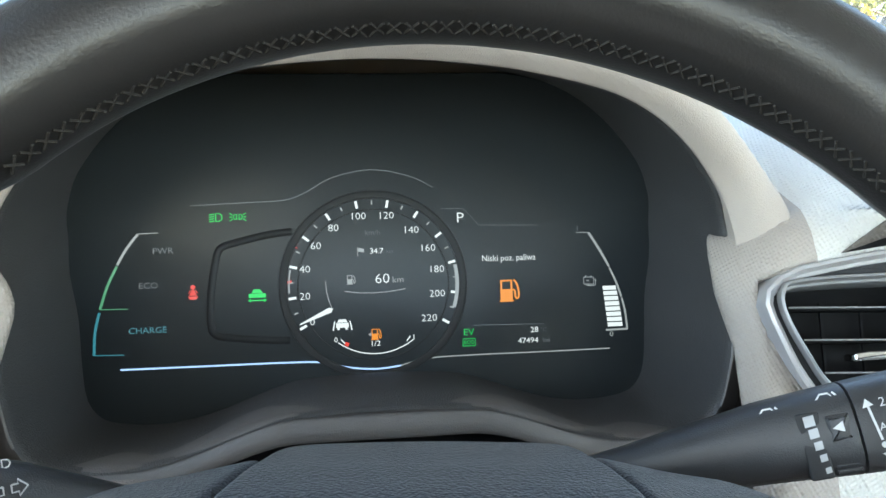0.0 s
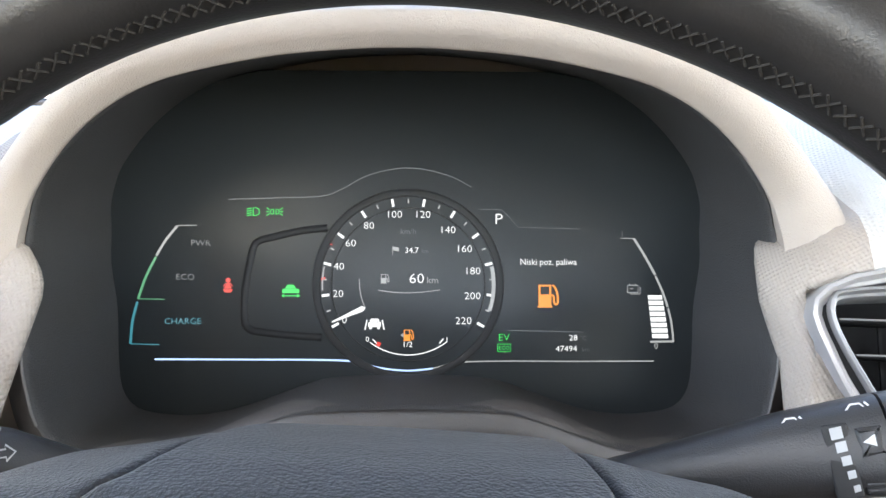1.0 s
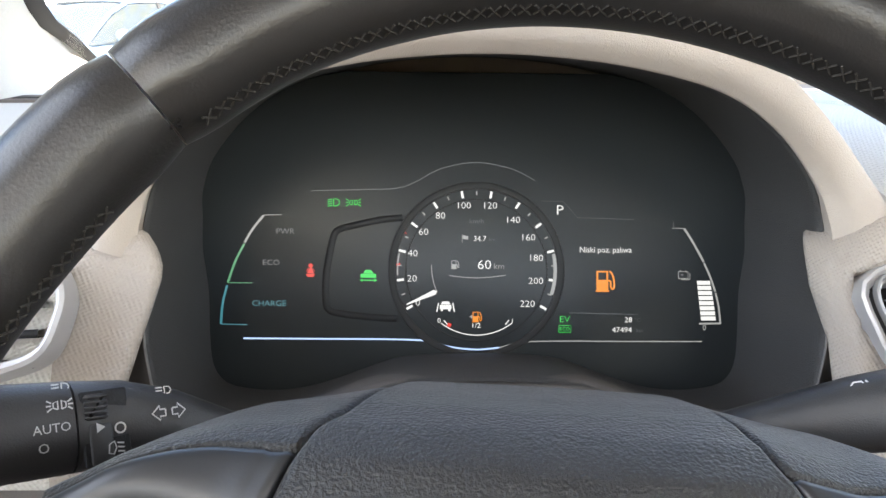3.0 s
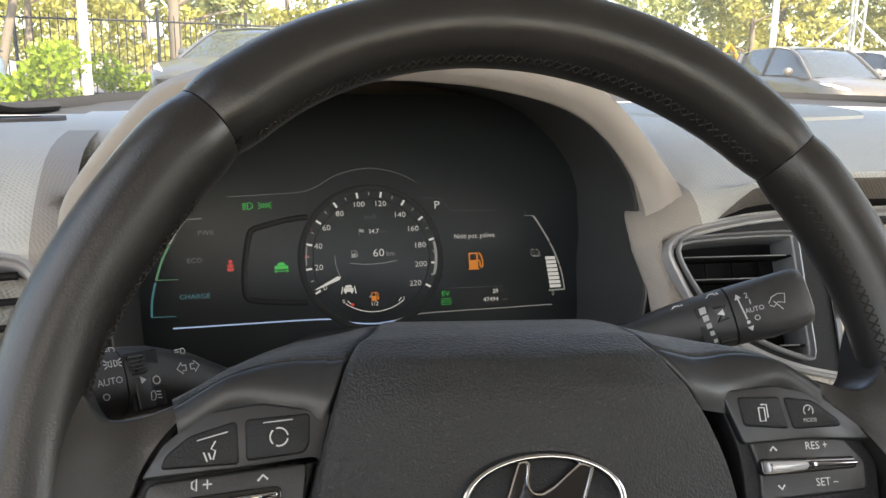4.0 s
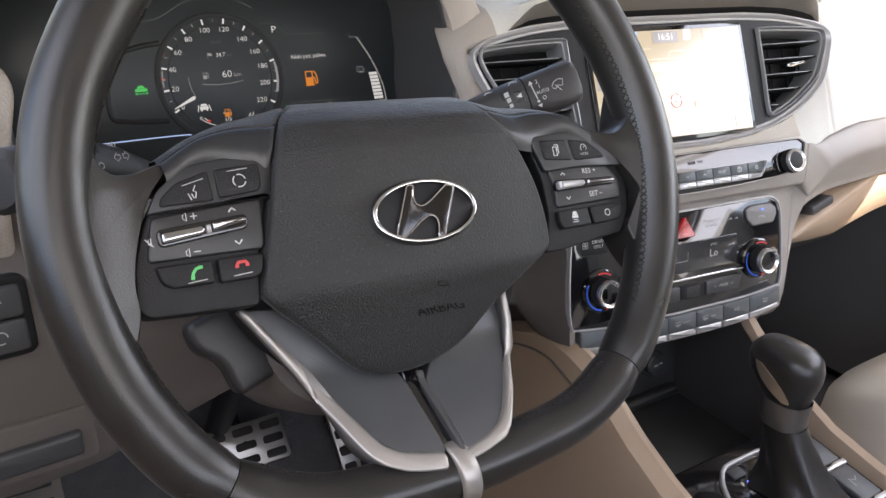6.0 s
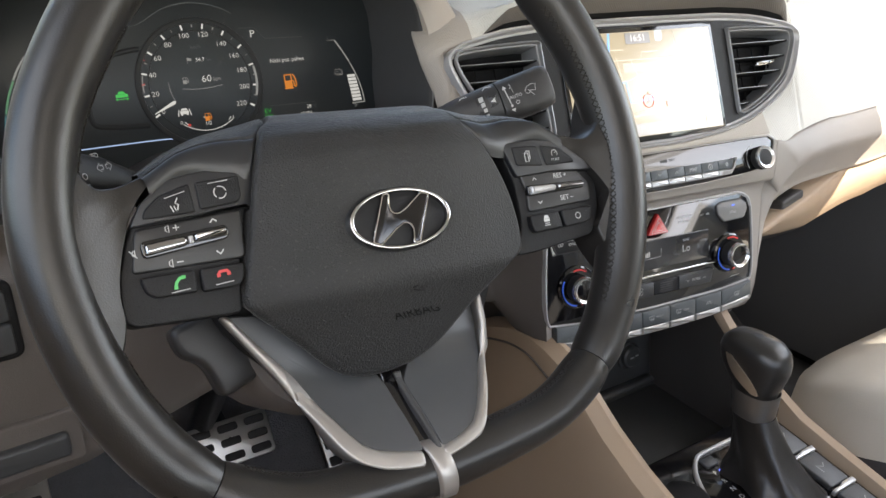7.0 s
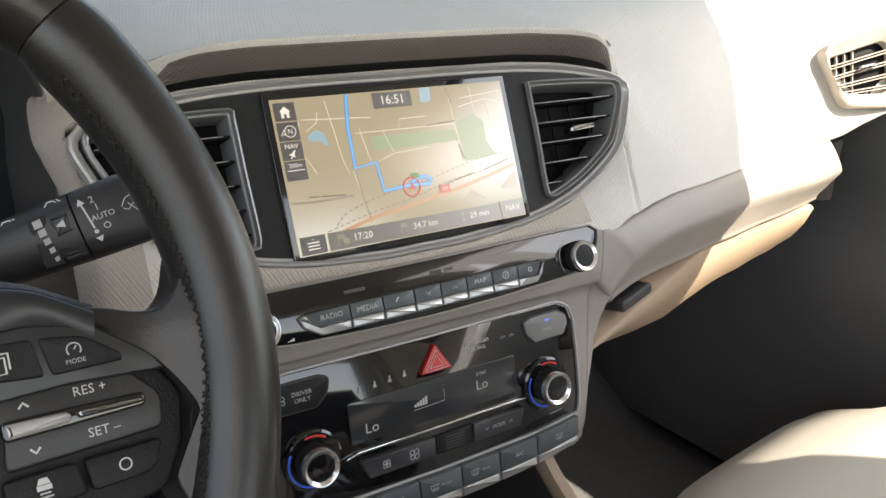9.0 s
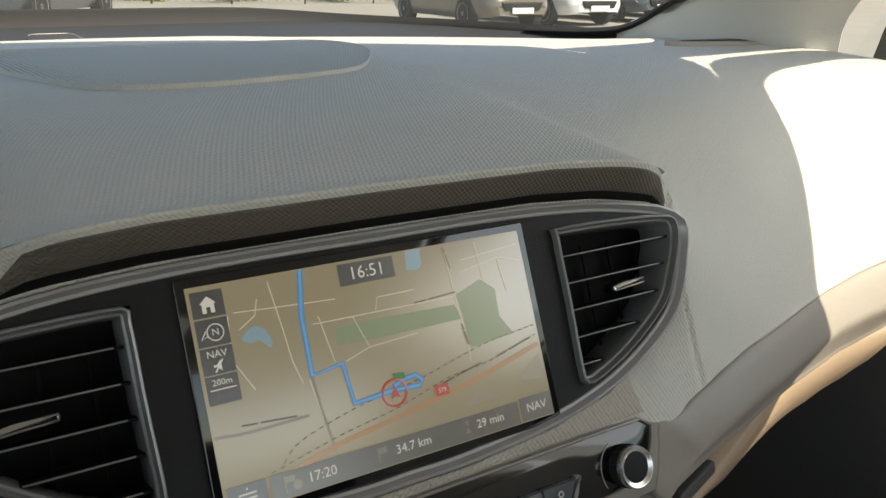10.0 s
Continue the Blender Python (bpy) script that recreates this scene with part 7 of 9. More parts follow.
        part("triangle_line", strokes(CLIMATE, [t + [t[0], t[1]]], 0.0008, 0.0056), WHITE_INK, haz, smooth=False)
    words("PASSENGER", 0.0040, CLIMATE, 0.0375, -0.0130, 0.0006, WHITE_INK, climate)
    words("AIR BAG", 0.0040, CLIMATE, 0.0368, -0.0176, 0.0006, WHITE_INK, climate)
    words("OFF", 0.0028, CLIMATE, 0.0600, -0.0150, 0.0006, GREY_INK, climate)
    words("ON", 0.0028, CLIMATE, 0.0680, -0.0150, 0.0006, GREY_INK, climate)
    for k in range(4):
        u, v = -0.058 + 0.0115 * k, -0.0235 + 0.0008 * k
        part("belt_symbol", flat(CLIMATE, [disc((u, v + 0.0022), 0.0007, 8), [(u - 0.0007, v + 0.0014), (u + 0.0007, v + 0.0014), (u + 0.0015, v - 0.0018), (u - 0.0015, v - 0.0018)]], 0.0006), GREY_INK, climate, smooth=False)
    for side in (-1, 1):
        at = (side * 0.0965, -0.0605)
        part("dial_seat", turned(CLIMATE, [(0.0208, -0.001), (0.0208, 0.0018), (0.0192, 0.0032), (0.0150, 0.0032)], at, 48), PIANO, climate)
        part("cold_arc", strokes(CLIMATE, [arc(at, 0.0172, 150, 265, 18)], 0.0016, 0.0040), material("blue_print", (0.03, 0.12, 0.65), 0.4), climate, smooth=False)
        for a0, a1 in ((105, 55), (280, 330)):
            part("warm_arc", strokes(CLIMATE, [arc(at, 0.0172, a0, a1, 10)], 0.0016, 0.0040), material("red_arc_print", (0.60, 0.04, 0.04), 0.4), climate, smooth=False)
        knob(CLIMATE, at, 0.0126, climate, 0.0032, 0.0150, ring=SATIN_CHROME, top=PIANO)
    part("lcd_seam", strokes(CLIMATE, [[(0.100, -0.0870), (0.112, -0.0860)]], 0.0005, 0.0006), GREY_INK, climate, smooth=False)


build_climate()


# ---- stalks and column ----
def stalk_frame(a, b):
    """A frame whose u runs along a stalk and whose w faces the driver's head."""
    a, b = Vector(a), Vector(b)
    u = (b - a).normalized()
    w = Vector((-0.05, -0.75, 1.2)) - b
    w = (w - u * w.dot(u)).normalized()
    m = Matrix((u, w.cross(u), w)).transposed().to_4x4()
    m.translation = a
    return m


def stalk_body(f, stations, seg=20):
    """Rounded box sections along u: rows of (u, centre v, half height, half depth, squareness)."""
    rows = []
    for u, v, h, d, q in stations:
        row = []
        for k in range(seg):
            t = 2 * math.pi * k / seg
            c, s = math.cos(t), math.sin(t)
            row.append(f @ Vector((u, v + h * math.copysign(abs(s) ** q, s), d * math.copysign(abs(c) ** q, c))))
        rows.append(row)
    bm = grid(rows, closed_u=True)
    bm.faces.new([bm.verts.new(p) for p in rows[0]]), bm.faces.new([bm.verts.new(p) for p in rows[-1]])
    bmesh.ops.recalc_face_normals(bm, faces=bm.faces)
    return bm


STALK = material("black_satin_stalk", (0.024, 0.024, 0.025), 0.42, grain=0.15, grain_size=0.0006, vary=0.1)


def build_stalks():
    f = stalk_frame((0.095, -0.198, 0.942), (0.190, -0.223, 0.970))
    s = tagged(empty("wiper_stalk", f @ Vector((0, 0, 0))), "black wiper stalk with white printed symbols", "control stalk", group="column stalks")
    part("stalk", stalk_body(f, [(-0.050, -0.002, 0.006, 0.008, 0.9), (-0.015, -0.002, 0.0095, 0.0115, 0.85), (0.015, -0.001, 0.0125, 0.0140, 0.8), (0.035, 0.0, 0.0142, 0.0160, 0.75), (0.0625, 0.0, 0.0158, 0.0170, 0.7)]), STALK, s)
    part("stalk_end", stalk_body(f, [(0.0634, 0.0, 0.0158, 0.0172, 0.7), (0.076, 0.0, 0.0162, 0.0172, 0.65), (0.080, 0.0, 0.0163, 0.0160, 0.6), (0.086, 0.0, 0.0164, 0.0148, 0.55), (0.100, 0.0008, 0.0160, 0.0135, 0.5), (0.1048, 0.0008, 0.0145, 0.0115, 0.55), (0.1065, 0.0008, 0.0120, 0.0080, 0.6)]), STALK, s)
    w = 0.0166
    part("scale_bed", slab(f, rounded(rect(0.0445, -0.0135, 0.0520, 0.0085), 0.001), 0.010, w - 0.0004, 0.0006), RUBBER, s)
    part("thumb_wheel", slab(f, rounded(rect(0.0528, -0.0135, 0.0618, 0.0085), 0.001), 0.008, w - 0.0026, 0.001), RUBBER, s, "black thumb wheel")
    part("thumb_ridge", slab(f, rounded(rect(0.0530, -0.0030, 0.0616, 0.0070), 0.0015), 0.008, w + 0.0004, 0.002), STALK, s)
    for k in range(5):
        part("thumb_rib", slab(f, rect(0.0535, -0.0125 + 0.0018 * k, 0.0612, -0.0116 + 0.0018 * k), 0.010, w - 0.0018, 0.0003), STALK, s)
    part("arrow_mark", flat(f, [[(0.0548, 0.0022), (0.0585, 0.0042), (0.0585, 0.0006)]], w + 0.0007), WHITE_INK, s, smooth=False)
    for k in range(5):
        v0 = 0.0056 - 0.0041 * k
        h = 0.0035 - 0.0004 * k
        u0 = 0.0466 + 0.0007 * k
        part("scale_bar", flat(f, [[(u0, v0 - h / 2), (u0 + h, v0 - h / 2 + 0.0003), (u0 + h, v0 + h / 2 + 0.0003), (u0, v0 + h / 2)]], w + 0.0001), GREY_INK, s, smooth=False)
    part("range_line", strokes(f, [[(0.0672, 0.0075), (0.0688, -0.0040)]], 0.0008, w + 0.0008), WHITE_INK, s, smooth=False)
    part("range_arrow", flat(f, [[(0.0655, 0.0068), (0.0690, 0.0074), (0.0669, 0.0098)]], w + 0.0008), WHITE_INK, s, smooth=False)
    part("range_dot", flat(f, [disc((0.0690, -0.0056), 0.0010, 10)], w + 0.0008), WHITE_INK, s, smooth=False)
    part("range_arrow", flat(f, [[(0.0676, -0.0082), (0.0710, -0.0078), (0.0697, -0.0104)]], w + 0.0008), WHITE_INK, s, smooth=False)
    for text, u, v in (("2", 0.0718, 0.0078), ("1", 0.0728, 0.0042), ("AUTO", 0.0740, 0.0000), ("O", 0.0740, -0.0046)):
        words(text, 0.0042 if text != "AUTO" else 0.0036, f, u, v, w + 0.0008, WHITE_INK, s)
    part("wiper_mark", strokes(f, [[(0.0818, 0.0005), (0.0846, 0.0040), (0.0880, 0.0050), (0.0915, 0.0042), (0.0902, -0.0004), (0.0870, 0.0008), (0.0845, -0.0012), (0.0818, 0.0005)], [(0.0885, -0.0035), (0.0850, 0.0016)]], 0.00042, 0.0155), WHITE_INK, s, smooth=False)
    for u, v, w2 in ((0.0365, 0.0108, 0.0122), (0.0555, 0.0124, 0.0128)):
        part("washer_mark", strokes(f, [[(u - 0.0026, v - 0.0008), (u - 0.001, v + 0.001), (u + 0.0016, v + 0.001), (u + 0.0030, v - 0.0006), (u + 0.0005, v - 0.0016), (u - 0.0026, v - 0.0008)], [(u + 0.003, v + 0.0012), (u + 0.0042, v - 0.0002)]], 0.0006, w2), WHITE_INK, s, smooth=False)
    # lamp stalk
    f = stalk_frame((-0.104, -0.179, 0.938), (-0.184, -0.243, 0.951))
    s = tagged(empty("lamp_stalk", f @ Vector((0, 0, 0))), "black light stalk with white printed symbols", "control stalk", group="column stalks")
    part("stalk", stalk_body(f, [(-0.040, 0.022, 0.006, 0.008, 0.9), (-0.010, 0.015, 0.009, 0.011, 0.85), (0.012, 0.006, 0.0115, 0.0135, 0.8), (0.030, -0.001, 0.0135, 0.0160, 0.75), (0.050, -0.0055, 0.0150, 0.0170, 0.7), (0.0682, -0.0065, 0.0160, 0.0172, 0.7)]), STALK, s)
    part("stalk_end", stalk_body(f, [(0.0690, -0.0065, 0.0160, 0.0174, 0.7), (0.090, -0.0075, 0.0165, 0.0176, 0.7), (0.104, -0.008, 0.0160, 0.0165, 0.7), (0.108, -0.008, 0.0130, 0.0130, 0.75)]), STALK, s)
    g = f @ Matrix.Rotation(math.pi, 4, "Z")  # print reads the other way round
    w = 0.0170
    for d in (-1, 1):
        u0 = -0.0375 + d * 0.0006
        part("turn_mark", strokes(g, [[(u0 + d * 0.0006, 0.0072), (u0 + d * 0.0026, 0.0072), (u0 + d * 0.0026, 0.0086), (u0 + d * 0.0054, 0.0060), (u0 + d * 0.0026, 0.0034), (u0 + d * 0.0026, 0.0048), (u0 + d * 0.0006, 0.0048), (u0 + d * 0.0006, 0.0072)]], 0.0006, w), WHITE_INK, s, smooth=False)
    part("fog_bed", slab(g, rounded(rect(-0.0670, -0.0085, -0.0515, 0.0170), 0.001), 0.010, w - 0.0004, 0.0006), DARK, s)
    part("fog_wheel", slab(g, rounded(rect(-0.0662, 0.0065, -0.0585, 0.0160), 0.0015), 0.008, w + 0.0010, 0.002), RUBBER, s, "ribbed black fog lamp switch")
    for k in range(5):
        part("fog_rib", slab(g, rect(-0.0660, 0.0074 + 0.0017 * k, -0.0587, 0.0082 + 0.0017 * k), 0.010, w + 0.0015, 0.0003), STALK, s)
    part("fog_plate", slab(g, rounded(rect(-0.0650, -0.0080, -0.0575, 0.0058), 0.001), 0.010, w + 0.0004, 0.0006), STALK, s)
    part("arrow_mark", flat(g, [[(-0.0628, 0.0060), (-0.0628, 0.0026), (-0.0600, 0.0043)]], w + 0.0009), WHITE_INK, s, smooth=False)
    part("off_mark", strokes(g, [arc((-0.0549, 0.0032), 0.0017, 0, 360, 14)], 0.0006, w + 0.0003), WHITE_INK, s, smooth=False)
    part("fog_mark", strokes(g, [[(-0.0592, -0.0018), (-0.0575, -0.0010), (-0.0570, -0.0032), (-0.0580, -0.0052), (-0.0596, -0.0048), (-0.0592, -0.0018)]] + [[(-0.0566, -0.0016 - 0.0014 * k), (-0.0544, -0.0020 - 0.0014 * k)] for k in range(3)], 0.0005, w + 0.0009), WHITE_INK, s, smooth=False)
    words("AUTO", 0.0042, g, -0.0765, 0.0062, w + 0.0008, WHITE_INK, s)
    words("O", 0.0044, g, -0.0795, 0.0002, w + 0.0008, WHITE_INK, s)
    u, v = -0.0735, 0.0136
    for d in (-1, 1):
        part("side_lamp_mark", strokes(g, [[(u + d * 0.0006, v - 0.0014), (u + d * 0.0006, v + 0.0014), (u + d * 0.0020, v + 0.0008), (u + d * 0.0020, v - 0.0008), (u + d * 0.0006, v - 0.0014)], [(u + d * 0.0025, v + 0.0008), (u + d * 0.0040, v + 0.0018)], [(u + d * 0.0026, v), (u + d * 0.0042, v)], [(u + d * 0.0025, v - 0.0008), (u + d * 0.0040, v - 0.0018)]], 0.0005, w + 0.0002), WHITE_INK, s, smooth=False)
    for u, v, w2 in ((-0.0715, 0.0196, 0.0135), (-0.0368, 0.0140, 0.0130)):
        part("lamp_mark", strokes(g, [[(u, v - 0.0014), (u, v + 0.0014), (u + 0.0018, v + 0.0011), (u + 0.0024, v), (u + 0.0018, v - 0.0011), (u, v - 0.0014)]] + [[(u - 0.0032, v + 0.0011 * d), (u - 0.0008, v + 0.0011 * d)] for d in (-1, 0, 1)], 0.0005, w2), WHITE_INK, s, smooth=False)


build_stalks()


def build_column():
    c = tagged(empty("steering_column", (0, -0.15, 0.78)), "grey brown plastic steering column cover", "steering column")
    f = basis((0.0, -0.20, 0.880), 0, 29)
    rows = []
    for w, a, b, dv in ((-0.06, 0.060, 0.034, -0.012), (0.035, 0.066, 0.032, -0.014), (0.070, 0.066, 0.030, -0.014), (0.082, 0.058, 0.026, -0.014)):
        rows.append([f @ Vector((a * math.copysign(abs(math.cos(t)) ** 0.7, math.cos(t)), dv + b * math.copysign(abs(math.sin(t)) ** 0.7, math.sin(t)) + 0.012, w)) for t in (2 * math.pi * k / 28 for k in range(28))])
    bm = grid(rows, closed_u=True)
    bm.faces.new([bm.verts.new(p) for p in rows[-1]])
    bmesh.ops.recalc_face_normals(bm, faces=bm.faces)
    part("upper_cover", bm, DARK, c, "black upper column cover")
    bm = turned(f, [(0.050, -0.03), (0.052, 0.05), (0.046, 0.066), (0.030, 0.070)], (-0.030, -0.062), 28)
    part("lower_cover", bm, GREY_PLASTIC, c, "grey brown lower column cover")
    # release lever under the column
    bm = slab(f, rounded([(-0.115, -0.040), (-0.072, -0.030), (-0.064, -0.052), (-0.060, -0.075), (-0.094, -0.086), (-0.100, -0.064), (-0.112, -0.056)], 0.006), 0.050, 0.066, 0.004)
    part("lever", bm, STALK, c, "black column release lever")
    # bare shaft to the floor
    part("shaft", tube([(0.0, -0.10, 0.80), (0.02, 0.1, 0.6), (0.03, 0.28, 0.40)], 0.016, 12), DARK, c)


build_column()


def build_pedals():
    def pedal(name, centre, wdt, hgt, tilt, nu, nv, label, yaw=0.0):
        p = tagged(empty(name, centre), label, "pedal", group="pedals")
        f = basis(centre, yaw, tilt)
        part("pad", slab(f, rounded(rect(-wdt / 2, -hgt / 2, wdt / 2, hgt / 2), 0.008), -0.006, 0.0, 0.002), METAL, p, "brushed steel pedal pad")
        for i in range(nu):
            for j in range(nv):
                u, v = (i - (nu - 1) / 2) * wdt / nu * 0.98, (j - (nv - 1) / 2) * hgt / nv * 0.95
                part("rubber_insert", slab(f, rounded(rect(u - wdt / nu * 0.36, v - hgt / nv * 0.26, u + wdt / nu * 0.36, v + hgt / nv * 0.26), 0.004), -0.001, 0.0022, 0.001), RUBBER, p)
        part("arm", tube([f @ Vector((0, 0, -0.006)), f @ Vector((0, 0.06, -0.05)), f @ Vector((0, 0.22, -0.07))], 0.009, 8), DARK, p)
    pedal("brake_pedal", (0.055, 0.215, 0.415), 0.115, 0.062, 38, 3, 3, "steel brake pedal with black rubber inserts")
    pedal("accelerator_pedal", (0.205, 0.215, 0.385), 0.050, 0.130, 42, 2, 5, "steel accelerator pedal with black rubber inserts")
    pedal("foot_rest", (-0.205, 0.235, 0.385), 0.075, 0.200, 45, 1, 6, "steel foot rest with black rubber slots")


build_pedals()


# ---- centre console ----
console = tagged(empty("centre_console", (MID, -0.3, 0.29)), "beige and black centre console between the seats", "centre console")


def console_edge(y):
    """Height of the console's top along the car."""
    return table(-y, [(-0.05, 0.735), (0.10, 0.735), (0.17, 0.728), (0.22, 0.683), (0.27, 0.648), (0.32, 0.624), (0.40, 0.605), (0.50, 0.592), (0.9, 0.580), (1.2, 0.58)])


def flank_edge(y):
    """Height of the driver's side panel, which ends in a rounded nose."""
    return table(-y, [(-0.06, 0.52), (-0.04, 0.575), (0.0, 0.628), (0.05, 0.669), (0.105, 0.704), (0.15, 0.721), (0.18, 0.723), (0.218, 0.715), (0.271, 0.677), (0.338, 0.645), (0.50, 0.602), (0.9, 0.585), (1.2, 0.58)])


BAY_BLACK = material("soft_black_plastic", (0.028, 0.029, 0.030), 0.45, grain=0.3, grain_size=0.0008, vary=0.15)


def build_console():
    # flanks with a rounded shoulder
    ys = [0.06, 0.0, -0.05, -0.10, -0.14, -0.17, -0.195, -0.22, -0.25, -0.28, -0.32, -0.36, -0.42, -0.5, -0.6, -0.75, -0.95]
    for side in (-1, 1):
        rows = []
        for y in ys:
            h = flank_edge(y) if side < 0 else console_edge(y)
            near = 0.145 if side < 0 else 0.112
            lip = 0.118 if side < 0 else 0.096
            x0 = MID + side * near
            rows.append([Vector((MID + side * (near + 0.012), y, 0.30)), Vector((MID + side * (near + 0.004), y, h - 0.07)), Vector((x0, y, h - 0.022)), Vector((x0 - side * 0.004, y, h - 0.008)), Vector((MID + side * (lip + 0.010), y, h)),
                         Vector((MID + side * (lip + 0.002), y, h - 0.003)), Vector((MID + side * lip, y, h - 0.012)), Vector((MID + side * (lip - 0.004), y, h - 0.10))])
        bm = grid(rows)
        bmesh.ops.recalc_face_normals(bm, faces=bm.faces)
        flank = part("flank", bm, BEIGE_LOW, console, "tan beige console side panel")
        if side < 0:
            arc_line = [(x0 - 0.0036, y, flank_edge(y) - 0.020 - 0.010 * ease(-y, 0.16, 0.30)) for y in (0.01, -0.02, -0.05, -0.08, -0.11, -0.14, -0.16, -0.18, -0.20, -0.22)]
            part("flank_seam", tube(smooth_loop(arc_line, 3, closed=False), 0.0011, 6), GREY_PLASTIC, flank)
    # dark bay under the stack
    bm = box((MID - 0.118, -0.300, 0.50), (MID + 0.100, 0.08, 0.565), 0.006)
    part("tray", bm, BAY_BLACK, console, "black storage tray")
    bm = box((MID - 0.12, 0.06, 0.50), (MID + 0.12, 0.08, 0.76), 0.004)
    part("bay_back", bm, DARK, console)
    for x in (MID - 0.111, MID + 0.0895):
        ys = [0.06 - 0.03 * k for k in range(13)]
        bm = grid([[(x, y, 0.50), (x, y, min(console_edge(y), flank_edge(y) + 0.1) - 0.008)] for y in ys])
        part("bay_side", bm, material("dark_brown_bay", (0.045, 0.041, 0.039), 0.55, grain=0.3, vary=0.1), console, "dark side of the storage bay")
    f = basis((MID, -0.126, 0.625), 0, 8)
    part("socket_panel", slab(f, rounded(rect(-0.109, -0.070, 0.087, 0.075), 0.006), -0.010, 0.0, 0.002), BAY_BLACK, console, "black socket panel in the storage bay")
    part("panel_ledge", slab(f, rounded(rect(-0.105, -0.058, 0.083, -0.046), 0.004), 0.0, 0.012, 0.004), BAY_BLACK, console)
    part("socket_ring", turned(f, [(0.0165, -0.001), (0.0165, 0.003), (0.0140, 0.004), (0.0130, 0.001)], (0.048, -0.012), 28), RUBBER, console)
    cap = part("socket", turned(f, [(0.0130, 0.0), (0.0130, 0.008), (0.0110, 0.010), (0.002, 0.0105)], (0.048, -0.012), 28), BAY_BLACK, console, "black round socket cover")
    part("socket_mark", flat(f, [rect(0.042, -0.0125, 0.048, -0.0105), rect(0.050, -0.0115, 0.055, -0.0095)], 0.0112), GREY_INK, cap, smooth=False)
    usb = part("usb_socket", slab(f, rounded(rect(-0.030, -0.010, -0.006, 0.004), 0.002), -0.001, 0.004, 0.001), RUBBER, console, "black socket flap")
    part("socket_mark", flat(f, [rect(-0.026, -0.0045, -0.012, -0.0025)], 0.0045), GREY_INK, usb, smooth=False)
    part("socket_mark", strokes(f, [[(-0.018, -0.034), (-0.014, -0.028), (-0.014, -0.036), (-0.010, -0.031)]], 0.0012, 0.0006), GREY_INK, console, smooth=False)
    # stack's lower cheeks
    for side in (-1, 1):
        rows = []
        for t in (0, 0.25, 0.5, 0.75, 1):
            top = clim(side * 0.124, -0.114, -0.002)
            foot = Vector((MID + side * 0.108, -0.155, 0.60))
            a = top.lerp(foot, t)
            back = Vector((a.x - side * 0.012, 0.07, a.z + 0.01))
            rows.append([a + Vector((side * 0.012, 0.02, 0)), a + Vector((side * 0.006, 0.004, 0)), a, a + Vector((-side * 0.006, 0.004, 0)), a + Vector((-side * 0.010, 0.03, 0)), back])
        part("cheek", grid(rows), GREY_PLASTIC, console, "grey brown cheek under the climate panel")
    # top deck with gear gate
    f = DECK
    part("deck", slab(f, rounded(rect(-0.106, -0.40, 0.090, 0.022), 0.012), -0.05, 0.0, 0.003), PIANO, console, "gloss black console deck")
    gate = [(-0.060, -0.21), (0.030, -0.21), (0.042, -0.14), (0.042, -0.018), (0.026, 0.008), (-0.034, 0.008), (-0.052, -0.008), (-0.066, -0.035), (-0.068, -0.14)]
    lp = resample(rounded(gate, 0.010), 72)
    part("gate_frame", ring_slab(f, lp, inset(lp, 0.0040), -0.002, 0.0040, 0.0014), SATIN, console, "satin silver gear gate frame")
    part("gate_plate", slab(f, inset(lp, 0.0038), -0.004, 0.0015, 0.0005), PIANO, console)
    for k, ch in enumerate("PRND"):
        words(ch, 0.0070, f, -0.0315, -0.0180 - 0.0105 * k, 0.0020, WHITE_INK if k else LIT, console, turn=0.0)
    part("gear_lamp", flat(f, [disc((-0.0245, -0.0175), 0.0014, 10)], 0.0021), glow("blue_gear_lamp", (0.1, 0.15, 1.0), 0.8), console, smooth=False)
    part("release_button", slab(f, rounded(rect(-0.0350, -0.0110, -0.0190, 0.0005), 0.002), 0.0, 0.0035, 0.001), BUTTON, console, "small black release button")
    # heater knob seen at the deck's near corner
    part("seat_switch", turned(f, [(0.022, -0.001), (0.022, 0.006), (0.018, 0.009), (0.004, 0.010)], (-0.084, -0.030), 28), DARK, console, "round black switch")
    # row of switches on the passenger side
    for k in range(5):
        v = -0.020 - 0.045 * k
        sw = part("console_switch", slab(f, rounded([(0.052, v - 0.019), (0.080, v - 0.019), (0.080, v + 0.019), (0.052, v + 0.019)], 0.003), -0.001, 0.0055, 0.0014), BUTTON, console, "grey console switch")
        part("switch_mark", strokes(f, [[(0.062, v - 0.004), (0.062, v + 0.005), (0.068, v + 0.001), (0.072, v + 0.005)]], 0.0010, 0.0060), GREY_INK, sw, smooth=False)
        if k:
            part("switch_trim", slab(f, rounded([(0.050, v + 0.0195), (0.082, v + 0.0195), (0.083, v + 0.0255), (0.066, v + 0.0255), (0.062, v + 0.0235), (0.050, v + 0.0235)], 0.001), -0.001, 0.0065, 0.001), SILVER_BTN, console)


DECK = basis((MID, -0.305, 0.612), 0, 81.5)
build_console()


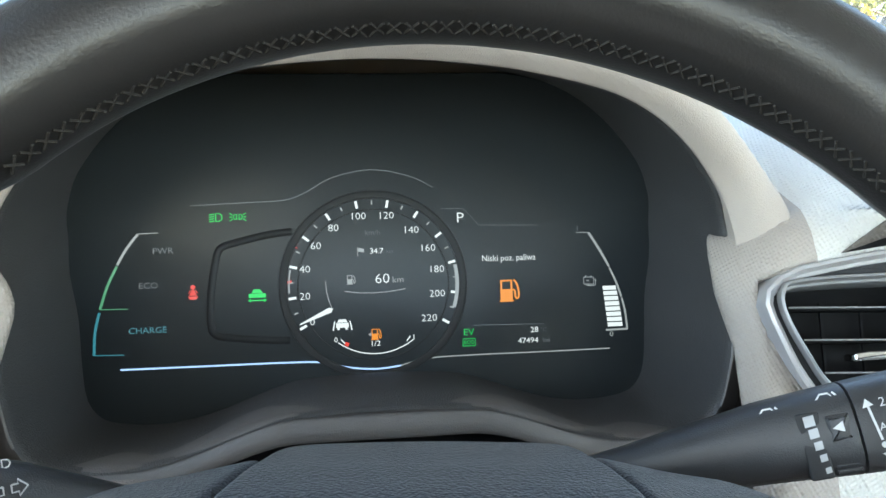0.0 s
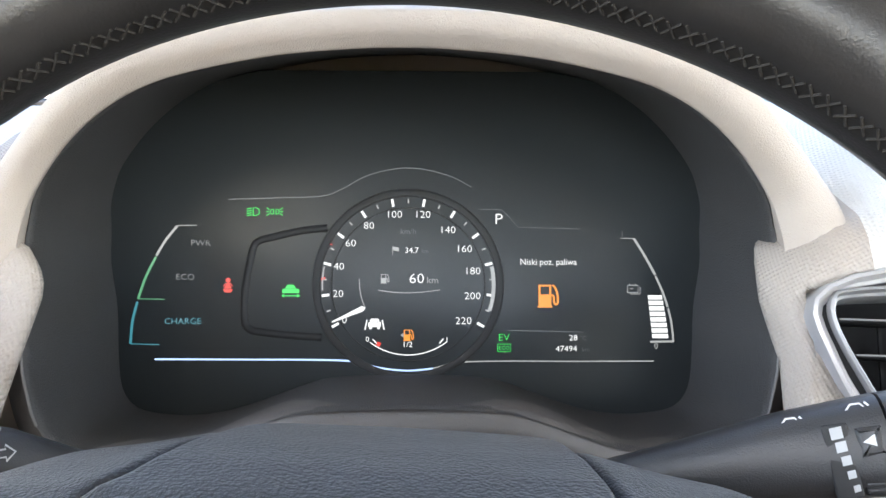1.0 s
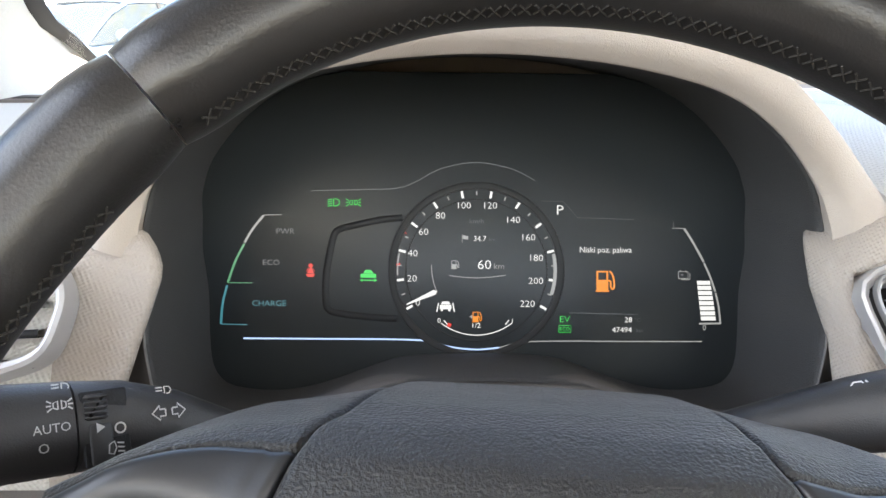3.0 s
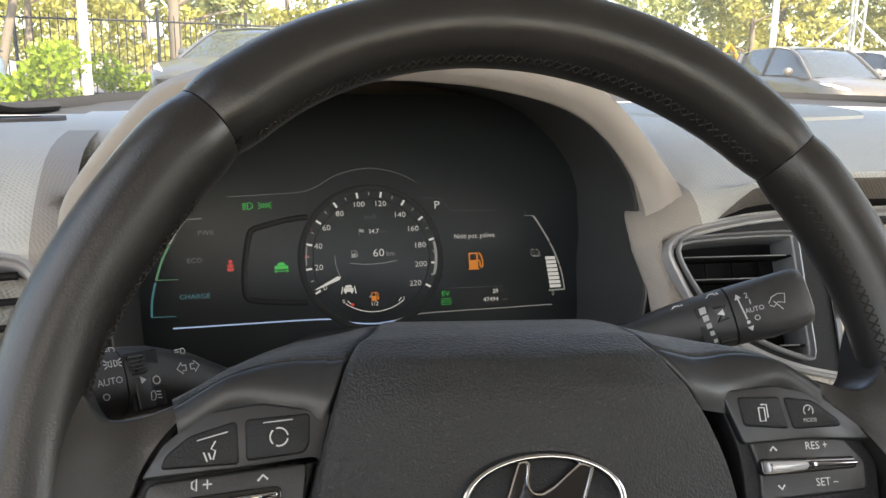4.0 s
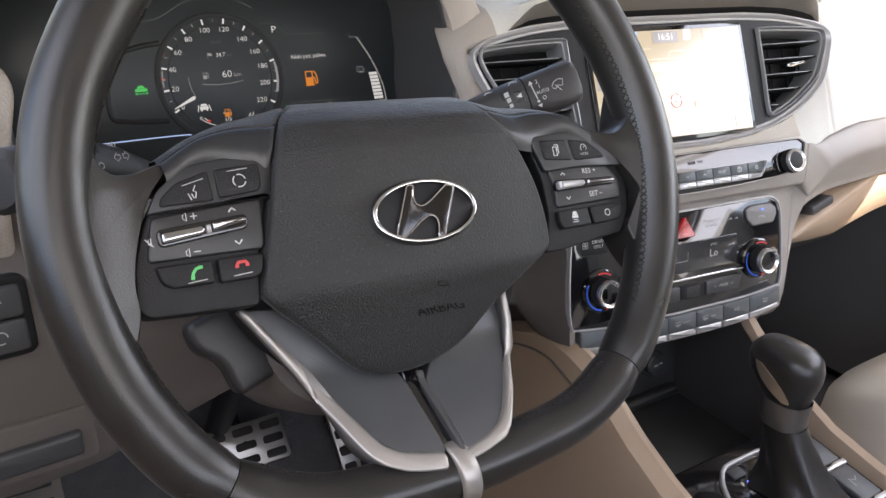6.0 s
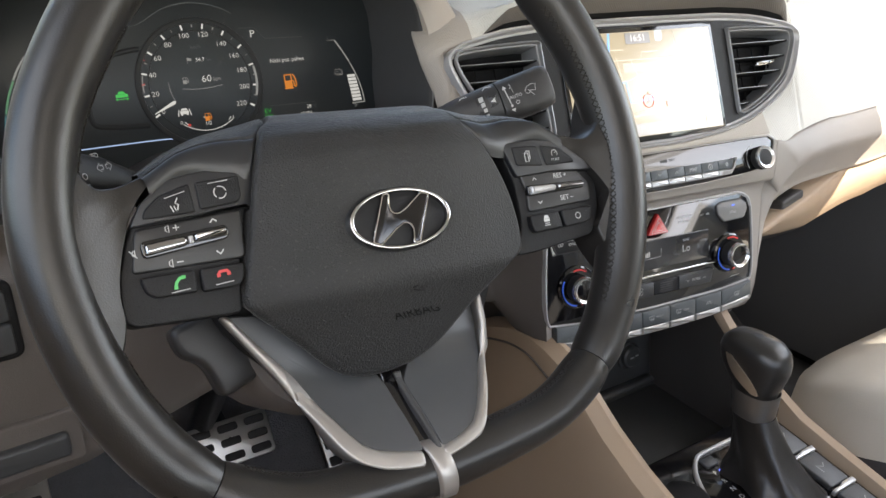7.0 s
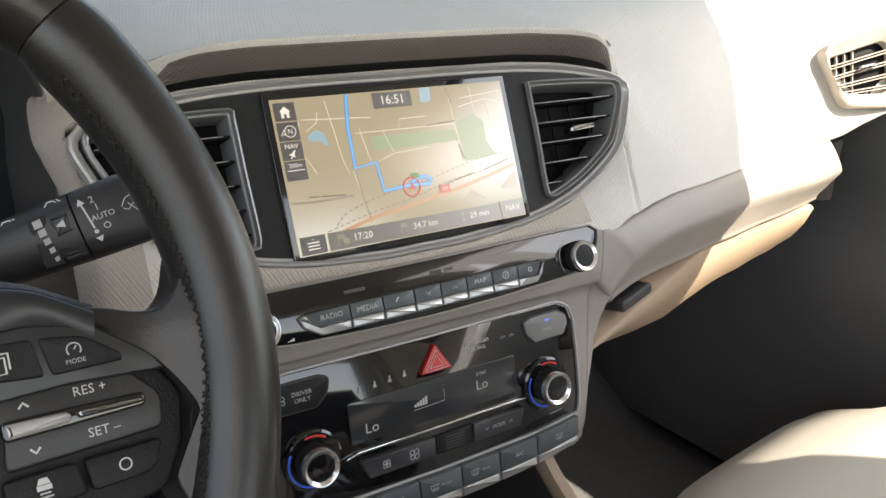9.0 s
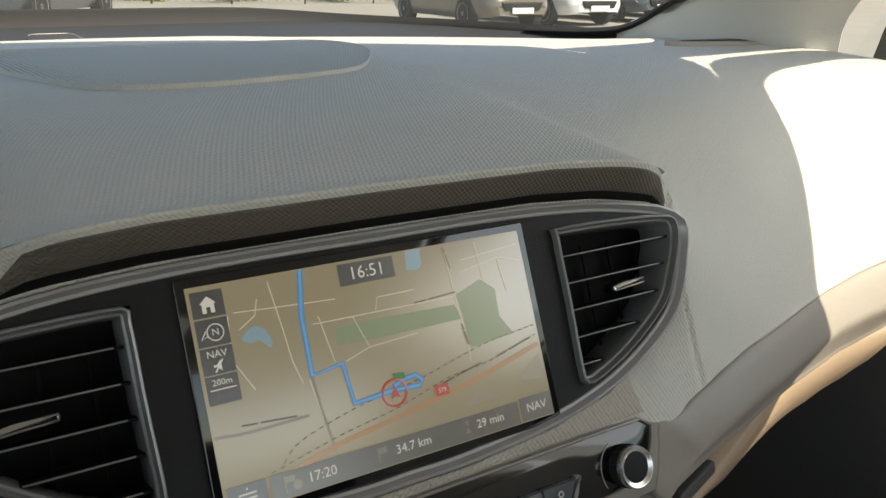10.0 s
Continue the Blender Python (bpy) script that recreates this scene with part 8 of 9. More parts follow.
def build_shifter():
    s = tagged(empty("gear_lever", DECK @ Vector((0.0, 0.0, 0.0))), "black leather gear lever with satin metal collar", "gear lever")
    axis = Vector((-0.02, 0.03, 1.0)).normalized()
    base = Vector((0.372, -0.335, 0.615))

    def ring(h, rx, ry, q=0.8, dx=0.0, dy=0.0, n=28):
        c = base + axis * h + Vector((dx, dy, 0))
        return [c + Vector((rx * math.copysign(abs(math.cos(t)) ** q, math.cos(t)), ry * math.copysign(abs(math.sin(t)) ** q, math.sin(t)), 0)) for t in (2 * math.pi * k / n for k in range(n))]
    # gaiter with folds
    rows = []
    for h, r in ((-0.005, 0.040), (0.006, 0.034), (0.016, 0.0285), (0.026, 0.0250), (0.036, 0.0225), (0.050, 0.0195), (0.064, 0.0178)):
        row = []
        for k, p in enumerate(ring(h, r * 0.85, r * 1.1, 0.75)):
            c = base + axis * h
            lean = Vector((0.010, -0.022, 0)) * (1 - h / 0.064)
            row.append(c + lean + (p - c) * (1 + 0.13 * (1 - h / 0.066) * math.sin(k * 1.35 + h * 70)))
        rows.append(row)
    part("gaiter", grid(rows, closed_u=True), LEATHER, s, "black leather gaiter")
    rows = [ring(0.062, 0.0160, 0.0180), ring(0.0645, 0.0172, 0.0190), ring(0.074, 0.0172, 0.0195), ring(0.084, 0.0178, 0.0205), ring(0.088, 0.0178, 0.0205)]
    part("collar", grid(rows, closed_u=True), material("gunmetal_collar", (0.20, 0.19, 0.18), 0.3, metal=0.8, rough_vary=0.1), s, "gunmetal collar")
    head = [(0.084, 0.0195, 0.0215, 0, 0), (0.092, 0.0215, 0.0260, 0, 0.002), (0.104, 0.0245, 0.0330, 0, 0.005), (0.116, 0.0265, 0.0385, 0, 0.007), (0.128, 0.0268, 0.0400, 0, 0.008), (0.138, 0.0250, 0.0375, 0, 0.008), (0.145, 0.0205, 0.0310, 0, 0.008), (0.149, 0.0130, 0.0200, 0, 0.008), (0.1505, 0.004, 0.006, 0, 0.008)]
    rows = [ring(0.084 + (h - 0.084) * 0.82, rx * 0.84, ry * 0.80, 0.78, dx, dy * 0.8) for h, rx, ry, dx, dy in head]
    bm = grid(rows, closed_u=True)
    bm.faces.new([bm.verts.new(p) for p in rows[-1]])
    bmesh.ops.recalc_face_normals(bm, faces=bm.faces)
    part("knob", bm, LEATHER, s, "smooth black leather gear knob")
    # satin side inlay, its golden reflection put into the tint
    bm = bmesh.new()
    rows = []
    for k in range(7):
        t = k / 6
        h = lerp(0.121, 0.092, t)
        wdt = 0.0095 * math.sin(math.pi * (0.12 + 0.80 * t))
        c = base + axis * h
        y = lerp(0.012, -0.016, t)
        rx = lerp(0.0222, 0.0186, t)
        rows.append([c + Vector((-rx * math.sqrt(max(0.05, 1 - (yy / 0.034) ** 2)) - 0.0022, yy + 0.006, 0.0)) for yy in (y - wdt, y, y + wdt)])
    grid(rows, bm)
    made = bmesh.ops.extrude_face_region(bm, geom=bm.faces[:])["geom"]
    bmesh.ops.translate(bm, verts=[g for g in made if isinstance(g, bmesh.types.BMVert)], vec=(0.004, 0, 0))
    part("inlay", bm, material("satin_metal_golden_reflection", (0.52, 0.44, 0.35), 0.30, metal=0.85, rough_vary=0.1), s, "satin metal inlay")


build_shifter()


# ---- seats ----
def build_seat(x, label, group):
    s = tagged(empty("front_seat", (x, -0.60, 0.30)), label, "car seat", group=group)
    rows = []
    for k in range(17):
        t = k / 16
        y = lerp(-0.212, -0.80, t)
        nose = ease(t, 0.0, 0.16)
        top = 0.600 + 0.055 * math.sin(math.pi * min(1, t * 1.6) / 2) - 0.030 * t - 0.03 * (1 - nose)
        row = []
        for j in range(25):
            a = -1 + 2 * j / 24
            bolster = 0.035 * ease(abs(a), 0.60, 0.82) * ease(t, 0.12, 0.45)
            edge = 0.055 * max(0, (abs(a) - 0.80) / 0.20) ** 2
            row.append(Vector((x + a * 0.235 * (0.90 + 0.10 * nose), y - 0.045 * a ** 4 * (1 - t), top + bolster - edge - 0.006 * math.exp(-((abs(a) - 0.56) / 0.02) ** 2))))
        rows.append(row)
    front = [Vector((p.x, p.y + 0.006, p.z - 0.05)) for p in rows[0]]
    low = [Vector((p.x, p.y - 0.03, p.z - 0.12)) for p in rows[0]]
    part("cushion", grid([low, front] + rows), SEAT_CLOTH, s, "grey beige leather seat cushion")
    for side in (-1, 1):
        rr = []
        for k in range(17):
            p = rows[k][0 if side < 0 else -1]
            rr.append([p + Vector((0, 0, 0.0)), p + Vector((side * 0.012, 0, -0.03)), p + Vector((side * 0.015, 0, -0.10)), p + Vector((side * 0.0, 0, -0.22))])
        part("seat_side", grid(rr), SEAT_DARK, s, "charcoal seat side")
    rows = []
    for k in range(10):
        t = k / 9
        z, y = lerp(0.56, 1.20, t), -0.80 - 0.20 * t
        row = []
        for j in range(17):
            a = -1 + 2 * j / 16
            row.append(Vector((x + a * 0.25 * (1 - 0.2 * t), y + 0.05 * ease(abs(a), 0.55, 0.85) - 0.05 * max(0, (abs(a) - 0.86) / 0.14), z)))
        rows.append(row)
    bm = grid(rows)
    made = bmesh.ops.extrude_face_region(bm, geom=bm.faces[:])["geom"]
    bmesh.ops.translate(bm, verts=[g for g in made if isinstance(g, bmesh.types.BMVert)], vec=(0, -0.10, 0))
    part("backrest", bm, SEAT_CLOTH, s, "grey beige leather backrest")
    part("headrest", box((x - 0.13, -1.12, 1.22), (x + 0.13, -1.02, 1.39), 0.035, seg=4), SEAT_CLOTH, s)
    part("seat_rail", box((x - 0.20, -0.85, 0.31), (x + 0.20, -0.35, 0.42), 0.01), SEAT_DARK, s)


build_seat(0.785, "grey beige leather passenger seat with charcoal sides", "front seats")


# ---- passenger side ----
def build_passenger_side():
    # trim strip and glovebox under the crease
    d = sweep
    glove = tagged(empty("glovebox", (0.8, -0.1, 0.68)), "beige plastic glovebox lid under the dashboard", "glovebox")
    lid_low = [(0.535, 0.748), (0.587, 0.7374), (0.66, 0.722), (0.734, 0.709), (0.83, 0.707), (0.916, 0.7097), (0.97, 0.722), (1.003, 0.738)]
    lid_top = [(0.535, 0.759), (0.556, 0.764), (0.595, 0.771), (0.658, 0.7745), (0.707, 0.7785), (0.75, 0.784), (0.786, 0.7855), (0.852, 0.7815), (0.9115, 0.7795), (0.965, 0.782), (1.003, 0.788)]
    rows = []
    for k in range(45):
        x = 0.535 + 0.468 * k / 44
        top, low = table(x, lid_top), table(x, lid_low)
        yt = -0.133 + d(x)
        rows.append([Vector(p) for p in ((x, yt + 0.05, top + 0.001), (x, yt + 0.003, top), (x, yt - 0.0005, top - 0.003), (x, lerp(yt, -0.112 + d(x), 0.5) - 0.003, lerp(top, low, 0.5)), (x, -0.112 + d(x), low + 0.003), (x, -0.108 + d(x), low), (x, -0.02 + d(x), low + 0.004))])
    part("lid", grid(rows), BEIGE_LOW, glove, "tan beige glovebox lid")
    part("latch", slab(basis((0.615, -0.178, 0.787), 10, 10, 4), rounded(rect(-0.026, -0.005, 0.026, 0.005), 0.003), -0.02, 0.0, 0.002), SHROUD, glove, "charcoal glovebox latch")
    bm = grid([[Vector((x, y, z)) for z in (0.925, 0.90, 0.86, 0.82, 0.79)] for x, y in ((1.014, -0.110), (1.026, -0.132), (1.040, -0.134), (1.054, -0.122), (1.064, -0.09), (1.07, 0.02))])
    part("end_cap", bm, DARK, dashboard, "charcoal end cap of the dashboard")
    # dark footwell wall
    bm = grid([[(0.50, -0.06, 0.80), (1.14, -0.02, 0.80)], [(0.50, -0.03, 0.70), (1.14, 0.0, 0.72)], [(0.50, 0.10, 0.55), (1.14, 0.10, 0.55)], [(0.50, 0.34, 0.40), (1.14, 0.34, 0.40)]])
    tagged(part("footwell_lining", bm, CARPET), "black carpet lining of the passenger footwell", "footwell", kind="structure")
    # end vent
    v = tagged(empty("air_vent", (1.03, -0.1, 0.90)), "beige framed slatted air vent at the dashboard's end", "air vent", group="dashboard air vents")
    f = basis((1.035, -0.118, 0.935), -33, 20) @ Matrix.Translation((0.0, 0.0, 0.013))
    out = [(-0.034, 0.022), (-0.029, 0.035), (0.0085, 0.0525), (0.040, 0.064), (0.056, 0.058), (0.066, 0.030), (0.068, -0.020), (0.060, -0.036), (-0.002, -0.0365), (-0.012, -0.028), (-0.024, 0.0)]
    hole = [(-0.024, 0.021), (0.0425, 0.043), (0.051, 0.036), (0.0535, -0.012), (0.045, -0.018), (-0.006, -0.020), (-0.012, -0.012)]
    lp = resample(rounded(out, 0.006), 90)
    inner = resample(rounded(hole, 0.004), 90)
    start = min(range(90), key=lambda k: (Vector(inner[k]) - Vector(lp[0])).length)
    inner = inner[start:] + inner[:start]
    part("vent_frame", ring_slab(f, lp, inner, -0.030, 0.010, 0.004, inner_w=0.002), BEIGE, v, "beige vent frame")
    part("duct", slab(f, inset(inner, -0.002), -0.030, -0.009, 0.0005), VENT_BLACK, v)
    for (u0, v0), (u1, v1) in (((-0.020, 0.012), (0.050, 0.033)), ((-0.017, 0.000), (0.0525, 0.020)), ((-0.011, -0.010), (0.053, 0.0055)), ((-0.004, -0.0175), (0.0535, -0.0075))):
        for gap in (0.0, 0.0032):
            rows = [[f @ Vector((u, a + t - gap, w)) for t, w in ((0.0006, 0.0), (-0.0006, 0.0), (0.0002, -0.007), (0.0012, -0.007))] for u, a in ((u0, v0), (u1, v1))]
            part("slat", grid(rows, closed_u=True), BEIGE, v)
    for k in range(3):
        u = -0.010 + 0.010 * k
        bm = box((-0.0005, -0.018, -0.003), (0.0005, 0.026 + 0.003 * k, 0.003), 0)
        bm.transform(f @ Matrix.Translation((u, 0, -0.0075)))
        part("inner_vane", bm, BEIGE, v)
    part("tab", slab(f, rounded([(0.012, 0.0065), (0.034, 0.0125), (0.036, 0.0175), (0.014, 0.0125)], 0.001), -0.004, 0.006, 0.0015), CHROME, v, "chrome airflow tab")
    # door panel, darker below
    dr = tagged(empty("passenger_door", (1.13, -0.4, 0.35)), "grey and black passenger door panel", "car door")
    rows = []
    for y in (0.30, 0.15, 0.0, -0.15, -0.4, -0.7, -1.0):
        rows.append([(1.13, y, 0.97), (1.10, y, 0.95), (1.095, y, 0.86), (1.115, y, 0.80), (1.09, y, 0.72), (1.075, y, 0.66), (1.10, y, 0.55), (1.09, y, 0.32)])
    part("panel", grid(rows), material("slate_black_door_plastic", (0.085, 0.088, 0.095), 0.6, grain=0.4, grain_size=0.001, vary=0.1), dr, "black lower door panel")
    part("arm_rest", box((1.03, -0.85, 0.66), (1.11, -0.30, 0.72), 0.02, seg=3), BEIGE_LOW, dr, "tan arm rest")
    # driver's door
    dl = tagged(empty("driver_door", (-0.37, -0.4, 0.35)), "tan beige driver door panel", "car door")
    rows = []
    for y in (0.25, 0.05, -0.1, -0.3, -0.6, -1.0):
        rows.append([(-0.375, y, 0.97), (-0.350, y, 0.95), (-0.345, y, 0.86), (-0.36, y, 0.80), (-0.335, y, 0.70), (-0.355, y, 0.55), (-0.345, y, 0.32)])
    part("panel", grid(rows), BEIGE_LOW, dl)


build_passenger_side()


# ---- driver's end ----
def build_driver_end():
    v = tagged(empty("air_vent", (-0.26, -0.11, 0.92)), "silver framed air vent at the driver's end", "air vent", group="dashboard air vents")
    f = basis((-0.262, -0.122, 0.958), 8, 24)
    out = [(0.066, 0.010), (0.056, 0.030), (-0.030, 0.042), (-0.070, 0.036), (-0.074, -0.020), (-0.050, -0.034), (0.018, -0.032), (0.056, -0.022)]
    lp = resample(rounded(out, 0.012), 80)
    part("vent_frame", ring_slab(f, lp, inset(lp, 0.007), -0.030, 0.010, 0.003, inner_w=0.004), SATIN, v, "satin silver vent frame")
    part("duct", slab(f, inset(lp, 0.005), -0.030, -0.022, 0.0005), RUBBER, v)
    for k in range(4):
        t = 0.020 - 0.014 * k
        rows = [[f @ Vector((u, a, w)) for a, w in ((t + 0.002, 0.0), (t - 0.002, 0.0), (t + 0.001, -0.02), (t + 0.004, -0.02))] for u in (-0.058, 0.050 - 0.10 * max(0, -t))]
        part("slat", grid(rows, closed_u=True), DARK, v)
    sw = tagged(empty("switch_panel", (-0.23, -0.14, 0.80)), "black dashboard switch panel with two buttons", "switch panel")
    f = basis((-0.225, -0.146, 0.842), 4, 8)
    part("panel", slab(f, rounded(rect(-0.06, -0.027, 0.045, 0.027), 0.008), -0.01, 0.006, 0.002), DARK, sw)
    for k in range(2):
        b = part("button", slab(f, rounded(rect(0.002, -0.022 + 0.0225 * k, 0.040, -0.001 + 0.0225 * k), 0.003), 0.0, 0.010, 0.0015), BUTTON, sw)
        part("symbol", strokes(f, [arc((0.024, -0.011 + 0.0225 * k), 0.004, 0, 300, 12)], 0.0008, 0.0104), WHITE_INK, b, smooth=False)
    hd = tagged(empty("hood_release", (-0.20, -0.15, 0.72)), "grey bonnet release handle in knee panel", "handle")
    f = basis((-0.205, -0.152, 0.745), 4, 0)
    part("recess", slab(f, rounded(rect(-0.05, -0.022, 0.05, 0.022), 0.006), -0.01, 0.003, 0.002), GREY_PLASTIC, hd)
    part("grip", slab(f, rounded(rect(-0.035, -0.013, 0.040, 0.006), 0.004), 0.0, 0.009, 0.003), BUTTON, hd)
    # slot vents on the dash top beside the pillars
    for side, x in ((-1, -0.285), (1, 1.045)):
        df = tagged(empty("side_demister", (x, 0.15, 1.03)), "slot demister grille on dashboard top", "demister", group="side demisters")
        f = basis((x, 0.15, 1.0405), 0, 88) @ Matrix.Diagonal((-side, 1, 1, 1))
        bm = slab(f, rounded([(-0.06, -0.025), (0.05, 0.012), (0.058, 0.030), (-0.06, 0.020)], 0.006), -0.004, 0.0025, 0.001)
        bmesh.ops.recalc_face_normals(bm, faces=bm.faces)
        part("slot", bm, GREY_PLASTIC if side < 0 else BEIGE, df)
        bm = slab(f, rounded([(-0.055, -0.012), (0.035, 0.014), (0.040, 0.020), (-0.055, 0.006)], 0.003), -0.002, 0.0032, 0.0005)
        bmesh.ops.recalc_face_normals(bm, faces=bm.faces)
        part("slot_opening", bm, DARK, df)


build_driver_end()


# ---- dash top details ----
def build_dash_top():
    g = tagged(empty("speaker_grille", (0.37, 0.28, 1.03)), "fine ribbed grey speaker grille on dashboard top", "speaker grille")
    f = basis((0.379, 0.235, 1.0446), 0, 90.2)
    out = [(x - 0.379, y - 0.235) for x, y in ((0.286, 0.300), (0.291, 0.223), (0.303, 0.160), (0.322, 0.104), (0.351, 0.085), (0.402, 0.079), (0.470, 0.090), (0.525, 0.112), (0.575, 0.172), (0.622, 0.250), (0.638, 0.311), (0.628, 0.356), (0.590, 0.374), (0.471, 0.383), (0.350, 0.392), (0.300, 0.370))]
    lp = resample(smooth_loop(out, 4), 120)
    part("rim", ring_slab(f, lp, inset(lp, 0.0016), -0.006, 0.0004, 0.0005), BEIGE_TOP, g)
    inner = inset(lp, 0.0014)
    part("plate", slab(f, inner, -0.006, -0.0016, 0.0004), material("ribbed_grey_grille", (0.11, 0.107, 0.10), 0.8, vary=0.05), g, "grey grille plate")
    bm = bmesh.new()
    for k in range(-30, 70):
        u = k * 0.004
        cut = [lerp(p[1], q[1], (u - p[0]) / (q[0] - p[0])) for p, q in zip(inner, inner[1:] + inner[:1]) if (p[0] - u) * (q[0] - u) < 0]
        if len(cut) > 1:
            grid([[f @ Vector((u + a, v, w)) for a, w in ((-0.0011, -0.002), (-0.0007, -0.0005), (0.0007, -0.0005), (0.0011, -0.002))] for v in (min(cut), max(cut))], bm)
    tagged(part("rib", bm, BEIGE_TOP, g, "fine pale ribs"), kind="stuff")
    s = tagged(empty("light_sensor", (0.42, 0.63, 1.02)), "small grey sensor cap on dashboard top", "sensor")
    part("cap", slab(basis((0.42, 0.635, 1.0205), 0, 78), rounded([(-0.036, -0.020), (0.036, -0.020), (0.026, 0.020), (-0.026, 0.020)], 0.008), -0.004, 0.014, 0.003), SHROUD, s)
    part("cap_edge", tube([basis((0.42, 0.635, 1.0205), 0, 78) @ Vector((u, v, 0.0135)) for u, v in rounded([(-0.034, -0.018), (0.034, -0.018), (0.024, 0.018), (-0.024, 0.018)], 0.008)], 0.0012, 6), SHROUD_EDGE, s, "thin pale edge")


build_dash_top()


# ---- outside ----
ASPHALT = material("pale_paving", (0.27, 0.255, 0.225), 0.9, grain=4.0, grain_size=0.01, vary=0.2, vary_size=1.5)


def ground_height(x, y):
    return 0.22 * ease(y, 3, 14) * (1 - ease(x, 3, 10))


gx = [-400, -100, -40, -20, -12, -8, -5, -3, 0, 3, 4.5, 6, 8, 10, 14, 20, 30, 50, 100, 400]
gy = [-400, -60, -10, 0, 3, 5, 7, 9, 11, 13, 14, 18, 30, 60, 120, 600]
bm = grid([[(x, y, ground_height(x, y)) for x in gx] for y in gy])
tagged(part("ground", bm, ASPHALT), "pale dusty paving of a car park", "ground", kind="structure")

CAR_GLASS = material("dark_car_glass", (0.05, 0.058, 0.06), 0.06, coat=0.5)
TYRE = material("black_tyre", (0.015, 0.015, 0.015), 0.85, vary=0.2)
ALLOY = material("alloy_wheel", (0.45, 0.45, 0.45), 0.35, metal=0.8)
PLATE = material("white_plate", (0.75, 0.75, 0.72), 0.5)
LAMP = material("headlamp_glass", (0.75, 0.77, 0.8), 0.08, coat=0.8)


def car_paint(name, colour):
    return material(name, colour, 0.28, metal=0.25, coat=0.7, vary=0.06, vary_size=0.5)


def build_car(at, heading, paint, label, style=0.0, group="parked cars"):
    """A parked car, nose along heading (degrees, clockwise from ahead); style 0 hatchback, 1 taller estate."""
    root = tagged(empty("parked_car", at), label, "car", group=group)
    m = Matrix.Translation(at) @ Matrix.Rotation(-radians(heading), 4, "Z")
    L, W, H = 4.25, 0.88, 1.47 + 0.14 * style
    belt = 0.92 + 0.06 * style
    # lower body: sections along y from tail to nose
    st = [(-2.12, 0.70, 0.45, 0.80), (-2.05, 0.80, 0.30, 0.92), (-1.7, 0.86, 0.24, belt + 0.05), (-1.0, 0.88, 0.22, belt + 0.03), (0.0, 0.88, 0.22, belt), (0.75, 0.88, 0.22, belt - 0.02), (1.15, 0.87, 0.22, 0.90), (1.65, 0.84, 0.24, 0.82), (1.98, 0.74, 0.26, 0.70), (2.12, 0.58, 0.32, 0.58)]
    rows = []
    for y, w, z0, z1 in st:
        prof = [(-w * 0.90, z0), (-w, z0 + 0.16), (-w, lerp(z0, z1, 0.55)), (-w * 0.965, z1 - 0.06), (-w * 0.90, z1), (-w * 0.45, z1 + 0.035), (0, z1 + 0.045), (w * 0.45, z1 + 0.035), (w * 0.90, z1), (w * 0.965, z1 - 0.06), (w, lerp(z0, z1, 0.55)), (w, z0 + 0.16), (w * 0.90, z0)]
        rows.append([m @ Vector((x, y, z)) for x, z in prof])
    bm = grid(smooth_rows(rows))
    bm.faces.new([bm.verts.new(p) for p in rows[0]])
    bm.faces.new([bm.verts.new(p) for p in rows[-1][::-1]])
    bmesh.ops.recalc_face_normals(bm, faces=bm.faces)
    part("body", bm, paint, root)
    # glasshouse
    gh = [(-1.95 - 0.05 * style, 0.70, belt + 0.04, belt + 0.06), (-1.62, 0.70, belt, H - 0.14 + 0.06 * style), (-1.2, 0.66, belt, H - 0.03), (-0.4, 0.64, belt, H), (0.25, 0.63, belt, H - 0.05), (0.62, 0.66, belt, H - 0.20), (1.22, 0.76, belt - 0.06, belt - 0.02)]
    rows = []
    for y, w, z0, z1 in gh:
        rows.append([m @ Vector((x, y, z)) for x, z in ((-0.84, z0), (-lerp(0.84, w, 0.55), lerp(z0, z1, 0.55)), (-w, z1 - 0.03), (-w * 0.8, z1), (0, z1 + 0.015), (w * 0.8, z1), (w, z1 - 0.03), (lerp(0.84, w, 0.55), lerp(z0, z1, 0.55)), (0.84, z0))])
    bm = grid(rows)
    bmesh.ops.recalc_face_normals(bm, faces=bm.faces)
    part("window_glass", bm, CAR_GLASS, root, "dark car glass")
    # roof skin and pillars over the glass
    up = Vector((0, 0, 0.012))
    roof = [[p + up for p in r[2:7]] for r in rows[1:5]]
    part("roof", grid(smooth_rows(roof)), paint, root)
    for j in (0, 8):
        pts = [r[j + (2 if j == 0 else -2)] for r in rows[4:7]] + []
        part("pillar", tube([p + up for p in pts], 0.030, 6), paint, root)
        top, mid, low = (2, 1, 0) if j == 0 else (6, 7, 8)
        part("pillar", tube([rows[3][top] + up, rows[3][mid] + (rows[3][mid] - rows[3][4]).normalized() * 0.012, rows[3][low]], 0.030, 6), DARK, root)
        part("pillar", tube([rows[1][top] + up, rows[1][mid] + (rows[1][mid] - rows[1][4]).normalized() * 0.012, rows[1][low]], 0.075, 6), paint, root)
    # wheels
    for x in (-0.80, 0.80):
        for y in (-1.28, 1.30):
            f = m @ Matrix.Translation((x, y, 0.315)) @ Matrix.Rotation(math.copysign(math.pi / 2, x), 4, "Y")
            wheel = part("wheel", turned(f, [(0.315, -0.09), (0.325, 0.0), (0.315, 0.09), (0.22, 0.10)], (0, 0), 24), TYRE, root)
            part("rim", turned(f, [(0.215, 0.08), (0.21, 0.105), (0.18, 0.085), (0.05, 0.10)], (0, 0), 20), ALLOY, wheel)
